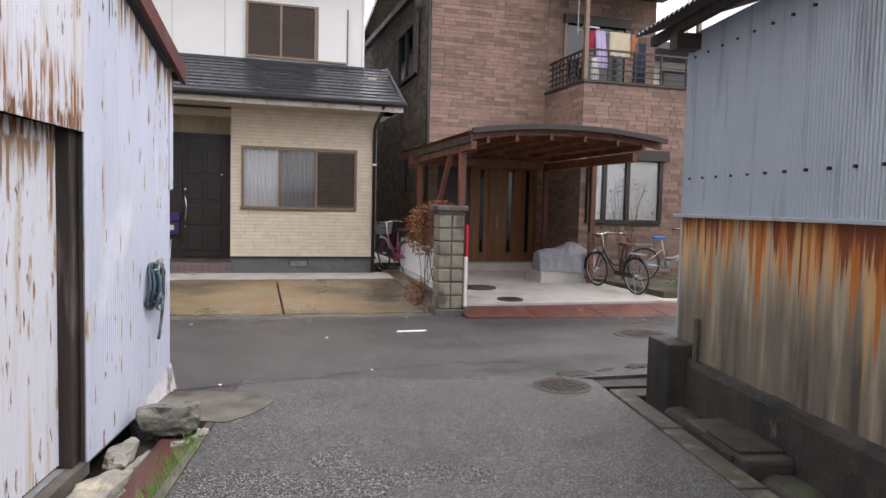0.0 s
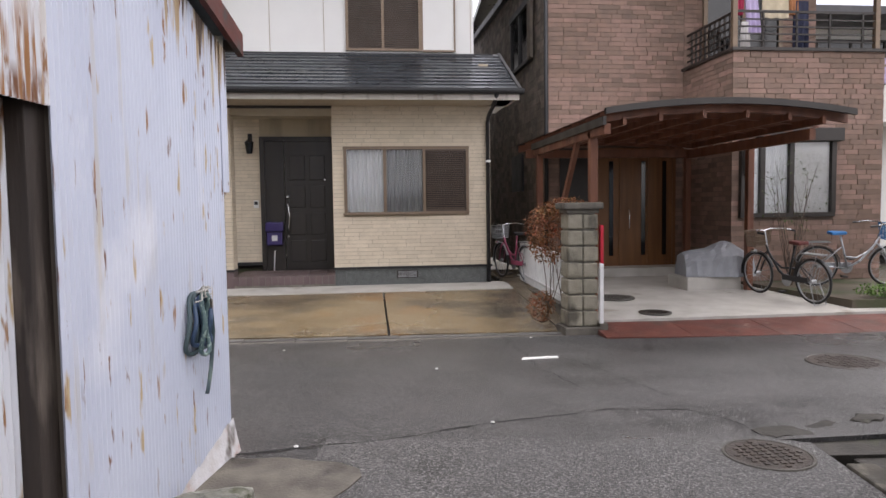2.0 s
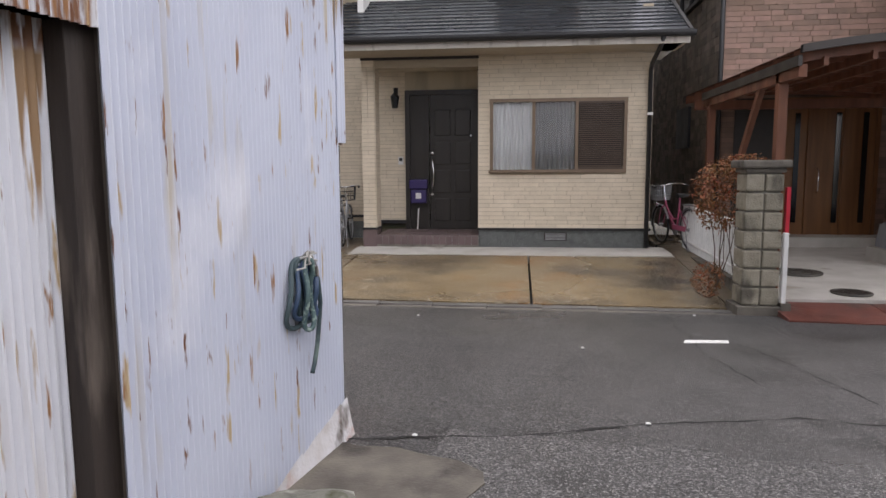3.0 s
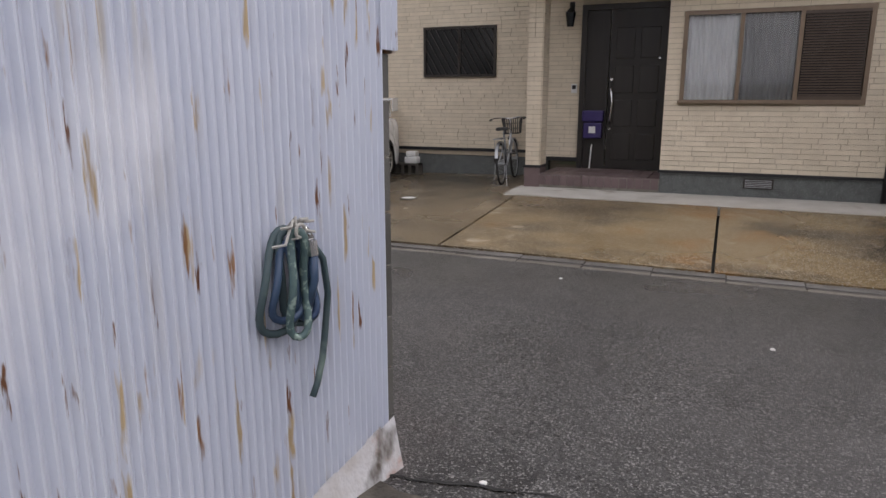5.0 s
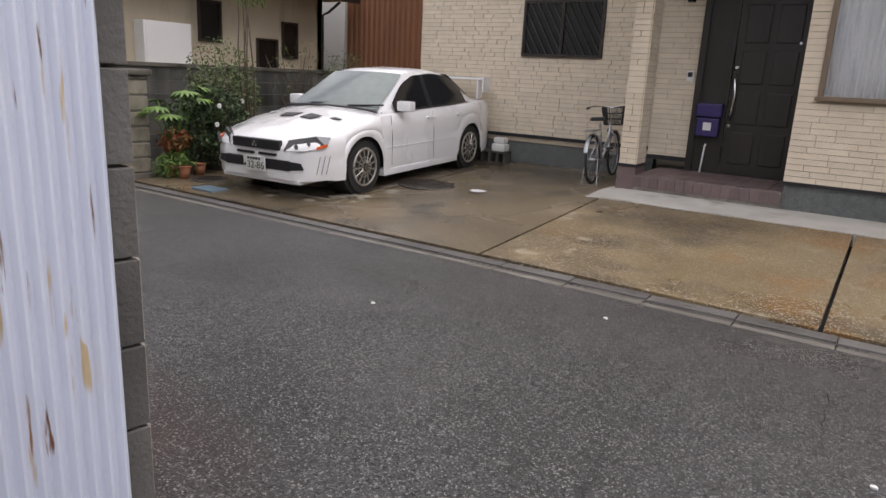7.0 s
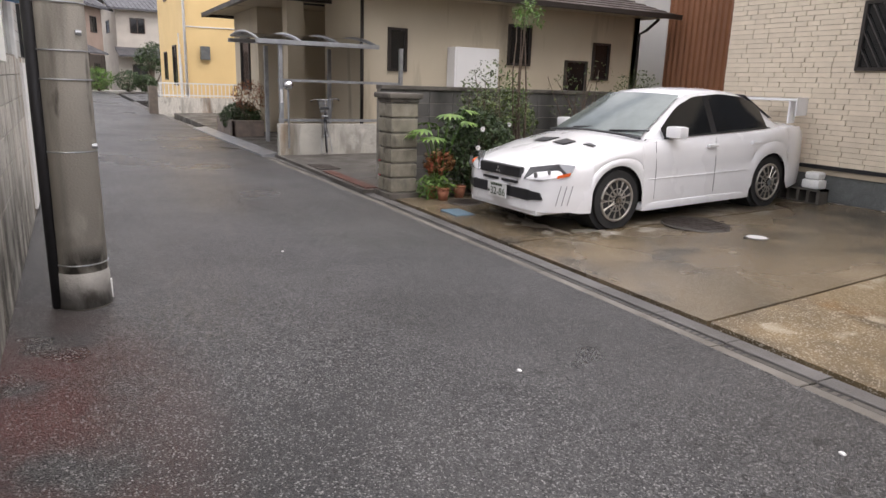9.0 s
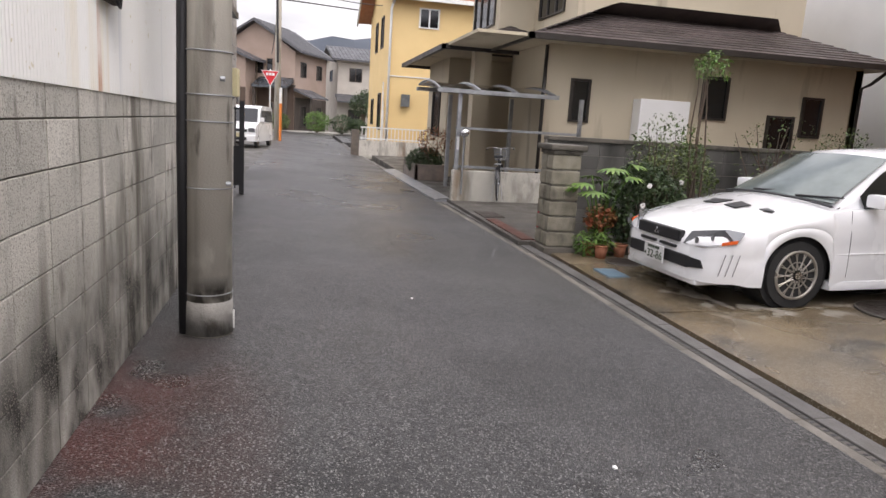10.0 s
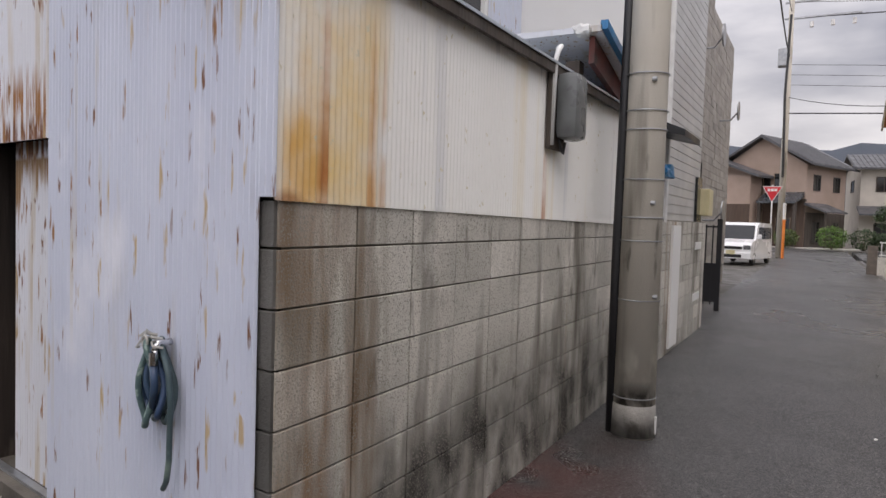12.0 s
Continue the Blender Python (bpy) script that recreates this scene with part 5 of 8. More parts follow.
# upper windows
uw = part("window", box(-0.06, 1.30, 13.90, 13.95, 4.25, 4.29), M["bronze"], house)
part("window_frame", box(-0.06, 1.30, 13.90, 13.95, 5.27, 5.31), M["bronze"], uw)
for xa in (-0.06, 0.58, 1.25):
    part("window_frame", box(xa, xa + 0.05, 13.90, 13.98, 4.29, 5.27), M["bronze"], uw)
part("shutter_panel", box(1.30, 1.92, 13.90, 13.96, 4.25, 5.31, 0.006), M["white_side"], uw, "white shutter box")
for xa in (1.30, 1.89):
    part("window_frame", box(xa, xa + 0.03, 13.89, 13.95, 4.25, 5.31), M["bronze"], uw)
part("window_frame", box(1.33, 1.89, 13.89, 13.95, 4.24, 4.27), M["bronze"], uw)
for xa, xb in ((-0.01, 0.58), (0.63, 1.25)):
    for k in range(28):
        part("slat", box(xa, xb, 13.93, 13.955, 4.30 + k * 0.035, 4.322 + k * 0.035), M["shutter"], uw)
part("backing", box(-0.05, 1.3, 13.985, 14.0, 4.27, 5.30), M["shutter"], uw)
# barred window of the wing
gw = part("window", box(-4.5, -3.18, 14.60, 14.64, 1.73, 1.77), M["darkbronze"], house)
part("window_frame", box(-4.5, -3.18, 14.60, 14.64, 2.52, 2.56), M["darkbronze"], gw)
for xa in (-4.5, -3.86, -3.22):
    part("window_frame", box(xa, xa + 0.04, 14.60, 14.66, 1.77, 2.52), M["darkbronze"], gw)
part("pane", box(-4.46, -3.22, 14.635, 14.645, 1.77, 2.52), M["carglass"], gw)
for i in range(14):
    a = -4.9 + i * 0.125
    x0, z0, x1, z1 = a, 2.52, a + 0.45, 1.77
    if x0 < -4.46:
        z0 -= (-4.46 - x0) / 0.45 * 0.75
        x0 = -4.46
    if x1 > -3.2:
        z1 += (x1 + 3.2) / 0.45 * 0.75
        x1 = -3.2
    if x0 < x1 - 0.02:
        part("bar", tube([(x0, 14.595, z0), (x1, 14.595, z1)], 0.007, 6), M["darkbronze"], gw)
# front door
fd = part("front_door", box(-1.64, -0.40, 14.17, 14.2, 0.30, 0.34), M["doorblack"], house, "dark brown panelled front door")
part("door_frame", box(-1.66, -1.58, 14.12, 14.2, 0.30, 2.74), M["doorblack"], fd)
part("door_frame", box(-0.42, -0.31, 14.12, 14.2, 0.30, 2.74), M["doorblack"], fd)
part("door_frame", box(-1.58, -0.42, 14.12, 14.2, 2.66, 2.74), M["doorblack"], fd)
part("side_light", box(-1.58, -1.24, 14.17, 14.2, 0.34, 2.66), M["doorblack"], fd)
part("leaf", box(-1.22, -0.42, 14.155, 14.2, 0.33, 2.66), M["doorblack"], fd)
for xa in (-1.14, -0.78):
    for za, zb in ((0.45, 0.85), (0.95, 1.35), (1.45, 1.85), (1.95, 2.40)):
        part("panel", box(xa, xa + 0.28, 14.135, 14.158, za, zb, 0.012), M["doorblack"], fd)
part("handle", tube([(-1.18, 14.15, 1.0), (-1.17, 14.08, 1.06), (-1.145, 14.07, 1.3), (-1.17, 14.08, 1.5), (-1.18, 14.15, 1.56)], 0.016, 10), M["chrome"], fd, "curved chrome pull handle", True)
for z in (0.92, 1.65):
    part("lock", disc((-1.18, 14.145, z), 0.022, 0.02, 14, "y"), M["chrome"], fd)
part("peephole", disc((-0.5, 14.145, 1.95), 0.016, 0.02, 12, "y"), M["chrome"], fd)
# lower roof in courses of slates
roof = part("porch_roof", extrude_poly([(-2.6, 12.30, 3.20), (-2.6, 13.95, 4.07), (-2.6, 13.95, 4.17), (-2.6, 12.30, 3.27)], (5.3, 0, 0)), M["slate"], house)
sa = math.atan2(0.90, 1.65)
NS = 11
for k in range(NS):
    f0 = k / NS
    yy, zz = 12.26 + 1.69 * (f0 + 0.5 / NS), 3.285 + 0.91 * (f0 + 0.5 / NS)
    n = 6
    off = 0.45 if k % 2 else 0.0
    edges = sorted({-2.64, 2.72} | {-2.64 + off + 0.9 * i for i in range(7) if -2.6 < -2.64 + off + 0.9 * i < 2.7})
    for a, b in zip(edges, edges[1:]):
        bm = box(a + 0.003, b - 0.003, -0.105, 0.105, -0.014, 0.026, 0)
        s = part("slate", bm, M["slate"], roof)
        s.matrix_local = pose((0), yy, zz, math.degrees(sa) - 5.5, 0, 0)
part("fascia", box(-2.62, 2.72, 12.245, 12.27, 3.12, 3.22), M["fascia"], house)
part("soffit", box(-2.6, 2.7, 12.27, HY, 3.14, 3.2), M["cream_joint"], house)
gutr = bmesh.new()
loft([[(xx, 12.24 - 0.05 + 0.055 * math.cos(a), 3.26 + 0.055 * math.sin(a)) for a in [math.pi * i / 8 + math.pi for i in range(9)]] for xx in (-2.66, 2.78)], gutr)
part("rain_gutter", gutr, M["black"], house, "", True)
part("gutter_lip", box(-2.66, 2.78, 12.13, 12.145, 3.255, 3.285), M["black"], house)
part("ridge_flashing", box(-2.5, 2.6, 13.86, 13.95, 4.16, 4.2), M["black"], house)
part("verge", extrude_poly([(2.70, 12.2, 3.20), (2.70, 13.95, 4.12), (2.70, 13.95, 4.24), (2.70, 12.2, 3.31)], (0.05, 0, 0)), M["black"], house)
part("roof_end", extrude_poly([(2.4, 12.3, 3.14), (2.4, 13.95, 3.14), (2.4, 13.95, 4.1)], (0.25, 0, 0)), M["white_side"], house)
part("downpipe", tube([(2.35, 12.2, 3.22), (2.34, 12.35, 3.1), (2.34, 12.95, 2.95), (2.34, 13.03, 2.85), (2.34, 13.03, 0.12)], 0.034, 10), M["black"], house, "black rain downpipe", True)
part("pipe_clip", box(2.30, 2.38, 12.98, 13.08, 2.18, 2.22), M["white_paint"], house)
part("main_roof", extrude_poly([(-7.0, 13.2, 6.2), (-7.0, 18.0, 8.4), (-7.0, 22.6, 6.2), (-7.0, 22.6, 6.3), (-7.0, 18.0, 8.55), (-7.0, 13.2, 6.35)], (9.9, 0, 0)), M["slate"], house)
part("back_wall", box(-6.3, 2.3, 21.8, 22.0, 0.1, 6.3), M["white_side"], house)
# porch lamp, bell, letter box
lamp = thing("porch_lamp", "black lantern wall lamp beside the door", "wall lamp", pose(-1.83, 14.2, 2.55))
part("bracket", tube([(0, -0.01, 0.15), (0, -0.08, 0.2), (0, -0.12, 0.12)], 0.012, 8), M["black"], lamp)
part("cap", tube([(0, -0.12, 0.08), (0, -0.12, 0.15)], 0.085, 8, r_end=0.02), M["black"], lamp)
part("cage", tube([(0, -0.12, -0.12), (0, -0.12, 0.08)], 0.05, 8, r_end=0.08), M["carglass"], lamp)
part("plate", box(-0.04, 0.04, -0.015, -0.001, 0.0, 0.25, 0.005), M["black"], lamp)
bell = thing("door_bell", "small white intercom on the porch wall", "intercom", pose(-1.75, 14.185, 1.52))
part("case", box(-0.045, 0.045, -0.03, -0.002, -0.07, 0.07, 0.006), M["white_paint"], bell)
part("grille", box(-0.03, 0.03, -0.034, -0.028, -0.01, 0.05), M["black"], bell)
mb = thing("letter_box", "purple letter box hung beside the dark door", "letter box", pose(-1.42, 14.13, 0.95))
part("lower_box", box(-0.14, 0.14, -0.10, 0.02, -0.18, 0.06, 0.02), M["mailbox"], mb)
part("upper_box", box(-0.16, 0.16, -0.13, 0.02, 0.07, 0.24, 0.025), M["mailbox"], mb)
part("badge", box(-0.05, 0.05, -0.108, -0.099, -0.10, 0.0), M["white_paint"], mb)
solid("umbrella", tube([(0, 0, -0.35), (0.02, 0, 0.0), (0.03, 0, 0.02)], 0.012, 8), M["white_paint"], "thin white umbrella leaning in the porch", "umbrella", "", pose(-1.45, 14.1, 0.65))

# ---- brick house ----
FY = 14.05
bh = thing("house_brick", "brown brick-tiled house with a balcony and carport", "house")
part("wall_front", box(3.69, 6.35, FY, FY + 0.2, 0.2, 7.2), M["brick_joint"], bh)
part("wall_side", box(3.69, 3.89, FY + 0.2, 24.0, 0.0, 6.6), M["brick_joint"], bh)
part("wall_block_front", box(6.35, 9.05, 12.25, 12.45, 0.0, 3.95), M["brick_joint"], bh)
part("wall_block_side", box(6.35, 6.5, 12.45, FY, 0.0, 3.95), M["brick_joint"], bh)
part("wall_block_right", box(8.9, 9.05, 12.45, 20.0, 0.0, 3.95), M["brick_joint"], bh)
part("balcony_floor", box(6.5, 8.9, 12.45, FY, 3.2, 3.4), M["brick_joint"], bh)
part("wall_upper", box(6.35, 9.05, FY, FY + 0.2, 3.4, 7.2), M["brick_joint"], bh)
part("upper_right", box(8.9, 9.05, FY + 0.2, 20.0, 3.95, 7.2), M["brick_joint"], bh)
BL = (0.2, 0.3, 0.42, 0.26)
clad("brick", [(6.33, 9.06)], [(6.46, 8.16, 1.18, 2.5)], 12.25, 0.1, 3.95, 0.085, BL, M["brick"], bh, 12, parts=300, pmat=M["brick_p"])
clad("brick", [(3.68, 6.35)], [(4.6, 6.2, 0.2, 2.5)], FY, 0.25, 7.1, 0.085, BL, M["brick"], bh, 11)
clad("brick", [(12.25, FY)], [], 6.35, 0.1, 3.95, 0.085, BL, M["brick"], bh, 13, axis="y")
clad("brick", [(6.35, 9.05)], [(6.75, 8.3, 3.4, 5.7)], FY, 3.6, 7.1, 0.085, BL, M["brick"], bh, 14)
clad("stone", [(FY + 0.0, 24.0)], [(15.2, 17.0, 4.45, 5.6), (16.0, 17.0, 1.8, 2.5)], 3.69, 0.2, 6.6, 0.13, (0.2, 0.3, 0.26), M["stone"], bh, 15, axis="y", depth=0.02)
part("wall_top", extrude_poly([(3.6, FY - 0.3, 7.2), (3.6, 19, 7.6), (3.6, 24.4, 6.6), (3.6, 24.4, 6.75), (3.6, 19, 7.8), (3.6, FY - 0.3, 7.35)], (5.8, 0, 0)), M["slate"], bh)
part("side_verge", extrude_poly([(3.55, FY - 0.1, 6.15), (3.55, 24.2, 6.5), (3.55, 24.2, 6.65), (3.55, FY - 0.1, 6.3)], (0.14, 0, 0)), M["black"], bh)
part("downpipe", tube([(3.63, FY - 0.06, 6.2), (3.63, FY - 0.06, 0.1)], 0.04, 10), M["black"], bh, "", True)
part("vent_cap", disc((3.6, FY + 0.8, 5.9), 0.08, 0.14, 16, "x"), M["steel"], bh)
sw = part("window", box(3.60, 3.69, 15.2, 17.0, 4.40, 4.47), M["black"], bh)
part("window_frame", box(3.58, 3.69, 15.2, 17.0, 5.55, 5.68), M["black"], sw)
for ya in (15.2, 16.1, 16.92):
    part("window_frame", box(3.60, 3.69, ya, ya + 0.08, 4.47, 5.55), M["black"], sw)
part("pane", box(3.64, 3.66, 15.2, 17.0, 4.47, 5.55), M["carglass"], sw)
part("storm_panel", box(3.56, 3.63, 14.95, 15.2, 4.40, 5.75), M["stone"], sw)
sw2 = part("window", box(3.62, 3.67, 16.0, 17.0, 1.75, 2.55), M["black"], bh)
# door of the brick house
bd = part("front_door", box(4.62, 6.18, FY - 0.03, FY + 0.02, 0.25, 2.45), M["wood_door"], bh, "oak-coloured double front door with glass slits")
for xa in (4.62, 5.06, 5.62, 6.12):
    part("door_stile", box(xa, xa + 0.06, FY - 0.06, FY - 0.03, 0.25, 2.45), M["wood_door"], bd)
part("door_head", box(4.62, 6.18, FY - 0.07, FY - 0.03, 2.40, 2.50), M["wood_door"], bd)
for xa in (4.86, 5.50, 5.92):
    part("glass_slit", box(xa, xa + 0.08, FY - 0.045, FY - 0.03, 0.45, 2.25), M["carglass"], bd)
part("pull", tube([(5.24, FY - 0.05, 0.95), (5.24, FY - 0.11, 1.0), (5.24, FY - 0.11, 1.3), (5.24, FY - 0.05, 1.35)], 0.012, 8), M["chrome"], bd, "", True)
part("step", box(4.3, 6.3, 13.5, FY, 0.0, 0.25), M["pale_conc"], bh)
part("porch_dark", box(3.9, 4.6, FY - 0.03, FY - 0.005, 0.25, 2.5), M["darkbronze"], bh)
# ground window of the block
bw = part("window", box(6.46, 8.16, 12.17, 12.25, 1.18, 1.25), M["darkbronze"], bh)
part("shutter_box", box(6.75, 8.22, 12.05, 12.25, 2.44, 2.66, 0.01), M["darkbronze"], bw)
for xa in (6.46, 6.80, 7.32, 8.08):
    part("window_frame", box(xa, xa + 0.08, 12.16, 12.26, 1.25, 2.5), M["darkbronze"], bw)
p = part("pane", box(6.88, 8.08, 12.215, 12.22, 1.25, 2.44), M["pane"], bw)
p.visible_shadow = False
part("blind", box(7.40, 8.08, 12.235, 12.245, 1.25, 2.44), M["white_side"], bw, "white window blind")
part("screen", box(6.54, 7.32, 12.235, 12.245, 1.25, 2.44), M["curtain"], bw)
part("meter_case", box(6.50, 6.66, 12.05, 12.16, 1.9, 2.3, 0.01), M["steel"], bw)
# balcony rail, posts, roof
rail = part("balcony_rail", box(6.3, 9.08, 12.2, 12.5, 3.95, 4.0), M["darkbronze"], bh)
part("coping", box(6.3, 6.52, 12.5, FY, 3.95, 4.0), M["darkbronze"], rail)
for z in (4.12, 4.24, 4.36, 4.48, 4.60):
    part("bar", box(6.36, 9.05, 12.33, 12.36, z, z + (0.04 if z > 4.5 else 0.022)), M["darkbronze"], rail)
    part("bar", box(6.41, 6.44, 12.33, FY, z, z + (0.04 if z > 4.5 else 0.022)), M["darkbronze"], rail)
for xa in (6.9, 7.5, 8.1, 8.7, 9.0):
    part("baluster", box(xa, xa + 0.03, 12.33, 12.36, 4.0, 4.62), M["darkbronze"], rail)
for k in range(9):
    part("baluster", box(6.41, 6.44, 12.5 + k * 0.17, 12.53 + k * 0.17, 4.0, 4.62), M["darkbronze"], rail)
for xa in (6.36, 8.93):
    part("balcony_post", box(xa, xa + 0.08, 12.3, 12.38, 4.0, 6.3), M["bronze"], bh)
part("balcony_roof", box(6.2, 9.2, 12.0, FY, 6.25, 6.36), M["darkbronze"], bh)
bwu = part("window", box(6.75, 8.3, FY - 0.05, FY, 3.45, 3.52), M["darkbronze"], bh)
part("window_frame", box(6.70, 8.35, FY - 0.12, FY, 5.55, 5.75), M["darkbronze"], bwu)
for xa in (6.72, 7.5, 8.25):
    part("window_frame", box(xa, xa + 0.08, FY - 0.06, FY, 3.5, 5.55), M["bronze"], bwu)
part("pane", box(6.78, 8.28, FY - 0.02, FY - 0.01, 3.5, 5.55), M["carglass"], bwu)
# laundry on a pole
rack = thing("laundry_pole", "steel laundry pole across the balcony", "laundry pole", pose(0, 0, 0))
part("rod", tube([(6.4, 12.75, 5.08), (9.0, 12.75, 5.08)], 0.014, 8), M["steel"], rack, "", True)
for xa in (6.42, 8.98):
    part("hanger", tube([(xa, 12.75, 5.0), (xa, 12.75, 6.26)], 0.012, 8), M["steel"], rack)
part("clothes_clip_frame", box(6.5, 6.85, 12.65, 12.85, 5.12, 5.15), M["steel"], rack)


def cloth(x0, x1, z0, z1, mt, label, skew=0.0, name="towel"):
    n = 14
    rows = []
    for j in range(10):
        f = j / 9
        rows.append([(x0 + (x1 - x0) * i / n + skew * f, 12.73 + 0.03 * math.sin(i * 1.1 + j * 0.3) * f - 0.012, z1 + (z0 - z1) * f) for i in range(n + 1)])
    bm = loft(rows)
    g = bmesh.ops.extrude_face_region(bm, geom=bm.faces[:])
    bmesh.ops.translate(bm, vec=(0, 0.03, 0), verts=[v for v in g["geom"] if isinstance(v, bmesh.types.BMVert)])
    solid(name, bm, M[mt], label, "laundry", "", None, "laundry on the balcony", True)


cloth(6.68, 6.80, 4.66, 5.09, "pinkcloth", "crimson towel hanging on the balcony pole", -0.04)
cloth(6.80, 7.02, 4.35, 5.10, "lilac", "lilac bath towel hanging on the balcony pole", 0.08)
cloth(7.14, 7.60, 4.62, 5.10, "creamcloth", "cream towel hanging on the balcony pole", 0.0)
cloth(7.64, 7.78, 4.68, 5.08, "orangecloth", "orange patterned cloth hanging on the balcony pole", 0.0)
cloth(7.72, 7.98, 4.05, 4.92, "navy", "navy trousers hanging on the balcony pole", 0.0, "trousers")
cloth(6.75, 6.9, 4.1, 4.55, "flower", "white cloth hanging low on the balcony", 0.0)

# carport in front of the brick house
cp = thing("carport", "reddish timber carport with an arched smoked roof", "carport")
arch = lambda x: 2.50 + 0.13 * (1 - ((x - 4.62) / 1.6) ** 2)
xs = spread(3.05, 6.22, 20)
part("front_band", loft([[(x, 9.18, arch(x) - 0.02), (x, 9.18, arch(x) + 0.055), (x, 9.24, arch(x) + 0.055), (x, 9.24, arch(x) - 0.02)] for x in xs], None, True), M["darkbronze"], cp)
part("roof_sheet", loft([[(x, 9.2, arch(x) + 0.03), (x, 14.0, arch(x) + 0.03)] for x in xs]), M["acrylic"], cp)
for k in range(9):
    yy = 9.35 + k * 0.55
    part("rafter", loft([[(x, yy, arch(x) - 0.10), (x, yy, arch(x) + 0.02), (x, yy + 0.05, arch(x) + 0.02), (x, yy + 0.05, arch(x) - 0.10)] for x in xs], None, True), M["red_wood"], cp)
for xa in (3.3, 3.75, 4.3, 4.85, 5.4, 5.85):
    part("purlin", box(xa, xa + 0.045, 9.3, 12.7, arch(xa) - 0.17, arch(xa) - 0.08), M["red_wood"], cp)
part("side_beam", box(3.05, 3.13, 9.25, 12.7, 2.26, 2.38), M["red_wood"], cp)
part("side_beam", box(5.75, 5.83, 9.4, 12.7, 2.2, 2.34), M["red_wood"], cp)
part("side_fascia", box(3.02, 3.06, 9.2, 12.7, 2.36, 2.46), M["darkbronze"], cp)
for xa, ya, zb in ((3.05, 9.75, -0.1), (3.05, 12.4, 0.0), (6.22, 11.55, 0.0), (6.0, 13.2, 0.0)):
    part("post", box(xa, xa + 0.10, ya, ya + 0.10, zb, 2.40, 0.006), M["red_wood"], cp)
part("brace", tube([(3.10, 10.4, 2.3), (3.10, 11.3, 1.2)], 0.045, 4), M["red_wood"], cp)
part("cross_beam", box(3.05, 6.1, 13.18, 13.26, 2.26, 2.40), M["red_wood"], cp)
# its forecourt and the chequer-plate ramp
solid("forecourt_brick", sheet(spread(3.1, 9.2, 6), spread(9.62, 14.2, 6), lambda x, y: -0.02 + 0.03 * (y - 9.62), 0.4), M["pale_conc"], "pale concrete carport floor with damp stains", "forecourt", "structure")
ramp = thing("ramp_plate", "worn red chequer-plate ramp over the gutter", "ramp")
for k in range(4):
    x0 = 2.98 + k * 1.05
    zf = lambda x, y: gz(x, 9.2) + 0.02 + (y - 8.95) / 0.62 * 0.06
    part("plate", prism([(x0, 8.95 - 0.06 * k), (x0 + 1.04, 8.89 - 0.06 * k), (x0 + 1.04, 9.6), (x0, 9.6)], lambda x, y: gz(x, 9.2) - 0.02, lambda x, y: gz(x, 9.2) + 0.008 + max(0, y - 8.75) / 0.8 * 0.075), M["redplate"], ramp)
manhole(4.0, 9.95, 0.0, 0.2, label="small dark cover in the carport floor")
manhole(3.9, 11.2, 0.035, 0.3, label="pale round cover in the carport floor", mt="kerb")


def block_pillar(name, x0, x1, y0, y1, zb, courses, ch, cap, label):
    t = thing(name, label, "gate pillar")
    part("core", box(x0 + 0.03, x1 - 0.03, y0 + 0.03, y1 - 0.03, zb - 0.3, zb + courses * ch + 0.08), M["mortar"], t)
    for k in range(courses):
        za = zb + 0.08 + k * ch
        w = (x1 - x0)
        for i in range(2):
            xc = x0 + w * (0.25 + 0.5 * i)
            bm = box(-w / 4 + 0.006, w / 4 - 0.006, -(y1 - y0) / 2, (y1 - y0) / 2, 0.01, ch - 0.01, 0.018)
            b = part("block", bm, M["splitblock"], t)
            b.location = (xc, (y0 + y1) / 2, za)
    part("base", box(x0 - 0.04, x1 + 0.04, y0 - 0.04, y1 + 0.04, zb - 0.3, zb + 0.08, 0.01), M["conc_edge"], t)
    zt = zb + 0.08 + courses * ch
    part("cap_moulding", box(x0 - 0.01, x1 + 0.01, y0 - 0.01, y1 + 0.01, zt, zt + 0.05, 0.015), M["conc_edge"], t)
    part("cap", box(x0 - 0.05, x1 + 0.05, y0 - 0.05, y1 + 0.05, zt + 0.05, zt + 0.05 + cap, 0.02), M["conc_edge"], t)
    return t


block_pillar("gate_pillar", 2.62, 3.0, 9.30, 9.62, -0.12, 7, 0.195, 0.08, "split-face block gate pillar with a concrete cap")
block_pillar("gate_pillar", -7.72, -7.28, 9.55, 9.93, -0.10, 6, 0.195, 0.07, "tall weathered block gate pillar beside the garden")
mk = thing("reflector_post", "red and white plastic marker boards on the pillar", "marker")
part("red_board", box(3.06, 3.10, 9.40, 9.46, 0.22, 1.18, 0.004), M["red"], mk)
part("white_board", box(3.01, 3.055, 9.27, 9.33, -0.02, 0.72, 0.004), M["white_paint"], mk)
part("foot", box(3.005, 3.10, 9.25, 9.50, -0.15, 0.0), M["conc_edge"], mk)
mk2 = thing("reflector_post", "faded red marker post beside the gate pillar", "marker")
part("red_board", box(-7.82, -7.76, 9.60, 9.66, -0.1, 0.45, 0.004), M["red"], mk2)
for z in (0.1, 0.25):
    part("white_band", box(-7.823, -7.757, 9.597, 9.663, z, z + 0.05), M["white_paint"], mk2)
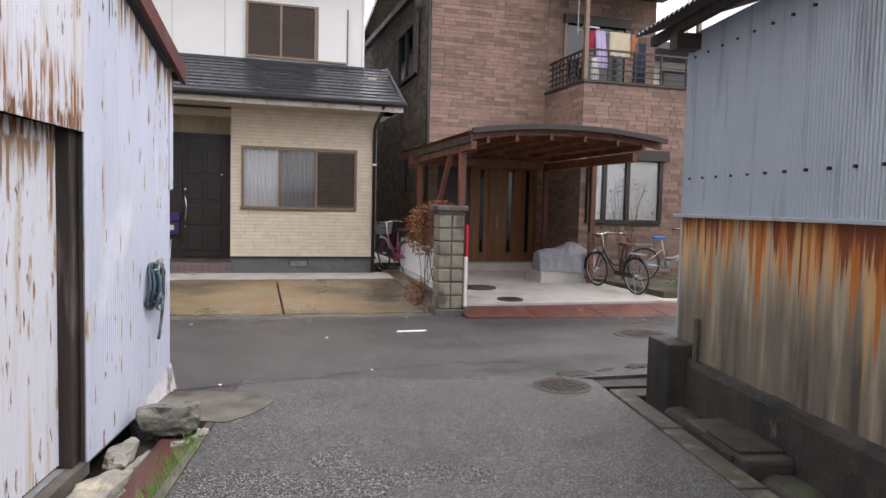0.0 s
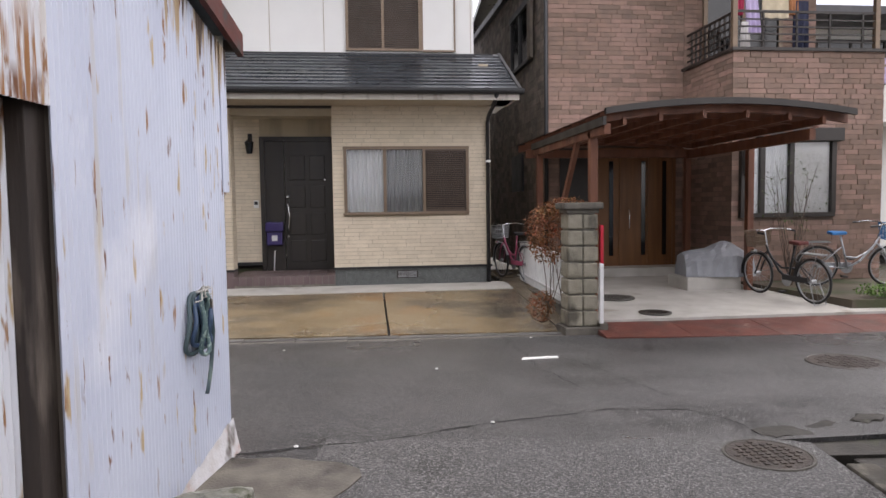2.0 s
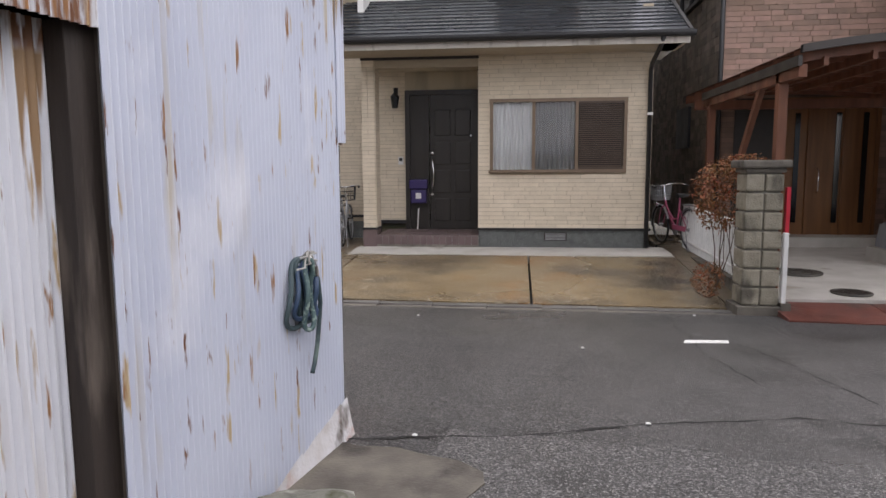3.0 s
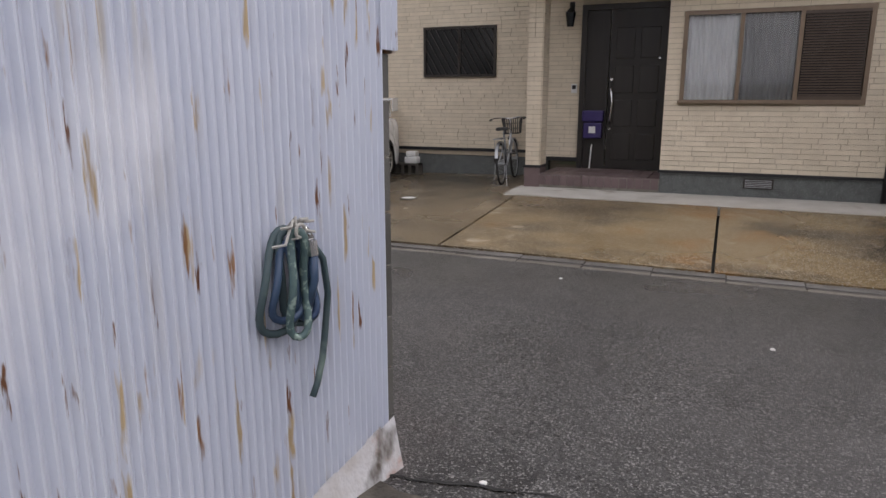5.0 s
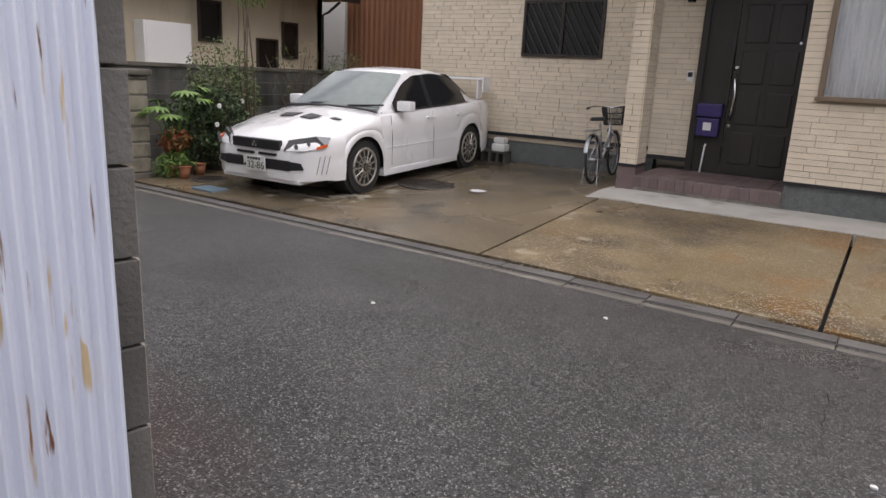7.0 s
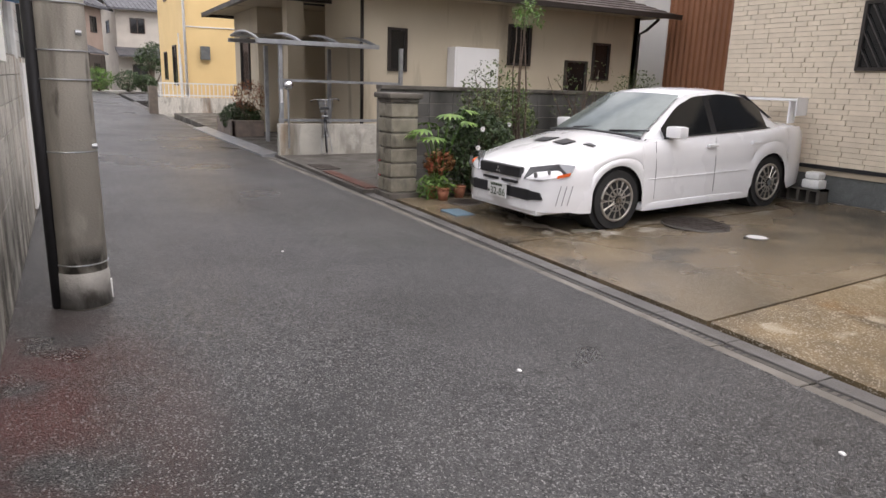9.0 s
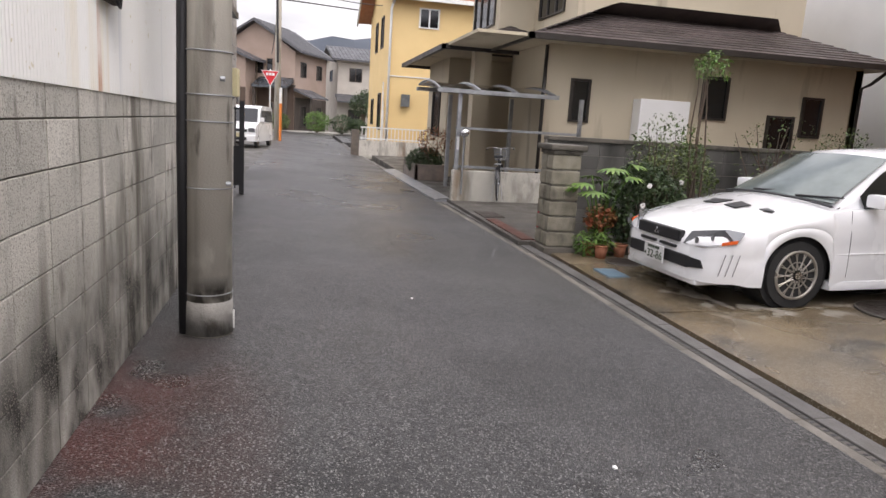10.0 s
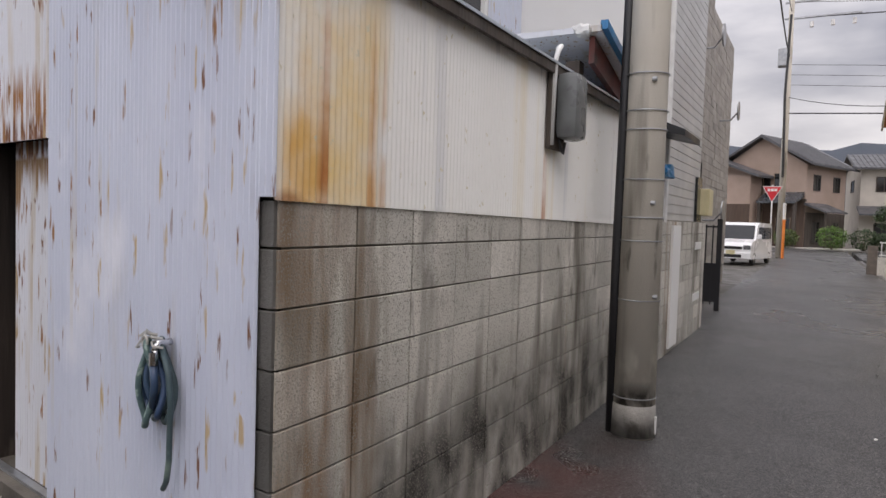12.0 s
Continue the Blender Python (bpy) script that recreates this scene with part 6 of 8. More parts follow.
# white fence between the lots
wf = thing("fence", "low white metal picket fence", "fence")
part("rail", tube([(2.95, 10.1, 0.72), (2.95, 13.2, 0.78)], 0.02, 8), M["white_paint"], wf)
part("rail", tube([(2.95, 10.1, 0.16), (2.95, 13.2, 0.24)], 0.02, 8), M["white_paint"], wf)
for k in range(29):
    yy = 10.12 + k * 0.11
    part("picket", box(2.938, 2.962, yy, yy + 0.02, 0.06 + 0.02 * k / 10, 0.74 + 0.02 * k / 10), M["white_paint"], wf)
solid("kerb_lot", box(2.85, 3.05, 9.7, 14.0, -0.3, 0.07), M["conc_edge"], "low concrete kerb between the lots", "kerb", "structure")
solid("garden_bed", prism([(6.72, 9.85), (12.0, 9.55), (12.0, 12.2), (6.5, 12.2)], -0.3, 0.10), M["soil"], "planted soil bed by the carport", "garden bed", "structure")

# ---- white saloon car ----


def wheel(parent, x, y, z, r=0.315, w=0.22, side=1, spokes=26):
    t = part("wheel", ring((0, 0, 0), r - 0.075, 0.075, "x", 40, 10), M["rubber"], parent, "", True)
    t.location = (x, y, z)
    part("tread", disc((0, 0, 0), r - 0.004, w * 0.75, 40, "x"), M["rubber"], t)
    rx = side * (w / 2 - 0.02)
    part("rim", ring((rx, 0, 0), r - 0.095, 0.014, "x", 40, 8), M["alloy"], t, "", True)
    part("dish", disc((rx - side * 0.05, 0, 0), r - 0.09, 0.02, 32, "x"), M["dark"], t)
    part("inner_ring", ring((rx, 0, 0), (r - 0.095) * 0.55, 0.006, "x", 30, 5), M["alloy"], t)
    for i in range(spokes):
        a = 2 * math.pi * (i // 2) / (spokes // 2)
        d = 0.30 if i % 2 else -0.30
        p0 = (rx + side * 0.012, 0.05 * math.cos(a), 0.05 * math.sin(a))
        p1 = (rx, (r - 0.095) * math.cos(a + d), (r - 0.095) * math.sin(a + d))
        part("spoke", tube([p0, p1], 0.0055, 5), M["alloy"], t)
    part("hub", disc((rx + side * 0.012, 0, 0), 0.036, 0.03, 18, "x"), M["chrome"], t)
    return t


def curve(pairs):
    """A smooth height along the car from pairs of (y, value)."""
    def f(y):
        if y <= pairs[0][0]:
            return pairs[0][1]
        for (a, va), (b, vb) in zip(pairs, pairs[1:]):
            if y <= b:
                t = (y - a) / (b - a)
                t = t * t * (3 - 2 * t) * 0.4 + t * 0.6
                return va + (vb - va) * t
        return pairs[-1][1]
    return f


def saloon(m):
    car = thing("car", "white four-door sports saloon parked nose to the street", "car", m)
    L = 4.45
    y1, y2, zc, R = 0.90, 3.52, 0.315, 0.36
    top = curve([(0, 0.60), (0.06, 0.68), (0.25, 0.77), (0.8, 0.88), (1.35, 0.965), (1.6, 0.98), (3.5, 1.0), (3.9, 1.03), (4.3, 1.03), (4.42, 0.96), (4.45, 0.9)])
    belt = curve([(0, 0.55), (0.08, 0.62), (0.4, 0.72), (0.9, 0.82), (1.4, 0.90), (2.6, 0.935), (3.6, 0.965), (4.3, 0.97), (4.45, 0.88)])
    half = curve([(0, 0.52), (0.06, 0.66), (0.2, 0.77), (0.5, 0.84), (0.9, 0.872), (1.5, 0.865), (2.6, 0.865), (3.5, 0.88), (4.1, 0.83), (4.38, 0.74), (4.45, 0.66)])

    def low(y):
        z = 0.20 if 0.3 < y < 4.1 else 0.22
        for c in (y1, y2):
            if abs(y - c) < R:
                z = max(z, zc + math.sqrt(R * R - (y - c) ** 2))
        return z

    ys = sorted(set([0, 0.02, 0.06, 0.12, 0.2, 0.3, 0.42] + [round(y1 + R * math.sin(a * math.pi / 18), 4) for a in range(-9, 10)] + spread(1.3, 3.1, 10) + [round(y2 + R * math.sin(a * math.pi / 18), 4) for a in range(-9, 10)] + [3.95, 4.05, 4.15, 4.25, 4.33, 4.4, 4.45]))
    rows = []
    for y in ys:
        zb, ze, zt, h = low(y), belt(y), top(y), half(y)
        ze = max(ze, zb + 0.06)
        zt = max(zt, ze + 0.01)
        sec = []
        for f, wf in ((0.0, 0.985), (0.18, 1.0), (0.42, 1.0), (0.5, 0.993), (0.56, 1.0), (0.8, 0.992), (0.93, 0.965), (1.0, 0.93)):
            flare = 0.018 if min(abs(y - y1), abs(y - y2)) < R + 0.1 and f < 0.5 else 0.0
            sec.append((h * wf + flare * (1 - f), zb + (ze - zb) * f))
        for f in (0.30, 0.62, 1.0):
            sec.append((h * 0.93 * (1 - f), ze + (zt - ze) * math.sin(f * math.pi / 2)))
        rows.append([(x, y, z) for x, z in sec] + [(-x, y, z) for x, z in sec[-2::-1]])
    bm = loft(rows)
    for end, rev in ((0, False), (-1, True)):
        bm.verts.ensure_lookup_table()
        n = len(rows[0])
        vs = bm.verts[:n] if end == 0 else bm.verts[len(bm.verts) - n:]
        bm.faces.new(vs if not rev else vs[::-1])
    bmesh.ops.recalc_face_normals(bm, faces=bm.faces)
    body = part("body", bm, M["carwhite"], car, "", True)
    # underbody and wheel wells
    part("underbody", box(-0.74, 0.74, 0.35, 4.2, 0.17, 0.5), M["dark"], car)
    part("front_spoiler", box(-0.60, 0.60, 0.02, 0.35, 0.17, 0.235, 0.03), M["carwhite"], car, "", True)
    for s in (1, -1):
        part("sill_skirt", box(s * 0.80 - 0.06, s * 0.80 + 0.07, 1.28, 3.14, 0.15, 0.24, 0.02), M["carwhite"], car, "", True)
    # cabin
    gb = [(1.38, 0.93, 0.72), (2.02, 1.33, 0.585), (2.25, 1.405, 0.565), (2.7, 1.43, 0.56), (3.1, 1.40, 0.555), (3.32, 1.34, 0.56), (3.86, 1.02, 0.64)]
    rows = []
    for y, zt, wt in gb:
        zb = belt(y) - 0.01
        wb = 0.80 if 1.5 < y < 3.8 else 0.74
        zt = max(zt, zb + 0.02)
        sec = [(wb, zb), (wt + (wb - wt) * 0.45, zb + (zt - zb) * 0.55), (wt + 0.02, zt - 0.035), (wt - 0.06, zt), (wt * 0.5, zt + 0.02), (0, zt + 0.026)]
        rows.append([(x, y, z) for x, z in sec] + [(-x, y, z) for x, z in sec[-2::-1]])
    bm = loft(rows)
    bmesh.ops.recalc_face_normals(bm, faces=bm.faces)
    part("cabin", bm, M["carwhite"], car, "", True)

    def patch(name, c00, c10, c01, c11, mt, bow=(0, 0, 0.0), n=8, label=""):
        rws = []
        for j in range(n + 1):
            v = j / n
            r = []
            for i in range(n + 1):
                u = i / n
                p = (Vector(c00) * (1 - u) + Vector(c10) * u) * (1 - v) + (Vector(c01) * (1 - u) + Vector(c11) * u) * v
                r.append(p + Vector(bow) * (4 * u * (1 - u)) * (0.6 + 0.4 * 4 * v * (1 - v)))
            rws.append(r)
        b = loft(rws)
        return part(name, b, M[mt], car, label, True)

    patch("windscreen", (-0.70, 1.355, 0.955), (0.70, 1.355, 0.955), (-0.555, 2.09, 1.375), (0.555, 2.09, 1.375), "windscreen", (0, -0.05, 0.03), label="windscreen with the sky's reflection painted in as pale grey")
    patch("rear_window", (-0.52, 3.33, 1.37), (0.52, 3.33, 1.37), (-0.60, 3.84, 1.07), (0.60, 3.84, 1.07), "carglass", (0, 0.03, 0.03))
    for s in (1, -1):
        e = 0.012 * s
        def side(y, f, s=s, e=e):
            zb = belt(y) + 0.02
            k = curve([(a, b) for a, b, c in gb])(y) - 0.045
            w = curve([(a, c) for a, b, c in gb])(y)
            z = zb + (k - zb) * f
            full = (z - belt(y)) / max(0.05, curve([(a, b) for a, b, c in gb])(y) - belt(y))
            wx = 0.80 + (w + 0.02 - 0.80) * full
            return (s * wx + e, y, z)
        part("door_pillar", loft([[side(2.40 + 0.02 * i, f) for i in range(6)] for f in (0, 0.25, 0.5, 0.75, 1.0)]), M["black"], car, "", True).location = (s * 0.003, 0, 0)
        for ya, yb in ((1.62, 2.42), (2.46, 3.46)):
            b = loft([[side(ya + (yb - ya) * i / 10, f) for i in range(11)] for f in (0, 0.25, 0.5, 0.75, 1.0)])
            part("side_window", b, M["carglass"], car, "dark tinted side window", True)
        part("window_trim", tube([side(ya, 0.0) for ya in spread(1.62, 3.5, 10)], 0.009, 6), M["black"], car)
        part("wing_mirror", box(s * 0.90 - 0.10, s * 0.90 + 0.11, 1.62, 1.76, 0.93, 1.06, 0.035), M["carwhite"], car, "", True)
        for ya in (2.28, 3.08):
            part("door_handle", box(s * 0.865 - 0.02, s * 0.865 + 0.03, ya, ya + 0.17, 0.80, 0.835, 0.01), M["carwhite"], car)
        for ya in (1.45, 2.45, 3.2):
            part("door_seam", tube([(s * (half(ya) * 0.997 + 0.004), ya, 0.28), (s * (half(ya) * 1.0 + 0.004), ya, 0.62), (s * (half(ya) * 0.965 + 0.004), ya, 0.90)], 0.0022, 4), M["black"], car)
        part("side_moulding", tube([(s * (half(y) * 1.0 + 0.004), y, 0.50) for y in spread(1.3, 3.12, 10)], 0.006, 6), M["carwhite"], car)
        hl = [(s * 0.40, -0.005, 0.545), (s * 0.64, 0.045, 0.55), (s * 0.795, 0.27, 0.60), (s * 0.80, 0.34, 0.70), (s * 0.70, 0.20, 0.715), (s * 0.44, 0.05, 0.665)]
        part("headlight", extrude_poly([(x + s * 0.012, y - 0.012, z) for x, y, z in hl], (-s * 0.02, 0.03, 0)), M["lamp_lens"], car, "clear headlight")
        for hx, hy, hz, hr in ((0.58, 0.022, 0.605, 0.032), (0.69, 0.105, 0.64, 0.028)):
            part("reflector", disc((s * (hx + 0.012), hy - 0.018, hz), hr, 0.012, 18, "y", None, 0.012), M["steel"], car, "grey headlight reflector")
        part("indicator", extrude_poly([(s * 0.745, 0.15, 0.575), (s * 0.80, 0.275, 0.602), (s * 0.803, 0.28, 0.635), (s * 0.75, 0.155, 0.605)], (s * 0.016, -0.016, 0)), M["amber"], car, "amber turn signal")
        for k in range(3):
            part("vent_slit", extrude_poly([(s * (0.76 + 0.02 * k), 0.13 + 0.06 * k, 0.30), (s * (0.762 + 0.02 * k), 0.138 + 0.06 * k, 0.30), (s * (0.785 + 0.02 * k), 0.18 + 0.06 * k, 0.50), (s * (0.783 + 0.02 * k), 0.172 + 0.06 * k, 0.50)], (s * 0.006, -0.004, 0)), M["slit"], car)
        for yw in (y1, y2):
            wheel(car, s * 0.765, yw, zc - 0.005, 0.315, 0.22, s)
            part("wheel_arch", disc((s * 0.66, yw, zc + 0.02), R + 0.02, 0.30, 36, "x"), M["dark"], car)
        part("tail_light", box(s * 0.52 - 0.14, s * 0.52 + 0.10, 4.38, 4.452, 0.72, 0.90, 0.02), M["red"], car)
        part("wing_upright", box(s * 0.60 - 0.010, s * 0.60 + 0.010, 4.18, 4.32, 1.0, 1.31), M["carwhite"], car)
        part("wing_endplate", box(s * 0.70 - 0.010, s * 0.70 + 0.010, 4.17, 4.42, 1.10, 1.33, 0.008), M["carwhite"], car)
    part("rear_wing", box(-0.70, 0.70, 4.16, 4.40, 1.285, 1.32, 0.012), M["carwhite"], car, "", True)
    part("grille", box(-0.36, 0.36, -0.028, 0.04, 0.545, 0.655, 0.015), M["black"], car)
    for xx, zz in ((0, 0.617), (-0.022, 0.583), (0.022, 0.583)):
        part("badge", disc((xx, -0.036, zz), 0.018, 0.008, 4, "y"), M["chrome"], car)
    part("lower_intake", box(-0.50, 0.50, -0.016, 0.05, 0.325, 0.44, 0.012), M["black"], car)
    for s in (1, -1):
        part("side_intake", extrude_poly([(s * 0.49, -0.004, 0.335), (s * 0.655, 0.052, 0.35), (s * 0.62, 0.042, 0.42), (s * 0.49, -0.004, 0.435)], (0, -0.014, 0)), M["black"], car)
        part("slot", box(s * 0.17 - 0.13, s * 0.17 + 0.13, -0.022, 0.03, 0.478, 0.505), M["black"], car)
        q = [(s * 0.06, 0.66, 0.0), (s * 0.06, 0.86, 0.0), (s * 0.28, 0.80, 0.0), (s * 0.25, 0.64, 0.0)]
        part("bonnet_vent", extrude_poly([(x, y, top(y) + 0.004 - 0.035 * (x / 0.8) ** 2) for x, y, z in q], (0, 0, 0.006)), M["black"], car)
    part("bonnet_slot", extrude_poly([(0.42, 0.78, top(0.78) - 0.018), (0.44, 0.86, top(0.86) - 0.018), (0.56, 0.84, top(0.84) - 0.03), (0.55, 0.80, top(0.80) - 0.03)], (0, 0, 0.008)), M["black"], car)
    part("bonnet_seam", tube([(-0.74, 1.30, 0.93), (-0.4, 1.26, 0.965), (0, 1.25, 0.975), (0.4, 1.26, 0.965), (0.74, 1.30, 0.93)], 0.014, 6), M["black"], car)
    for xx in (-0.35, 0.25):
        part("wiper", tube([(xx, 1.33, 0.985), (xx + 0.5, 1.42, 1.01)], 0.010, 6), M["black"], car)
    pl = part("number_plate", box(-0.165, 0.165, -0.055, -0.04, 0.295, 0.46, 0.004), M["white_paint"], car, "white registration plate with green digits")
    writing("32-86", 0.115, pose(0.025, -0.058, 0.355, 90, 0, 0), M["leaf_dark"], pl, 0.001)
    for k in range(5):
        part("small_character", box(-0.10 + k * 0.042, -0.07 + k * 0.042, -0.058, -0.054, 0.418, 0.445), M["leaf_dark"], pl)
    part("small_character", box(-0.15, -0.125, -0.058, -0.054, 0.34, 0.37), M["leaf_dark"], pl)
    part("exhaust", tube([(0.4, 4.2, 0.22), (0.4, 4.5, 0.22)], 0.045, 14), M["steel"], car)
    return car


saloon(pose(-5.36, 10.02, -0.066, 1.55, 0, 3.6))


# ---- bicycles ----


def bicycle(m, frame_mt, basket_mt, saddle_mt, label, basket=True, child=False):
    b = thing("bicycle", label, "bicycle", m, "parked bicycles")
    R = 0.325
    for y in (0.0, 1.08):
        w = part("wheel", ring((0, y, R), R - 0.02, 0.017, "x", 40, 7), M["rubber"], b, "", True)
        part("rim", ring((0, y, R), R - 0.042, 0.010, "x", 36, 6), M["steel"], w)
        part("hub", disc((0, y, R), 0.025, 0.09, 12, "x"), M["steel"], w)
        sp = bmesh.new()
        for i in range(20):
            a = 2 * math.pi * i / 20
            tube([(0.02 if i % 2 else -0.02, y, R), (0, y + (R - 0.045) * math.cos(a), R + (R - 0.045) * math.sin(a))], 0.0018, 3, sp)
        part("spoke_set", sp, M["steel"], w)
        part("mudguard", loft([[(x, y + (R + 0.02) * math.cos(a), R + (R + 0.02) * math.sin(a) - abs(x) * 0.3) for x in (-0.025, 0, 0.025)] for a in [radians(q) for q in range(20, 200, 12)]]), M[frame_mt if frame_mt == "black" else "steel"], w)
    fr = bmesh.new()
    bb = (0, 0.62, 0.29)
    tube([(0, 0.19, 0.78), (0, 0.24, 0.66), (0, 0.45, 0.40), bb], 0.018, 8, fr)
    tube([(0, 0.26, 0.60), (0, 0.5, 0.45), (0, 0.68, 0.47)], 0.014, 8, fr)
    tube([bb, (0, 0.76, 0.80)], 0.016, 8, fr)
    for x in (-0.045, 0.045):
        tube([bb, (x, 1.08, R)], 0.009, 6, fr)
        tube([(0, 0.73, 0.62), (x, 1.08, R)], 0.008, 6, fr)
        tube([(0, 0.22, 0.68), (x, 0.14, 0.60), (x, 0.0, R)], 0.011, 6, fr)
    part("frame", fr, M[frame_mt], b, "", True)
    part("stem", tube([(0, 0.22, 0.70), (0, 0.17, 0.98)], 0.012, 8), M["chrome"], b)
    part("handlebar", tube([(-0.27, 0.42, 0.98), (-0.25, 0.28, 1.0), (-0.12, 0.14, 1.0), (0, 0.15, 0.98), (0.12, 0.14, 1.0), (0.25, 0.28, 1.0), (0.27, 0.42, 0.98)], 0.011, 8), M["chrome"], b, "", True)
    for x in (-0.272, 0.272):
        part("grip", tube([(x, 0.34, 0.985), (x, 0.46, 0.975)], 0.016, 8), M["black"], b)
    sd = box(-0.09, 0.09, 0.68, 0.93, 0.82, 0.87, 0.02)
    for v in sd.verts:
        if v.co.y < 0.76:
            v.co.x *= 0.45
    part("saddle", sd, M[saddle_mt], b, "", True)
    part("crank", disc((0.03, 0.62, 0.29), 0.09, 0.012, 24, "x"), M["steel"], b)
    part("pedal", box(0.06, 0.15, 0.57, 0.65, 0.12, 0.14), M["black"], b)
    part("pedal", box(-0.15, -0.06, 0.60, 0.68, 0.44, 0.46), M["black"], b)
    part("chain_guard", box(0.035, 0.05, 0.55, 1.02, 0.29, 0.37, 0.005), M[frame_mt], b)
    part("carrier", box(-0.06, 0.06, 0.92, 1.28, 0.70, 0.715), M["steel"], b)
    for x in (-0.06, 0.06):
        part("carrier_stay", tube([(x, 1.2, 0.70), (x, 1.08, R)], 0.005, 5), M["steel"], b)
    part("lamp", disc((0.06, 0.0, 0.66), 0.035, 0.06, 12, "y"), M["chrome"], b)
    part("stand", tube([(0.08, 1.1, R), (0.10, 1.2, 0.01), (-0.10, 1.2, 0.01), (-0.08, 1.1, R)], 0.007, 6), M["steel"], b)
    if basket:
        wires = bmesh.new()
        for k in range(9):
            f = k / 8
            for s in (1, -1):
                tube([(-0.15 + 0.3 * f, 0.02 - s * 0.12, 0.98), (-0.12 + 0.24 * f, 0.02 - s * 0.09, 0.74)], 0.006, 4, wires)
                tube([(s * 0.15, -0.10 + 0.24 * f, 0.98), (s * 0.12, -0.07 + 0.18 * f, 0.74)], 0.006, 4, wires)
        for z, w in ((0.98, 0.15), (0.90, 0.14), (0.82, 0.13), (0.74, 0.12)):
            tube([(-w, 0.02 - w * 0.8, z), (w, 0.02 - w * 0.8, z), (w, 0.02 + w * 0.8, z), (-w, 0.02 + w * 0.8, z)], 0.006, 4, wires, True)
        part("basket", wires, M[basket_mt], b)
    return b


bicycle(pose(6.25, 11.28, 0.03, -1.7, 4, 189), "black", "bronze", "saddle", "black city bicycle with a brown wire basket by the carport")
bicycle(pose(8.32, 11.15, 0.10, 0, -6, 78), "bikesilver", "bikeblue", "bikeblue", "silver bicycle with a bright blue basket by the shrub")
bicycle(pose(2.75, 13.9, 0.10, 0, 3, 192), "bikepink", "steel", "black", "pinkish-red bicycle beside the white fence")
bicycle(pose(-2.72, 14.35, 0.07, 0, 4, 186), "bikesilver", "black", "black", "silver bicycle with a black basket beside the porch")
bicycle(pose(-12.9, 10.6, 0.02, 0, 3, 250), "black", "steel", "black", "dark bicycle with a steel basket under the carport roof")

# grey-covered scooter on the carport floor
rng = random.Random(4)
rows = []
for i in range(15):
    y = -0.56 + 1.12 * i / 14
    h = 0.30 + 0.26 * math.exp(-((y + 0.15) / 0.32) ** 2) + 0.10 * math.exp(-((y - 0.4) / 0.25) ** 2)
    w = 0.34 - 0.10 * abs(y / 0.56) ** 2
    rows.append([(w * math.cos(a) * (1.15 if a in (0, math.pi) else 1) + 0.03 * noise.noise(Vector((i * 0.8, a * 3, 0))), y, max(0.0, h * math.sin(a) ** 0.6 + 0.03 * noise.noise(Vector((i, a * 2, 4))))) for a in [math.pi * k / 14 for k in range(15)]])
bm = loft(rows)
bm.verts.ensure_lookup_table()
bm.faces.new(bm.verts[:15])
bm.faces.new(bm.verts[-15:])
solid("covered_scooter", bm, M["cover"], "scooter under a creased grey vinyl cover", "scooter", "", pose(5.92, 12.0, 0.25, 0, 0, 84))
# added pedestal, coloured like the floor, in place of the floor's rise
solid("kerb_step", box(5.3, 6.2, 11.68, 12.4, -0.1, 0.25, 0.02), M["pale_conc"], "pale pedestal added under the scooter in place of the rising floor", "step", "structure")

# breeze blocks and white tub by the wing
cb = thing("breeze_block", "hollow grey breeze block lying by the wall", "breeze block", pose(-4.75, 14.35, dz(-4.75, 14.35)))
for x in (-0.3, -0.17, -0.03, 0.11, 0.25):
    part("web", box(x, x + 0.04, -0.09, 0.09, 0, 0.19), M["kerb"], cb)
part("shell", box(-0.3, 0.29, -0.095, -0.075, 0, 0.02), M["kerb"], cb)
part("shell", box(-0.3, 0.29, -0.095, 0.095, 0.165, 0.19), M["kerb"], cb)
part("backshell", box(-0.3, 0.29, 0.07, 0.095, 0.0, 0.19), M["kerb"], cb)
tub = thing("water_heater_cap", "small white plastic hose box by the wall", "hose box", pose(-4.62, 14.36, dz(-4.7, 14.35) + 0.19))
part("case", box(-0.12, 0.12, -0.09, 0.09, 0, 0.12, 0.03), M["white_paint"], tub, "", True)
part("lid", box(-0.10, 0.10, -0.08, 0.08, 0.12, 0.22, 0.04), M["white_paint"], tub, "", True)

# ---- garden hose on the tin wall ----
hs = thing("garden_hose", "coiled blue-green garden hose tied to the tin wall", "garden hose", A @ pose(RW + 0.012, 4.80, -0.028))


def loop(w, z0, z1, off, lean=0.0, n=26):
    zc, h = (z0 + z1) / 2, (z1 - z0) / 2
    return [(off + 0.012 * math.sin(3 * a), w * math.sin(a) * (0.75 - 0.25 * math.cos(a)) + lean * (1 - math.cos(a)) / 2, zc + h * math.cos(a)) for a in [2 * math.pi * i / n for i in range(n)]]


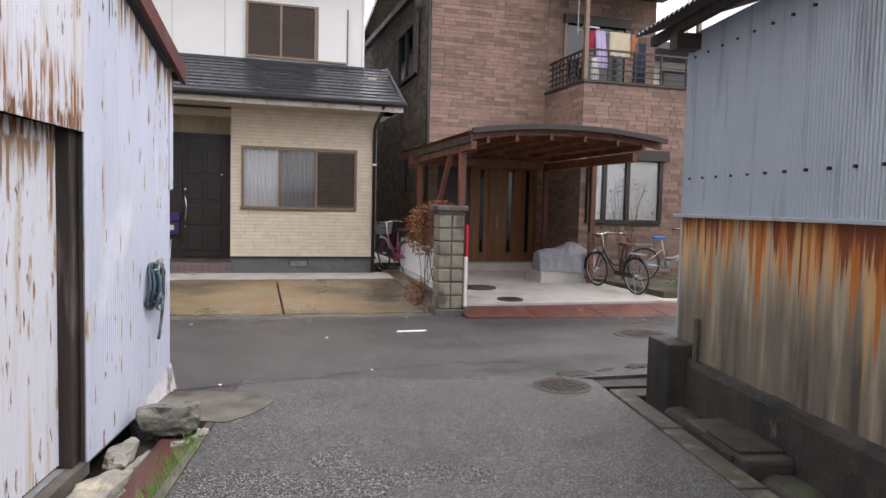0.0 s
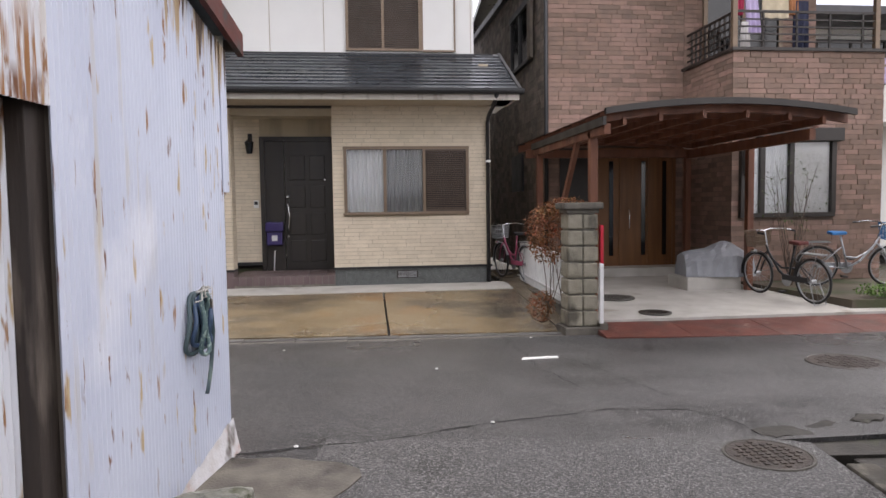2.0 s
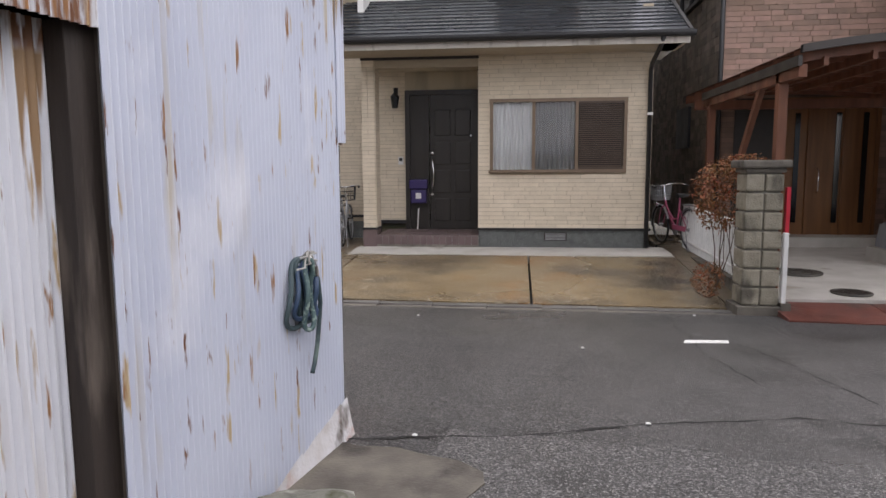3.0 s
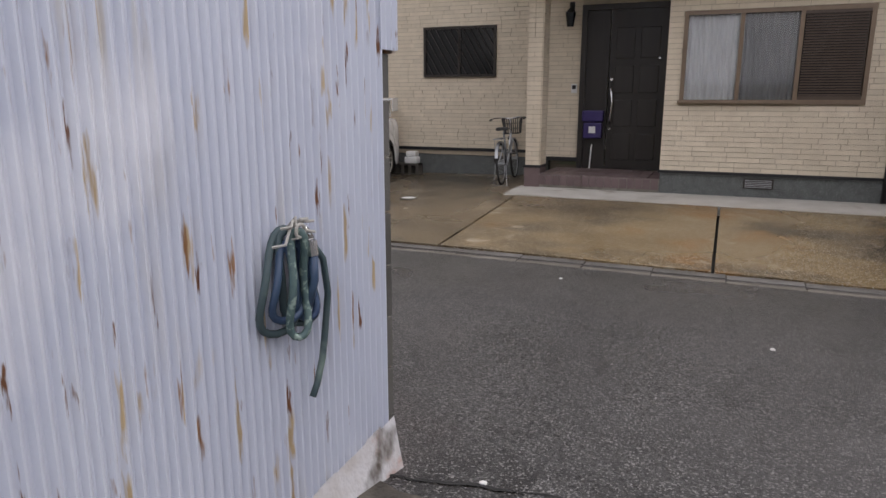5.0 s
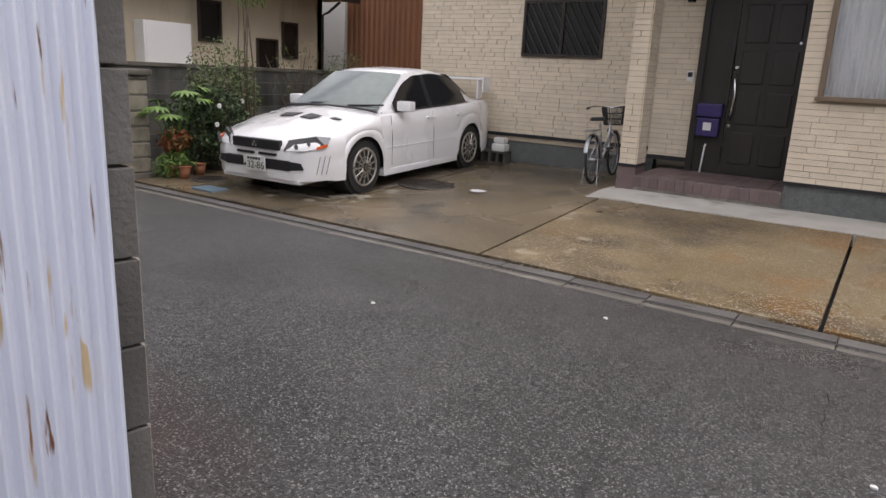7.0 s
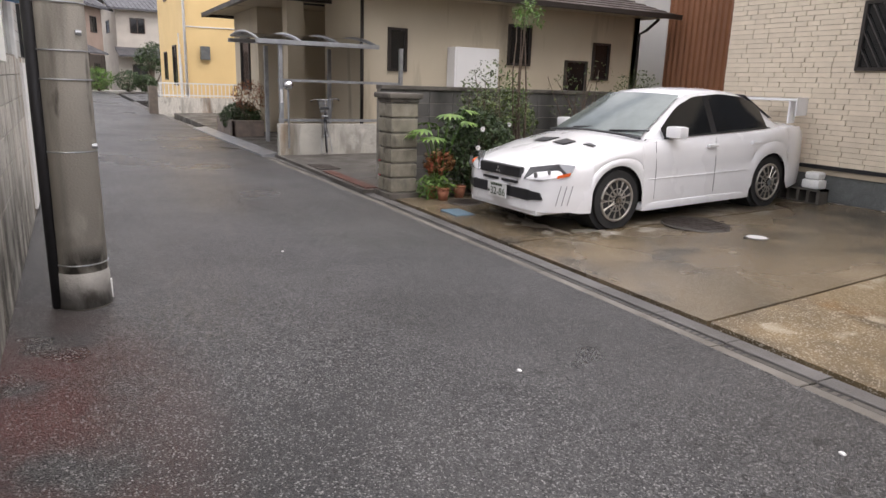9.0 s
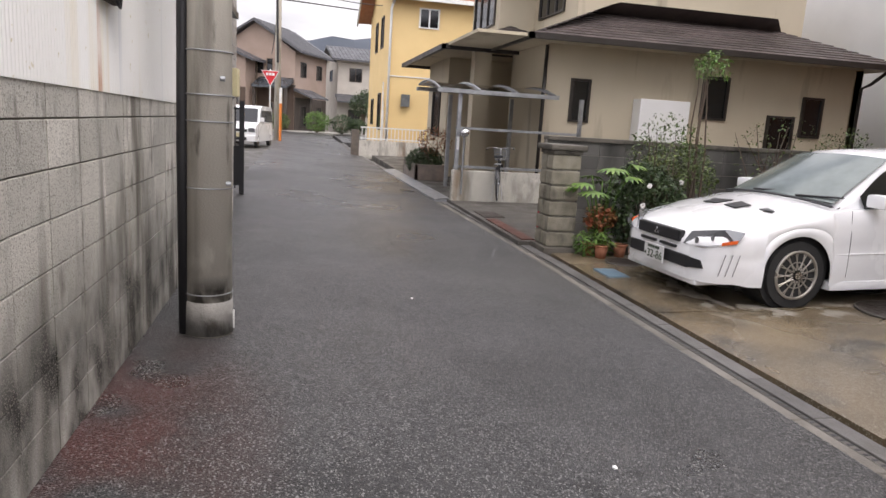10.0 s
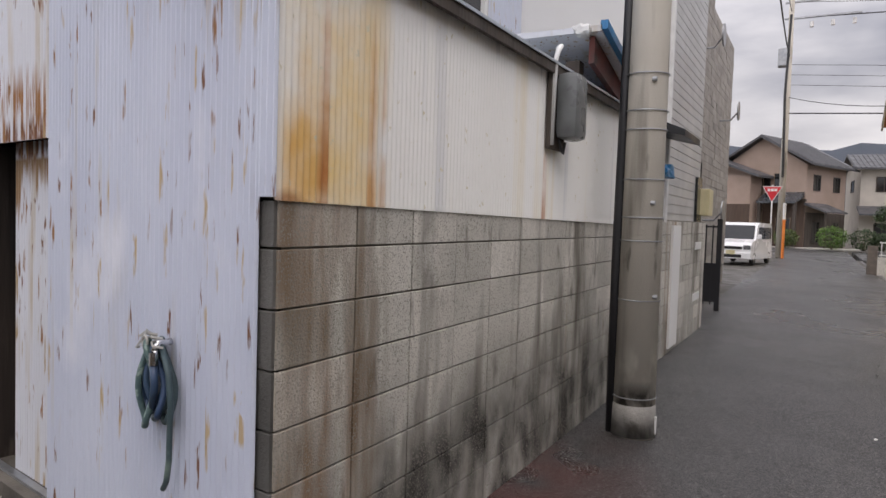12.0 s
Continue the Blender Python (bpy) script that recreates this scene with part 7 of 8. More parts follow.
for w, z1, z2, off, lean, mt in ((0.098, 0.735, 1.035, 0.022, -0.045, "hose"), (0.078, 0.775, 1.0, 0.046, -0.03, "hose_blue"), (0.088, 0.745, 1.03, 0.034, 0.05, "hose"), (0.052, 0.765, 1.02, 0.058, 0.045, "hose_blue"), (0.045, 0.725, 1.035, 0.074, -0.012, "hose_worn")):
    part("coil", tube(loop(w, z1, z2, off, lean), 0.0115, 10, None, True), M[mt], hs, "", True)
part("tail", tube([(0.05, 0.05, 1.02), (0.06, 0.115, 0.93), (0.06, 0.132, 0.82), (0.055, 0.118, 0.70), (0.05, 0.108, 0.62), (0.045, 0.085, 0.54), (0.045, 0.062, 0.505)], 0.0105, 10), M["hose"], hs, "", True)
part("pipe", tube([(0.012, -0.02, 1.0), (0.014, 0.0, 0.74)], 0.013, 10), M["steel"], hs, "galvanised water pipe behind the coils", True)
part("tap", tube([(0.01, 0.045, 1.03), (0.06, 0.045, 1.03), (0.078, 0.048, 1.0)], 0.013, 10), M["chrome"], hs, "chrome hose coupling", True)
part("coupling", tube([(0.078, 0.048, 1.0), (0.08, 0.052, 0.955)], 0.016, 10), M["chrome"], hs)
part("short_end", tube([(0.08, 0.052, 0.955), (0.078, 0.055, 0.88), (0.07, 0.03, 0.80)], 0.0135, 10), M["hose_blue"], hs, "", True)
tie = bmesh.new()
for k, (a, b, c) in enumerate(((-0.085, -0.03, 0.0), (-0.05, 0.015, 0.02), (0.075, 0.02, 0.012), (0.08, -0.012, -0.012), (0.04, 0.03, 0.02), (-0.02, -0.02, 0.028))):
    tube([(0.03, 0.0, 1.035), (0.075, a * 0.35, 1.045 + c), (0.085, a * 0.7, 1.035 + b), (0.06, a, 1.03 + b)], 0.0045, 6, tie)
ring((0.085, 0.0, 1.035), 0.018, 0.005, "x", 14, 6, tie)
part("tie", tie, M["cord"], hs, "grey cord tie")

# ---- plants ----


def shrub(name, label, x, y, z, h, rad, n, size, mt, seed, trunk=0.02, tips=6, narrow=0.45):
    rng = random.Random(seed)
    t = thing(name, label, "shrub", pose(x, y, z))
    tp = [(rng.uniform(-1, 1) * rad[0] * 0.8, rng.uniform(-1, 1) * rad[1] * 0.8, h + rng.uniform(-0.6, 0.8) * rad[2]) for _ in range(tips)]
    bm = bmesh.new()
    branches(bm, (0, 0, 0), tp, trunk, rng)
    part("stem", bm, M["twig"], t)
    bm = bmesh.new()
    leaves(bm, (0, 0, h), rad, n, size, rng, narrow=narrow)
    part("foliage", bm, M[mt], t)
    return t


shrub("shrub", "olive-green leafy shrub behind the blue bicycle", 8.75, 10.6, 0.1, 1.65, (0.72, 0.6, 0.66), 4200, 0.06, "leaf", 1, 0.045, 9)
shrub("shrub", "thin bare-branched bush with few leaves by the window", 7.0, 11.6, 0.1, 1.45, (0.55, 0.35, 0.75), 220, 0.05, "leaf", 2, 0.007, 26)
shrub("ground_plants", "low green ground plants in the bed", 7.7, 10.0, 0.1, 0.12, (0.8, 0.2, 0.14), 1500, 0.05, "leaf_bright", 3, 0.006, 8)
shrub("ground_plants", "low brown and green ground cover in the bed", 8.9, 9.85, 0.1, 0.13, (0.9, 0.25, 0.16), 1500, 0.05, "leaf_red", 4, 0.006, 8)
shrub("nandina", "russet nandina shrub by the block pillar", 2.66, 10.35, -0.03, 1.1, (0.30, 0.42, 0.42), 1700, 0.06, "leaf_red", 5, 0.008, 5, 0.35)
shrub("nandina", "red-tipped nandina shoots over the pillar cap", 2.8, 10.0, -0.03, 1.45, (0.3, 0.25, 0.12), 700, 0.05, "leaf_red", 6, 0.006, 4, 0.3)
shrub("ground_plants", "small russet shrub at the pillar's foot", 2.45, 9.85, -0.06, 0.22, (0.18, 0.22, 0.2), 800, 0.035, "leaf_red", 7, 0.006, 6)
# garden beside the car
shrub("shrub", "dense camellia bush with white flowers", -7.2, 10.75, -0.05, 0.62, (0.62, 0.5, 0.55), 5200, 0.065, "leaf_dark", 8, 0.02, 9)
shrub("shrub", "green bush at the garden wall", -7.9, 11.6, -0.05, 0.95, (0.55, 0.55, 0.5), 2600, 0.06, "leaf", 9, 0.02, 8)
shrub("shrub", "tall loose bush with sparse leaves", -7.35, 11.1, -0.05, 1.2, (0.5, 0.5, 0.62), 1100, 0.055, "leaf", 10, 0.014, 14)
shrub("shrub", "bare bush with many twigs", -7.6, 13.0, -0.05, 1.3, (0.6, 0.7, 0.6), 320, 0.05, "leaf", 11, 0.016, 26)
shrub("shrub", "feathery green bush behind the car", -7.6, 14.0, -0.05, 1.2, (0.4, 0.5, 0.6), 900, 0.05, "leaf", 12, 0.012, 12)
shrub("shrub", "slim tree with light green feathery leaves", -7.2, 11.5, -0.05, 2.4, (0.22, 0.22, 0.2), 320, 0.07, "leaf_bright", 13, 0.02, 5, 0.25)
shrub("pot_plant", "spiky pot plant at the pillar's foot", -7.05, 10.08, -0.08, 0.2, (0.24, 0.2, 0.16), 400, 0.13, "leaf_bright", 14, 0.006, 5, 0.16)
shrub("shrub", "orange-brown shrub among the pots", -7.15, 10.2, -0.08, 0.48, (0.24, 0.2, 0.16), 300, 0.08, "leaf_red", 15, 0.008, 5, 0.7)
shrub("shrub", "cut pale twigs of a low bush by the wall", -7.3, 11.5, 0, 1.2, (0.2, 0.2, 0.5), 160, 0.04, "leaf_bright", 16, 0.008, 5)
fan = thing("fan_palm", "bright green fan-leaved plant beside the pillar", "plant", pose(-7.15, 10.2, -0.05))
rng = random.Random(21)
for k in range(9):
    a = 2 * math.pi * k / 9 + rng.uniform(-0.2, 0.2)
    tip = Vector((0.30 * math.cos(a), 0.30 * math.sin(a), 0.98 + rng.uniform(-0.2, 0.25)))
    bm = tube([(0, 0, 0), tip * 0.6 + Vector((0, 0, 0.15)), tip], 0.008, 6)
    part("stalk", bm, M["leaf_bright"], fan)
    bm = bmesh.new()
    n = 9
    for i in range(n):
        b = radians(-75 + 150 * i / (n - 1))
        d = Vector((math.cos(a + b), math.sin(a + b), -0.15)) * 0.24
        s = Vector((-d.y, d.x, 0)).normalized() * 0.028
        p0 = bm.verts.new(tip)
        p1, p2 = bm.verts.new(tip + d * 0.6 + s), bm.verts.new(tip + d * 0.6 - s)
        p3 = bm.verts.new(tip + d - Vector((0, 0, 0.04)))
        bm.faces.new((p0, p1, p2))
        bm.faces.new((p1, p3, p2))
    part("leaf", bm, M["leaf_bright"], fan)
for k, (x, y) in enumerate(((-7.08, 10.05), (-6.88, 10.12), (-6.95, 10.4))):
    pt = thing("flower_pot", "small terracotta flower pot", "flower pot", pose(x, y, dz(x, y)), "pots by the pillar")
    part("pot", tube([(0, 0, 0), (0, 0, 0.15)], 0.06, 16, r_end=0.085), M["terracotta"], pt, "", True)
    part("pot_rim", ring((0, 0, 0.15), 0.083, 0.012, "z", 20, 6), M["terracotta"], pt)
for k, (x, y, z) in enumerate(((-6.75, 10.6, 0.85), (-6.68, 10.5, 0.62), (-6.9, 11.1, 0.9), (-6.7, 10.9, 0.55))):
    fl = bmesh.new()
    for i in range(6):
        a = math.pi * 2 * i / 6
        c = Vector((0, math.cos(a) * 0.02, math.sin(a) * 0.02))
        box(c.x - 0.012, c.x + 0.006, c.y - 0.012, c.y + 0.012, c.z - 0.012, c.z + 0.012, 0.004, fl)
    solid("flower", fl, M["flower"], "white camellia flower on the bush", "flower", "", pose(x, y, z), "white flowers")
solid("garden_soil", prism([(-8.5, 9.95), (-7.05, 9.95), (-7.05, 14.6), (-8.5, 14.6)], -0.4, -0.04), M["soil"], "dark garden soil beside the forecourt", "garden bed", "structure")

# ---- garden wall, gate and beige house ----
gw_ = thing("wall_garden", "dark stained concrete block garden wall", "wall", None, "", "structure")
part("core", box(-8.62, -8.50, 9.9, 19.0, -0.3, 1.30), M["mortar"], gw_)
for j in range(7):
    for i in range(22):
        piece("block", (0.012, 0.392, 0.186), (-8.497, 10.1 + i * 0.4, 0.03 + j * 0.196), M["block_dark"], gw_)
part("coping", box(-8.66, -8.46, 9.9, 19.0, 1.30, 1.36, 0.01), M["conc_edge"], gw_)

solid("lot_beige", sheet(spread(-28, -7.75, 10), spread(9.35, 24, 6), lambda x, y: gz(x, 9.3) + 0.05 + 0.004 * (y - 9.3), 0.4), M["kerb"], "damp concrete yard of the beige house", "yard", "structure")
solid("yard_slope", prism([(-20, 8.95), (-12.4, 9.1), (-12.4, 9.4), (-20, 9.3)], -0.3, lambda x, y: gz(x, 9) + 0.015 + (y - 8.95) * 0.12), M["steel"], "grey metal ramp strip over the gutter", "ramp", "structure")
solid("iron_lid", box(-10.6, -9.9, 9.45, 9.8, -0.2, -0.025), M["iron"], "rusty chequered drain lid in the yard", "drain lid")
solid("rust_strip", box(-9.7, -7.85, 9.42, 9.6, -0.2, -0.022), M["rustplate"], "rusted gate rail strip in the yard", "gate rail")
lw = thing("wall_low", "low grey concrete wall stained by water", "wall", None, "", "structure")
part("wall_body", box(-12.32, -12.18, 9.38, 12.0, -0.3, 0.56, 0.01), M["block"], lw)
gt = thing("gate_fence", "grey steel fence and canopy frame above the low wall", "fence")
for yy in (9.42, 11.9):
    part("post", box(-12.29, -12.22, yy, yy + 0.07, 0.56, 2.06), M["steel"], gt)
for z in (0.60, 1.34):
    part("rail", box(-12.275, -12.235, 9.4, 11.95, z, z + 0.05), M["steel"], gt)
part("mirror_stem", tube([(-12.1, 9.55, 0.1), (-12.1, 9.55, 1.25)], 0.02, 8), M["steel"], gt)
part("mirror_head", tube([(-12.12, 9.55, 1.28), (-12.0, 9.55, 1.28)], 0.09, 18, r_end=0.07), M["chrome"], gt, "small round chrome mirror", True)
part("name_plate", box(-12.215, -12.205, 9.43, 9.48, 0.95, 1.2), M["white_paint"], gt)
cn = thing("carport_small", "small carport with a curved smoked roof and grey frame", "carport")
cz = lambda x: 2.28 - 0.22 * ((x + 13.9) / 1.7) ** 2
xs2 = spread(-14.7, -12.2, 14)
part("roof_sheet", loft([[(x, 9.05, cz(x)), (x, 11.4, cz(x))] for x in xs2]), M["acrylic"], cn)
for yy in (9.05, 9.85, 10.6, 11.38):
    part("rib", tube([(x, yy, cz(x) + 0.02) for x in xs2], 0.022, 6), M["steel"], cn)
part("eave_rail", box(-12.24, -12.16, 9.0, 11.42, 2.02, 2.1), M["steel"], cn)
part("eave_rail", box(-14.75, -14.67, 9.0, 11.42, 2.12, 2.2), M["steel"], cn)
for xx, yy in ((-14.75, 9.75), (-14.75, 11.2)):
    part("post", box(xx, xx + 0.08, yy, yy + 0.08, 0, 2.08), M["steel"], cn)

b3 = thing("house_beige", "beige rendered house with brown slate hip roofs", "house")
part("wall_east", box(-13.3, -13.1, 11.45, 19.1, -0.1, 3.25), M["beige"], b3)
part("wall_south", box(-15.6, -13.3, 11.45, 11.65, -0.1, 3.25), M["beige"], b3)
part("wall_porch", box(-18.0, -15.6, 12.6, 12.8, -0.1, 3.25), M["beige"], b3)
part("wall_porch_side", box(-15.8, -15.6, 11.65, 12.6, -0.1, 3.25), M["beige"], b3)
part("wall_west", box(-20.9, -18.0, 10.4, 10.6, -0.1, 3.25), M["beige"], b3)
part("wall_west_side", box(-18.2, -18.0, 10.6, 12.8, -0.1, 3.25), M["beige"], b3)
part("porch_column", box(-15.9, -15.5, 10.5, 10.9, -0.1, 3.25), M["beige"], b3)
part("wall_back", box(-20.9, -13.1, 18.9, 19.1, -0.1, 3.25), M["beige"], b3)
part("wall_far", box(-20.9, -20.7, 10.6, 18.9, -0.1, 3.25), M["beige"], b3)
part("porch_door", box(-17.2, -16.3, 12.55, 12.6, 0.0, 2.2), M["wood_door"], b3)
part("soffit", box(-21.5, -12.4, 9.75, 19.5, 3.20, 3.26), M["beige"], b3)
ex0, ex1, ey0, ey1 = -21.6, -12.35, 9.7, 19.6


def hip_courses(x0, x1, y0, y1, z, rise, inset, mt, parent):
    n = int((inset ** 2 + rise ** 2) ** 0.5 / 0.2)
    bm = bmesh.new()
    for k in range(n):
        a, b = inset * k / n, inset * (k + 1) / n + 0.01
        za, zb = z + rise * k / n + 0.03, z + rise * (k + 1) / n + 0.012
        for (p, q, r, s) in (((x0 + a, y0 + a), (x1 - a, y0 + a), (x1 - b, y0 + b), (x0 + b, y0 + b)), ((x1 - a, y0 + a), (x1 - a, y1 - a), (x1 - b, y1 - b), (x1 - b, y0 + b)), ((x0 + a, y1 - a), (x0 + a, y0 + a), (x0 + b, y0 + b), (x0 + b, y1 - b))):
            L = (Vector(q) - Vector(p)).length
            m = max(1, int(L / 0.9))
            for i in range(m):
                f0, f1 = i / m, (i + 1) / m
                A0, A1 = Vector(p).lerp(Vector(q), f0), Vector(p).lerp(Vector(q), f1)
                B0, B1 = Vector(s).lerp(Vector(r), f0), Vector(s).lerp(Vector(r), f1)
                lo = [bm.verts.new((A0.x, A0.y, za - 0.03)), bm.verts.new((A1.x, A1.y, za - 0.03))]
                v = [bm.verts.new((A0.x, A0.y, za)), bm.verts.new((A1.x, A1.y, za)), bm.verts.new((B1.x, B1.y, zb)), bm.verts.new((B0.x, B0.y, zb))]
                bm.faces.new(v)
                bm.faces.new((lo[0], lo[1], v[1], v[0]))
    o = part("roof_slate", bm, M[mt], parent)
    o["kind"] = "stuff"


def hip_roof(x0, x1, y0, y1, z, rise, inset, mt, parent):
    bm = bmesh.new()
    e = [bm.verts.new(p) for p in ((x0, y0, z), (x1, y0, z), (x1, y1, z), (x0, y1, z))]
    u = [bm.verts.new(p) for p in ((x0 + inset, y0 + inset, z + rise), (x1 - inset, y0 + inset, z + rise), (x1 - inset, y1 - inset, z + rise), (x0 + inset, y1 - inset, z + rise))]
    for i in range(4):
        j = (i + 1) % 4
        bm.faces.new((e[i], e[j], u[j], u[i]))
    bm.faces.new(u)
    part("roof", bm, M[mt], parent)
    hip_courses(x0, x1, y0, y1, z, rise, inset, mt, parent)
    for (a, b, c, d) in ((x0 - 0.1, x1 + 0.1, y0 - 0.1, y0), (x1, x1 + 0.1, y0 - 0.1, y1 + 0.1), (x0 - 0.1, x0, y0 - 0.1, y1 + 0.1)):
        part("roof_gutter", box(a, b, c, d, z - 0.10, z + 0.01), M["darkbronze"], parent)


hip_roof(-16.2, ex1, 10.85, ey1, 3.26, 1.0, 2.4, "brown_slate", b3)
hip_roof(ex0, -15.2, ey0, 14.0, 3.22, 0.85, 2.2, "brown_slate", b3)
part("upper_storey", box(-20.5, -14.6, 12.6, 18.5, 3.3, 6.3), M["beige"], b3)
part("upper_bay", box(-20.6, -17.6, 11.6, 12.6, 3.6, 5.9), M["beige"], b3)
hip_roof(-21.3, -13.9, 11.9, 19.2, 6.3, 1.3, 3.0, "brown_slate", b3)
hip_roof(-21.4, -17.0, 10.9, 12.6, 5.9, 0.45, 0.84, "brown_slate", b3)


def wall_window(parent, face, a0, a1, z0, z1, frame_mt="darkbronze", mull=1, axis="x", out=1):
    """A framed window standing proud of a wall: face is its plane, a runs along it."""
    def bx(p, q, d0, d1, za, zb):
        lo, hi = sorted((face + out * d0, face + out * d1))
        return box(lo, hi, p, q, za, zb) if axis == "x" else box(p, q, lo, hi, za, zb)
    w = part("window", bx(a0, a1, 0.0, 0.05, z0 - 0.05, z0), M[frame_mt], parent)
    part("window_frame", bx(a0, a1, 0.0, 0.05, z1 - 0.05, z1), M[frame_mt], w)
    part("window_frame", bx(a0, a0 + 0.06, 0.0, 0.05, z0, z1 - 0.05), M[frame_mt], w)
    part("window_frame", bx(a1 - 0.06, a1, 0.0, 0.05, z0, z1 - 0.05), M[frame_mt], w)
    for k in range(1, mull):
        c = a0 + (a1 - a0) * k / mull
        part("window_frame", bx(c - 0.03, c + 0.03, 0.0, 0.045, z0, z1 - 0.05), M[frame_mt], w)
    part("pane", bx(a0 + 0.06, a1 - 0.06, 0.004, 0.012, z0, z1 - 0.05), M["carglass"], w)
    return w


for a0, a1, z0, z1 in ((12.0, 12.45, 1.68, 2.53), (15.05, 15.7, 1.92, 2.80), (16.75, 17.45, 1.32, 2.06), (17.6, 18.15, 1.66, 2.52)):
    wall_window(b3, -13.1, a0, a1, z0, z1)
wall_window(b3, -14.6, 12.9, 13.6, 4.6, 5.5, "white_paint")
wall_window(b3, 11.6, -20.3, -18.0, 4.2, 5.5, "darkbronze", 3, "y", -1)
wall_window(b3, 12.6, -17.2, -15.4, 4.3, 5.5, "darkbronze", 3, "y", -1)
wall_window(b3, 10.4, -20.0, -18.9, 1.1, 2.5, "darkbronze", 1, "y", -1)
part("downpipe", tube([(-13.05, 11.40, 3.15), (-13.05, 11.40, 0)], 0.04, 8), M["darkbronze"], b3, "", True)
part("downpipe", tube([(-12.55, 19.2, 3.15), (-12.9, 19.15, 2.9), (-13.05, 19.05, 2.8), (-13.05, 19.05, 0)], 0.04, 8), M["darkbronze"], b3, "", True)
ub = thing("utility_cabinet", "white outdoor heater cabinet on the beige wall", "cabinet", pose(-13.08, 13.45, 0))
part("body", box(0.0, 0.35, 0, 1.15, 1.30, 2.2, 0.01), M["white_side"], ub)
part("door_panel", box(0.35, 0.36, 0.05, 1.1, 1.35, 2.15), M["white_side"], ub)
part("bracket", box(0.0, 0.3, 0.1, 1.05, -0.05, 1.30), M["kerb"], ub)
# planter and hedge by the street
pl = thing("planter", "brown stone planter box at the street edge", "planter", pose(-16.5, 9.35, -0.06))
for a in (0.0, 1.9):
    part("planter_wall", box(-a - 0.1, -a, 0.0, 0.8, 0, 0.42, 0.02), M["stone"], pl)
part("planter_wall", box(-2.0, 0.0, 0.0, 0.1, 0, 0.42, 0.02), M["stone"], pl)
part("planter_soil", box(-1.9, -0.1, 0.1, 0.8, 0, 0.36), M["soil"], pl)
shrub("hedge", "rounded dark green hedge bush in the planter", -17.2, 9.72, -0.05, 0.46, (0.7, 0.5, 0.38), 4200, 0.07, "leaf_dark", 31, 0.02, 8)
shrub("shrub", "small reddish-brown twiggy bush", -16.9, 9.9, 0.2, 0.75, (0.5, 0.45, 0.4), 1100, 0.06, "leaf_red", 32, 0.012, 14)

# brown corrugated workshop behind
bc = thing("workshop", "brown corrugated steel workshop behind the car", "workshop")
cw = corrugated(5.2, -0.1, 5.4, 0.18, 0.02)
o = part("wall", cw, M["browncorr"], bc)
o.location = (-12.9, 19.9, 0)
part("core", box(-12.9, -7.7, 19.95, 26.0, -0.1, 5.3), M["browncorr"], bc)
part("roof", box(-13.2, -7.4, 19.6, 26.3, 5.4, 5.6), M["grey_roof"], bc)
part("sign_board", box(-12.6, -11.5, 19.82, 19.86, 3.9, 4.6), M["white_paint"], bc)
wall_window(bc, 19.87, -10.6, -9.6, 3.9, 4.8, "white_paint", 2, "y", -1)
part("downpipe", tube([(-9.6, 19.83, 5.3), (-9.6, 19.83, 0)], 0.05, 8), M["browncorr"], bc)
for k, (x0, x1, y0, y1, z1) in enumerate(((-26, -14, 21, 29, 7.0), (-6, 3.2, 24, 30, 6.5))):
    nb = thing("house_behind", "grey-white house seen behind the roofs", "house")
    part("wall", box(x0, x1, y0, y1, -0.1, z1), M["white_side"], nb)
    part("roof", extrude_poly([(x0 - 0.4, y0 - 0.4, z1), (x0 - 0.4, (y0 + y1) / 2, z1 + 1.6), (x0 - 0.4, y1 + 0.4, z1)], (x1 - x0 + 0.8, 0, 0)), M["grey_roof"], nb)
    wall_window(nb, y0, (x0 + x1) / 2 - 0.8, (x0 + x1) / 2 + 0.8, 4.2, 5.4, "darkbronze", 2, "y", -1)

# ---- yellow house ----
yh = thing("house_yellow", "yellow rendered house with an orange tile roof", "house")
part("wall", box(-36.5, -28.0, 9.95, 18.0, -0.1, 6.6), M["yellow"], yh)
# ridge runs north-south of the street face: the gable looks at the street
part("gable_wall", extrude_poly([(-36.5, 9.97, 6.55), (-32.25, 9.97, 8.8), (-28.0, 9.97, 6.55)], (0, 8.0, 0)), M["yellow"], yh)
for s in (1, -1):
    xe = -32.25 + s * 4.75
    part("roof_slope", extrude_poly([(-32.25, 9.3, 8.95), (xe, 9.3, 6.45), (xe, 9.3, 6.33), (-32.25, 9.3, 8.80)], (0, 9.4, 0)), M["orange_tile"], yh)
tl = bmesh.new()
for k in range(14):
    f = (k + 0.5) / 14
    xx, zz = -32.25 + 4.75 * f, 8.98 - 2.5 * f
    for j in range(26):
        yy = 9.35 + j * 0.36
        box(xx - 0.17, xx + 0.2, yy, yy + 0.30, zz - 0.06, zz + 0.03 - 0.0, 0, tl)
o = part("roof_tiles", tl, M["orange_tile"], yh)
o["kind"] = "stuff"
part("verge", extrude_poly([(-32.25, 9.22, 8.9), (-27.45, 9.22, 6.38), (-27.45, 9.22, 6.18), (-32.25, 9.22, 8.68)], (0, 0.08, 0)), M["white_paint"], yh)
part("verge", extrude_poly([(-32.25, 9.22, 8.9), (-37.05, 9.22, 6.38), (-37.05, 9.22, 6.18), (-32.25, 9.22, 8.68)], (0, 0.08, 0)), M["white_paint"], yh)
part("rain_gutter", box(-27.6, -27.45, 9.3, 18.5, 6.2, 6.36), M["white_paint"], yh)
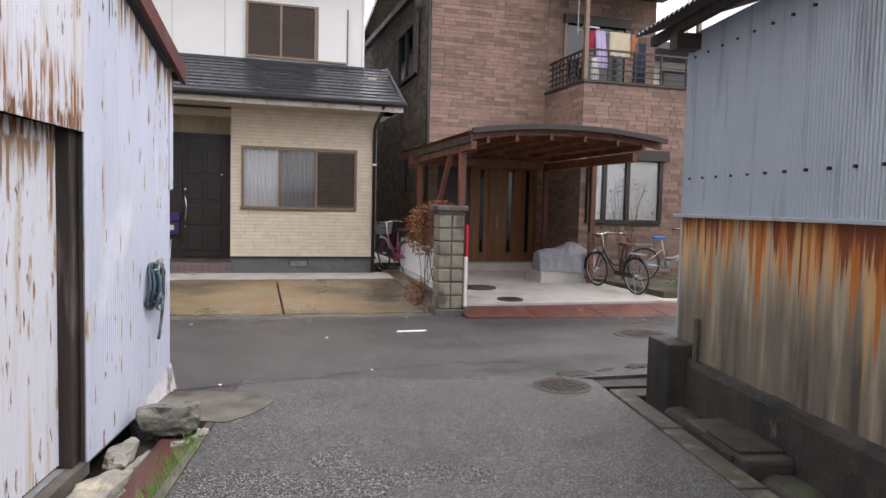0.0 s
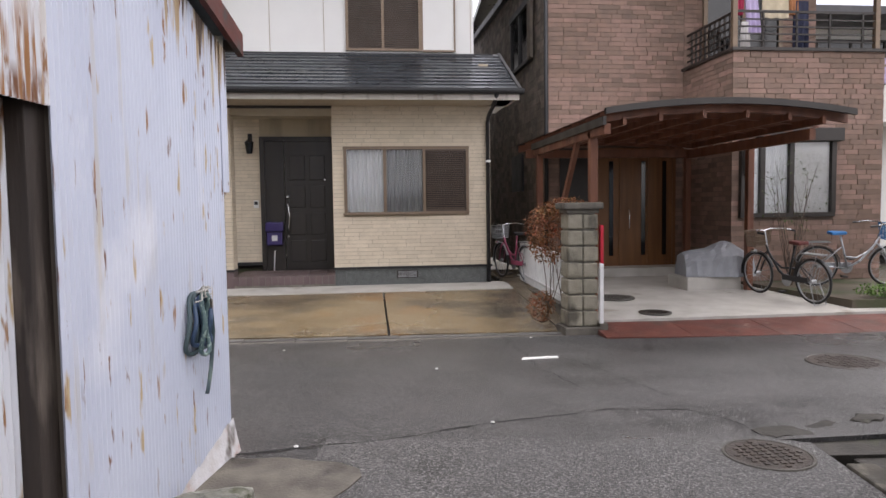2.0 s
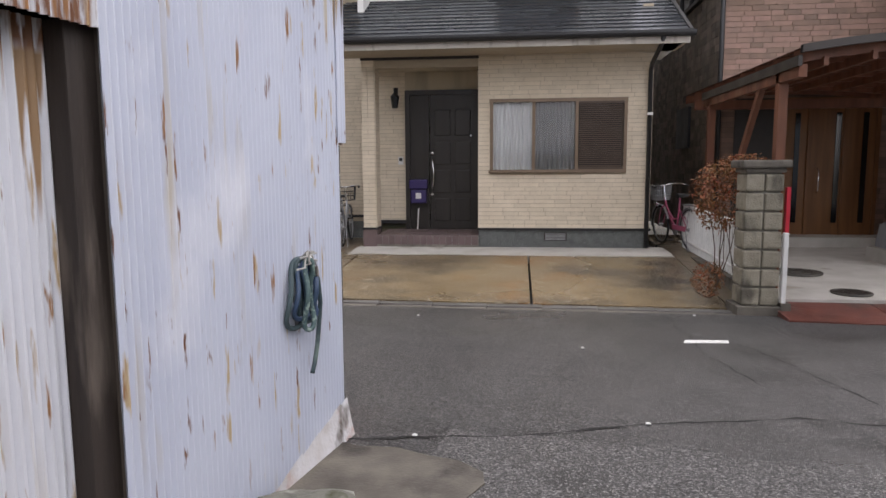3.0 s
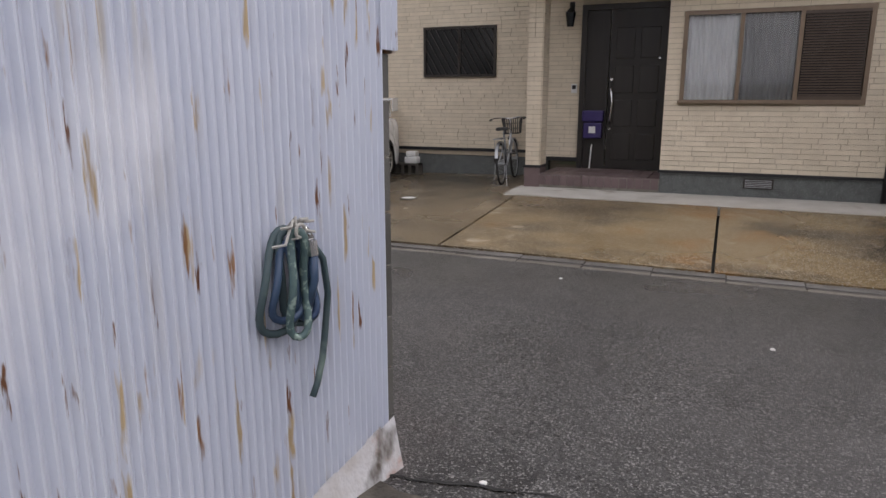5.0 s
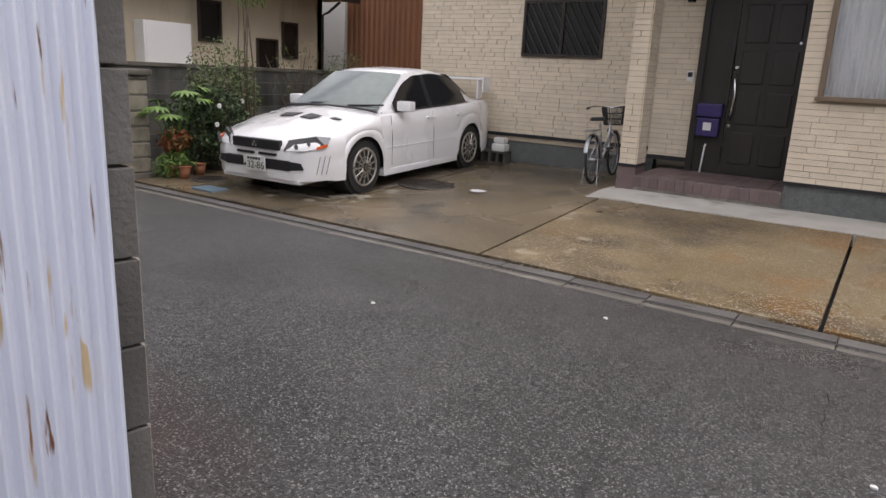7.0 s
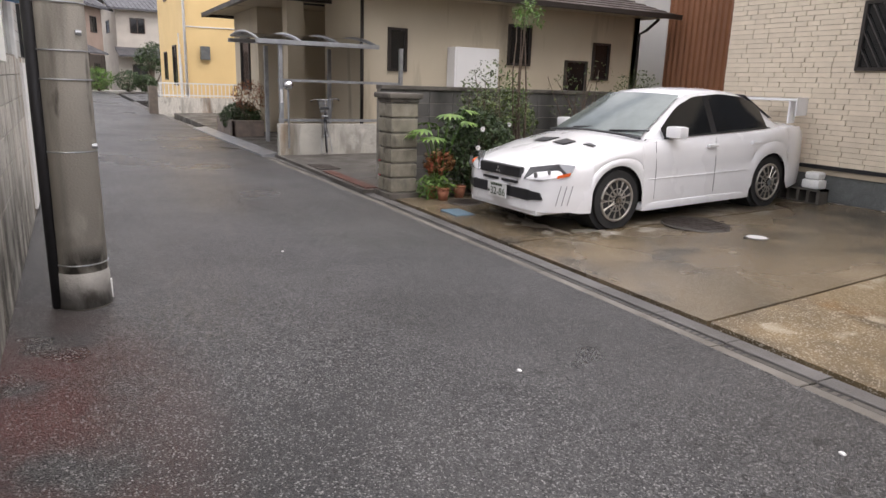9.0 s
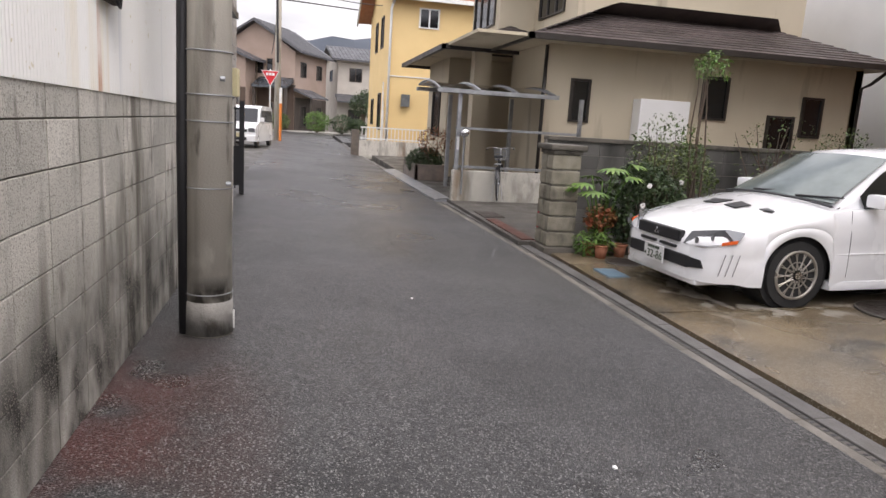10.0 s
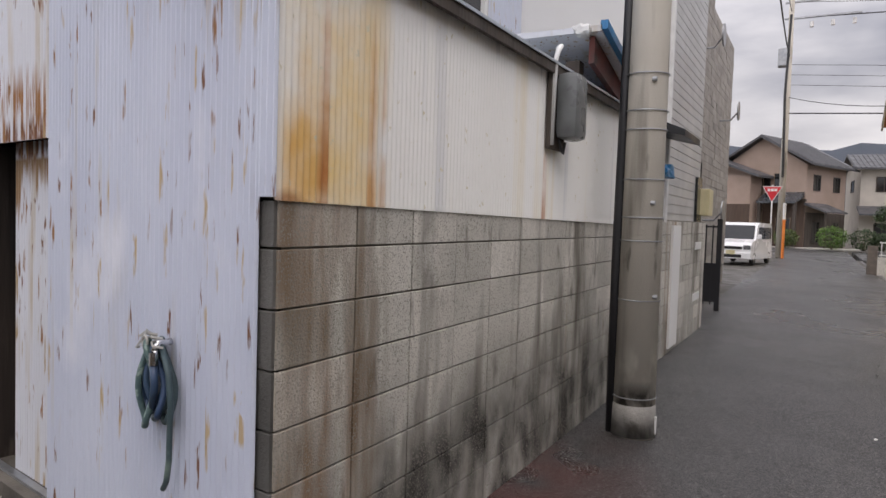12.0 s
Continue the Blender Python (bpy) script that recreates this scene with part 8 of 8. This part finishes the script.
part("downpipe", tube([(-27.9, 10.1, 6.3), (-27.93, 9.95, 5.9), (-27.93, 9.95, 0)], 0.05, 8), M["white_paint"], yh, "", True)
part("band", box(-28.0, -27.97, 9.95, 18, 3.2, 3.24), M["white_paint"], yh)
wall_window(yh, -28.0, 11.1, 11.95, 5.25, 6.0, "white_paint", 2)
wall_window(yh, 9.95, -31.2, -30.3, 4.6, 5.9, "darkbronze", 1, "y", -1)
wall_window(yh, 9.95, -33.6, -32.7, 4.6, 5.9, "darkbronze", 1, "y", -1)
wall_window(yh, 9.95, -31.5, -30.4, 1.0, 2.6, "darkbronze", 1, "y", -1)
wall_window(yh, 9.95, -34.6, -33.6, 1.2, 2.4, "darkbronze", 1, "y", -1)
part("meter_case", box(-28.0, -27.8, 10.5, 10.85, 2.0, 2.5), M["meter"], yh)
for k in range(4):
    part("wall_pipe", tube([(-29.0 + k * 0.15, 9.86, 0), (-29.0 + k * 0.15, 9.86, 3.0 - 0.4 * k)], 0.03, 6), M["white_paint"], yh)
yf = thing("fence", "white metal fence on a low block wall by the yellow house", "fence")
part("low_wall", box(-27.6, -27.4, 8.8, 15, -0.2, 0.55), M["block"], yf)
part("low_wall", box(-27.9, -27.4, 8.5, 8.8, -0.2, 0.95), M["stone"], yf)
part("rail", box(-27.55, -27.47, 8.85, 15, 1.05, 1.1), M["white_paint"], yf)
part("rail", box(-27.55, -27.47, 8.85, 15, 0.6, 0.65), M["white_paint"], yf)
for k in range(40):
    part("picket", box(-27.52, -27.49, 8.9 + k * 0.15, 8.93 + k * 0.15, 0.55, 1.08), M["white_paint"], yf)

# ---- row on the near side, beyond the shed ----
tb = thing("house_tin", "taller house clad in pale blue corrugated tin", "house")
bm = corrugated(5.0, 2.0, 6.8, 0.06, 0.008)
o = part("wall_sheet", bm, M["tin"], tb, "", True)
o.matrix_local = pose(-1.6, 4.3, 0, 0, 0, 180)
part("core", box(-6.5, -1.6, -2.0, 4.27, 0.0, 6.8), M["old_wood"], tb)
wall_window(tb, 4.31, -4.45, -3.75, 2.95, 4.2, "white_paint", 1, "y", 1)
lean = thing("lean_to_roof", "small lean-to roof edge with a red board and blue tarpaulin", "roof edge")
part("board", extrude_poly([(-3.55, 5.62, 2.74), (-4.9, 5.62, 2.40), (-4.9, 5.62, 2.28), (-3.55, 5.62, 2.56)], (0, -0.04, 0)), M["barge"], lean)
part("roof_sheet", extrude_poly([(-3.5, 5.68, 2.80), (-4.95, 5.68, 2.44), (-4.95, 5.68, 2.40), (-3.5, 5.68, 2.76)], (0, -1.3, 0)), M["tin_rusty"], lean)
part("blue_edge", extrude_poly([(-3.5, 5.72, 2.83), (-4.95, 5.72, 2.47), (-4.95, 5.72, 2.41), (-3.5, 5.72, 2.77)], (0, -0.05, 0)), M["tarp"], lean)
part("tarpaulin", rough_stone((0.42, 0.2, 0.08), 41, 3, 0.3), M["tarp"], lean).location = (-3.75, 5.55, 2.80)
part("white_rag", rough_stone((0.16, 0.14, 0.09), 42, 3, 0.4), M["white_paint"], lean).location = (-3.5, 5.55, 2.77)
part("support", box(-3.7, -3.6, 5.4, 5.5, 2.42, 2.6), M["old_wood"], lean)
part("support", box(-4.8, -4.7, 5.4, 5.5, 2.2, 2.45), M["old_wood"], lean)
# white annex with an awning
an = thing("house_white_annex", "narrow white-walled annex with a black awning", "house")
part("wall", box(-6.7, -5.35, 1.0, 5.46, 0.0, 5.5), M["white_side"], an)
part("post_panel", box(-7.42, -6.95, 5.541, 5.57, 0.06, 1.47), M["white_side"], an, "white board standing against the blocks")
part("awning", extrude_poly([(-5.7, 5.46, 2.55), (-5.7, 5.86, 2.38), (-5.7, 5.86, 2.32), (-5.7, 5.46, 2.42)], (-0.9, 0, 0)), M["black"], an)
part("rag", rough_stone((0.5, 0.2, 0.16), 44, 3, 0.4), M["tarp"], an, "blue and white rag tied below the awning").location = (-6.1, 5.6, 2.02)
part("drain_pipe", tube([(-6.6, 5.52, 5.4), (-6.6, 5.52, 1.5)], 0.04, 8), M["white_paint"], an)
gt2 = thing("house_grey_tile", "pale grey tile-clad house beyond the annex", "house")
part("wall", box(-9.35, -6.72, 0.0, 5.45, 1.47, 6.0), M["greytile"], gt2)
part("base", box(-9.35, -6.72, 0.0, 5.36, 0.0, 1.47), M["mortar"], gt2)
items = []
for j in range(40):
    items.append((-9.35, -6.70, 5.45, 5.462, 1.5 + j * 0.11, 1.5 + j * 0.11 + 0.10))
boxes_mesh("tile_course", items, M["greytile"], gt2)["kind"] = "stuff"
part("window", box(-9.33, -8.95, 5.463, 5.5, 1.5, 2.15), M["carglass"], gt2)
part("meter_case", box(-9.6, -9.2, 5.47, 5.62, 1.62, 2.0, 0.01), M["yellowbox"], gt2)
for z, x0 in ((0.45, -8.6), (1.15, -8.6)):
    part("plate", box(x0 - 0.5, x0, 5.545, 5.56, z, z + 0.1), M["white_paint"], gt2)
ga = thing("gate_grille", "black wrought-iron gate by the grey house", "gate", pose(-11.6, 5.2, 0))
for k in range(9):
    part("bar", tube([(0.0, -0.1 + 0.11 * k - 0.6, 0.1), (0.0, -0.1 + 0.11 * k - 0.6, 1.5)], 0.012, 6), M["black"], ga)
for z in (0.15, 0.8, 1.45):
    part("rail", box(-0.015, 0.015, -0.75, 0.25, z, z + 0.03), M["black"], ga)
part("post", box(-0.04, 0.04, 0.25, 0.33, 0, 1.6), M["black"], ga)
part("panel", box(-0.01, 0.01, -0.7, 0.25, 0.15, 0.8), M["black"], ga)
gs = thing("house_grey_stone", "tall grey stone-sided three-storey house", "house")
part("wall", box(-18.6, -12.2, -4.0, 4.75, 0, 6.2), M["greystone"], gs)
part("upper", box(-16.0, -12.2, -4.0, 4.6, 6.2, 9.2), M["greystone"], gs)
clad("stone", [(-18.6, -12.2)], [], 4.75, 0.3, 6.2, 0.16, (0.4, 0.6, 0.5), M["greystone"], gs, 51, 1, 0.015)
clad("stone", [(-3.0, 4.75)], [], -12.2, 0.3, 6.2, 0.16, (0.4, 0.6, 0.5), M["greystone"], gs, 52, 1, 0.015, axis="y")
wall_window(gs, 4.6, -14.6, -13.4, 6.6, 7.9, "darkbronze", 2, "y", 1)
wall_window(gs, 4.77, -13.8, -13.0, 2.2, 2.8, "darkbronze", 1, "y", 1)
for k, (x, z) in enumerate(((-13.4, 5.0), (-16.5, 4.0), (-14.5, 1.6))):
    d = part("dish_arm", tube([(x, 4.76, z), (x, 5.0, z), (x + 0.1, 5.15, z + 0.15)], 0.02, 6), M["steel"], gs)
    part("dish", disc((x + 0.1, 5.18, z + 0.2), 0.22, 0.03, 20, "y"), M["steel"], gs)

solid("yard_near", box(-41, -9.4, -6, 5.28, -0.45, -0.012), M["kerb"], "damp concrete verge beyond the grey house", "pavement", "structure")
# ---- white van ----
van = thing("van", "small white box-shaped van parked by the wall", "van", pose(-27.3, 4.0, 0, 0, 0, 81))
prof = [(0.0, 0.25), (0.0, 0.75), (0.12, 0.88), (0.62, 0.98), (1.05, 1.55), (1.5, 1.66), (3.2, 1.64), (3.38, 1.5), (3.4, 0.3), (3.3, 0.22)]
bm = loft([[(x * (0.93 if z > 1.1 else 1.0), y, z) for y, z in prof] for x in (-0.735, 0.735)], None, True)
bmesh.ops.holes_fill(bm, edges=bm.edges)
bmesh.ops.recalc_face_normals(bm, faces=bm.faces)
part("body", bm, M["carwhite"], van)
part("windscreen", extrude_poly([(-0.66, 0.64, 1.01), (0.66, 0.64, 1.01), (0.60, 1.03, 1.53), (-0.60, 1.03, 1.53)], (0, -0.02, 0.015)), M["carglass"], van)
for s in (1, -1):
    part("side_window", extrude_poly([(s * 0.725, 1.0, 1.02), (s * 0.725, 1.9, 1.02), (s * 0.70, 1.9, 1.48), (s * 0.70, 1.2, 1.48)], (s * 0.02, 0, 0)), M["carglass"], van)
    part("side_window", extrude_poly([(s * 0.725, 2.0, 1.02), (s * 0.725, 3.1, 1.02), (s * 0.70, 3.05, 1.48), (s * 0.70, 2.0, 1.48)], (s * 0.02, 0, 0)), M["carglass"], van)
    part("headlight", box(s * 0.58 - 0.13, s * 0.58 + 0.13, -0.02, 0.1, 0.62, 0.78, 0.02), M["lamp_lens"], van)
    part("wing_mirror", box(s * 0.80 - 0.08, s * 0.80 + 0.08, 0.85, 0.95, 1.02, 1.2, 0.02), M["carwhite"], van)
    for yw in (0.55, 2.85):
        wheel(van, s * 0.66, yw, 0.27, 0.27, 0.15, s, 10)
part("grille", box(-0.4, 0.4, -0.015, 0.02, 0.62, 0.72), M["black"], van)
part("bumper", box(-0.72, 0.72, -0.05, 0.2, 0.25, 0.5, 0.03), M["carwhite"], van)
part("intake", box(-0.4, 0.4, -0.06, 0.0, 0.3, 0.42), M["black"], van)
part("number_plate", box(-0.165, 0.165, -0.07, -0.05, 0.42, 0.58), M["yellowbox"], van)

# ---- the far junction ----
sp = thing("stop_sign", "red triangular stop sign with white border on a post", "road sign", pose(-33.0, 5.0, 0))
part("sign_face", extrude_poly([(0.02, -0.42, 3.35), (0.02, 0.42, 3.35), (0.02, 0.0, 2.62)], (0.012, 0, 0)), M["white_paint"], sp)
part("sign_field", extrude_poly([(0.036, -0.37, 3.32), (0.036, 0.37, 3.32), (0.036, 0.0, 2.68)], (0.006, 0, 0)), M["sign_red"], sp)
for k in range(3):
    part("character_bar", box(0.044, 0.05, -0.2 + k * 0.14, -0.09 + k * 0.14, 3.12, 3.24), M["white_paint"], sp)
part("post", tube([(0, 0, 0), (0, 0, 3.4)], 0.03, 8), M["white_paint"], sp)
op = thing("marker_post", "orange and white road marker post", "marker post", pose(-36.0, 5.4, 0))
part("post", tube([(0, 0, 0), (0, 0, 1.9)], 0.07, 10), M["orange"], op)
part("band", tube([(0, 0, 1.9), (0, 0, 2.7)], 0.072, 10), M["white_paint"], op)
p2 = thing("utility_pole", "far concrete power pole with cables and insulators", "utility pole", pose(-37.0, 5.2, 0))
part("shaft", tube([(0, 0, 0), (0, 0, 13.5)], 0.17, 16, r_end=0.11), M["pole"], p2, "", True)
for z in (12.6, 11.8):
    part("crossarm", box(-0.05, 0.05, -0.3, 3.0, z, z + 0.08), M["steel"], p2)
for k in range(3):
    part("insulator", tube([(0, 0.9 + k * 0.9, 11.6), (0, 0.9 + k * 0.9, 11.35)], 0.09, 10), M["white_paint"], p2)
part("box", box(-0.25, 0.25, -0.5, 0.0, 9.5, 10.4, 0.05), M["steel"], p2)
part("cable_drop", tube([(0.2, 0, 12), (0.25, -0.1, 8), (0.22, 0, 4)], 0.06, 6), M["black"], p2)


def cable(a, b, sag, r, n=14):
    a, b = Vector(a), Vector(b)
    pts = [a.lerp(b, i / n) - Vector((0, 0, sag * 4 * (i / n) * (1 - i / n))) for i in range(n + 1)]
    solid("power_cable", tube(pts, r, 5), M["black"], "thin black overhead power cable", "cable", "", None, "overhead cables")


for k in range(3):
    cable((-37, 5.2 + 0.9 * k, 12.65), (-45, 60, 13.2 + 0.2 * k), 1.0, 0.012)
    cable((-37, 5.2 + 0.5 * k, 11.85), (-33, 60, 12.5), 1.0, 0.012)
    cable((-37, 5.2, 9.6 - 0.5 * k), (-40, 60, 9.8 - 0.4 * k), 1.2, 0.012)
cable((-37, 5.2, 7.2), (-38, 60, 7.8), 0.8, 0.035)
cable((-37, 5.2, 10.0), (-3.8, 5.95, 9.0), 0.8, 0.03)
cable((-37, 5.2, 12.2), (-3.8, 5.95, 9.3), 0.8, 0.02)
cable((-37, 5.2, 8.0), (-29, 12, 6.3), 0.4, 0.018)
cable((-37, 5.2, 7.5), (-57, 4, 6.0), 0.5, 0.03)


def far_house(label, m, w, z1, wall, roof_mt, rise, wood=True, d=8.0):
    """A two-storey house; its front looks along its own +x and is w wide."""
    h = thing("house", label, "house", m)
    y0, y1 = -w / 2, w / 2
    part("wall", box(-d, 0, y0, y1, -0.1, z1), M[wall], h)
    part("roof", extrude_poly([(0.8, y0 - 0.6, z1 - 0.15), (-d / 2, y0 - 0.6, z1 + rise), (-d - 0.8, y0 - 0.6, z1 - 0.15), (-d - 0.8, y0 - 0.6, z1), (-d / 2, y0 - 0.6, z1 + rise + 0.2), (0.8, y0 - 0.6, z1)], (0, w + 1.2, 0)), M[roof_mt], h)
    part("gable", extrude_poly([(0, y0, z1), (-d, y0, z1), (-d / 2, y0, z1 + rise)], (0, w, 0)), M[wall], h)
    for k in range(int(w / 0.34)):
        yy = y0 - 0.5 + k * 0.36
        part("roof_batten", tube([(0.8, yy, z1 + 0.02), (-d / 2, yy, z1 + rise + 0.22)], 0.05, 5), M[roof_mt], h)
    n = max(2, int(w / 2.6))
    for k in range(n):
        c = y0 + w * (k + 0.5) / n
        wall_window(h, 0, c - 0.6, c + 0.6, z1 - 1.9, z1 - 0.7, "darkbronze" if wood else "shutter", 2)
        wall_window(h, 0.06 if wood else 0, c - 0.6, c + 0.6, 0.4, 2.1, "old_wood", 2)
    part("lower_roof", extrude_poly([(0, y0 - 0.2, 3.3), (1.6, y0 - 0.2, 2.7), (1.6, y0 - 0.2, 2.82), (0, y0 - 0.2, 3.5)], (0, w * (0.55 if wood else 1.0), 0)), M[roof_mt], h)
    if wood:
        part("timber_front", box(0, 0.06, y0, y1, 0.0, 2.75), M["old_wood"], h)
        part("porch_post", box(1.3, 1.45, y0 + 0.3, y0 + 0.45, 0, 2.75), M["old_wood"], h)
    wall_window(h, y0, -d * 0.6, -d * 0.4, z1 - 1.8, z1 - 0.8, "darkbronze", 1, "y", -1)
    return h


ph = far_house("pinkish two-storey house with dark timber front and tile roof", pose(-61.1, 7.2, 0, 0, 0, 67), 7.0, 6.4, "pink", "grey_roof", 2.25, True, 6.9)
part("timber_front", box(-6.9, -0.02, -3.58, -3.5, 0.0, 3.55), M["brown_wood"], ph)
part("belt_rail", box(-6.95, 0.08, -3.64, -3.5, 3.55, 3.75), M["old_wood"], ph)
part("porch_roof", extrude_poly([(-0.1, -3.5, 4.3), (-0.1, -5.0, 3.55), (-0.1, -5.0, 3.38), (-0.1, -3.5, 3.9)], (-3.0, 0, 0)), M["slate"], ph, "dark slate porch roof")
for px in (-0.2, -2.95):
    part("porch_post", box(px - 0.1, px + 0.1, -4.85, -4.65, 0.0, 3.5), M["old_wood"], ph)
wall_window(ph, -3.58, -2.2, -1.0, 0.3, 2.3, "bronze", 3, "y", -1)
wall_window(ph, -3.58, -5.6, -4.2, 1.2, 2.4, "bronze", 2, "y", -1)
wall_window(ph, -3.5, -2.5, -1.9, 4.7, 5.8, "bronze", 1, "y", -1)
part("wing", box(-7.6, -3.4, -5.4, -3.66, 0.0, 5.6), M["pink"], ph)
part("wing_base", box(-7.62, -3.38, -5.46, -5.4, 0.0, 3.3), M["brown_wood"], ph)
part("wing_roof", extrude_poly([(-2.5, -6.0, 5.35), (-2.5, -6.0, 5.55), (-7.6, -6.0, 7.5), (-7.6, -6.0, 7.3)], (0, 2.6, 0)), M["grey_roof"], ph)
part("downpipe", tube([(-3.3, -3.62, 0.0), (-3.3, -3.62, 5.4)], 0.05, 8), M["bronze"], ph)
far_house("pinkish house with a lower tile roof beside the junction", pose(-61.0, -1.5, 0, 0, 0, 38), 6.5, 5.0, "pink", "grey_roof", 1.8, True, 6.0)
far_house("white house with brown shutters and tile roof", pose(-65.0, 14.6, 0, 0, 0, 6), 10.0, 6.6, "far_cream", "grey_roof", 1.3, False)
far_house("pale house further along the street", pose(-62, -14, 0, 0, 0, 20), 11.0, 5.6, "pink", "grey_roof", 2.0)
for k, (y, s, mt) in enumerate(((7.7, 1.2, "leaf_bright"), (4.7, 1.0, "leaf"), (9.7, 1.1, "leaf_dark"), (10.9, 0.9, "leaf_dark"))):
    shrub("shrub", "rounded garden bush across the junction", -55.6, y, 0.05, 0.75 * s, (0.8 * s, 0.9 * s, 0.7 * s), 1500, 0.16, mt, 60 + k, 0.03, 6)
shrub("tree", "clipped green garden tree across the junction", -57.6, 11.6, 0.0, 2.6, (1.1, 1.3, 1.2), 2200, 0.2, "leaf_dark", 70, 0.08, 8)
rows = []
for j in range(5):
    f = j / 4
    rows.append([(-520 - 240 * f + 40 * math.sin(i * 0.5), -420 + i * 24.0, -20 + f * (100 + 30 * noise.noise(Vector((i * 0.16, 3.3, 0))) + 9 * noise.noise(Vector((i * 0.6, 8.1, 0))))) for i in range(50)])
solid("backdrop_mountain", loft(rows), M["mountain"], "wooded mountain on the skyline, its haze painted in as blue-grey", "mountain", "structure")
# white house beyond the brick one, with a balcony
wh = thing("house_white_balcony", "white house with a balcony and laundry beyond", "house")
part("wall", box(12.5, 20, 20, 28, 0, 6.4), M["white_side"], wh)
part("balcony", box(12.4, 16.5, 18.8, 20, 3.6, 4.6), M["white_side"], wh)
part("roof", box(12.0, 20.5, 18.4, 28.5, 6.4, 6.6), M["grey_roof"], wh)
wall_window(wh, 20.0, 13.2, 15.4, 4.6, 6.1, "darkbronze", 2, "y", -1)
wall_window(wh, 18.8, 14.6, 15.2, 2.9, 3.4, "darkbronze", 1, "y", -1)
for k in range(6):
    part("rail_post", box(12.5 + k * 0.7, 12.53 + k * 0.7, 18.8, 18.83, 4.6, 5.1), M["bronze"], wh)
part("handrail", box(12.4, 16.5, 18.78, 18.84, 5.1, 5.15), M["bronze"], wh)
for k, mt in enumerate(("lilac", "navy", "pinkcloth", "lilac")):
    solid("towel", box(13.0 + k * 0.55, 13.45 + k * 0.55, 19.1, 19.13, 4.7, 5.4, 0.01), M[mt], "cloth hanging on the far balcony", "laundry", "", None, "laundry on the far balcony")
# added filler walls, out of view, that close the place behind the camera
solid("wall_behind", box(-9, 14, -24, -23.6, -0.2, 2.2), M["block"], "unseen filler wall of plain blocks behind the camera", "wall", "structure")
solid("wall_east_end", box(34, 34.4, -15, 30, -0.2, 6.0), M["white_side"], "unseen filler wall at the east end of the street", "wall", "structure")

# ---- blocks of the street wall, one by one ----
bwall = thing("wall_block", "weathered concrete block wall with dark water stains", "wall", None, "", "structure")
for j in range(8):
    z0 = -0.006 + j * 0.1957
    h = 0.1957 if j < 7 else 0.155
    x = XC
    i = 0
    while x > -9.35:
        L = 0.415 if i == 0 else 0.387
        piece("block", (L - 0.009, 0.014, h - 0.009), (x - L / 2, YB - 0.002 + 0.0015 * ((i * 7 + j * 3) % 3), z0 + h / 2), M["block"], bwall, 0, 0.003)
        x -= L
        i += 1
    piece("block", (0.016, 0.10, h - 0.009), (XC - 0.008, YB - 0.052, z0 + h / 2), M["block_dark"], bwall, -9.2, 0.003)
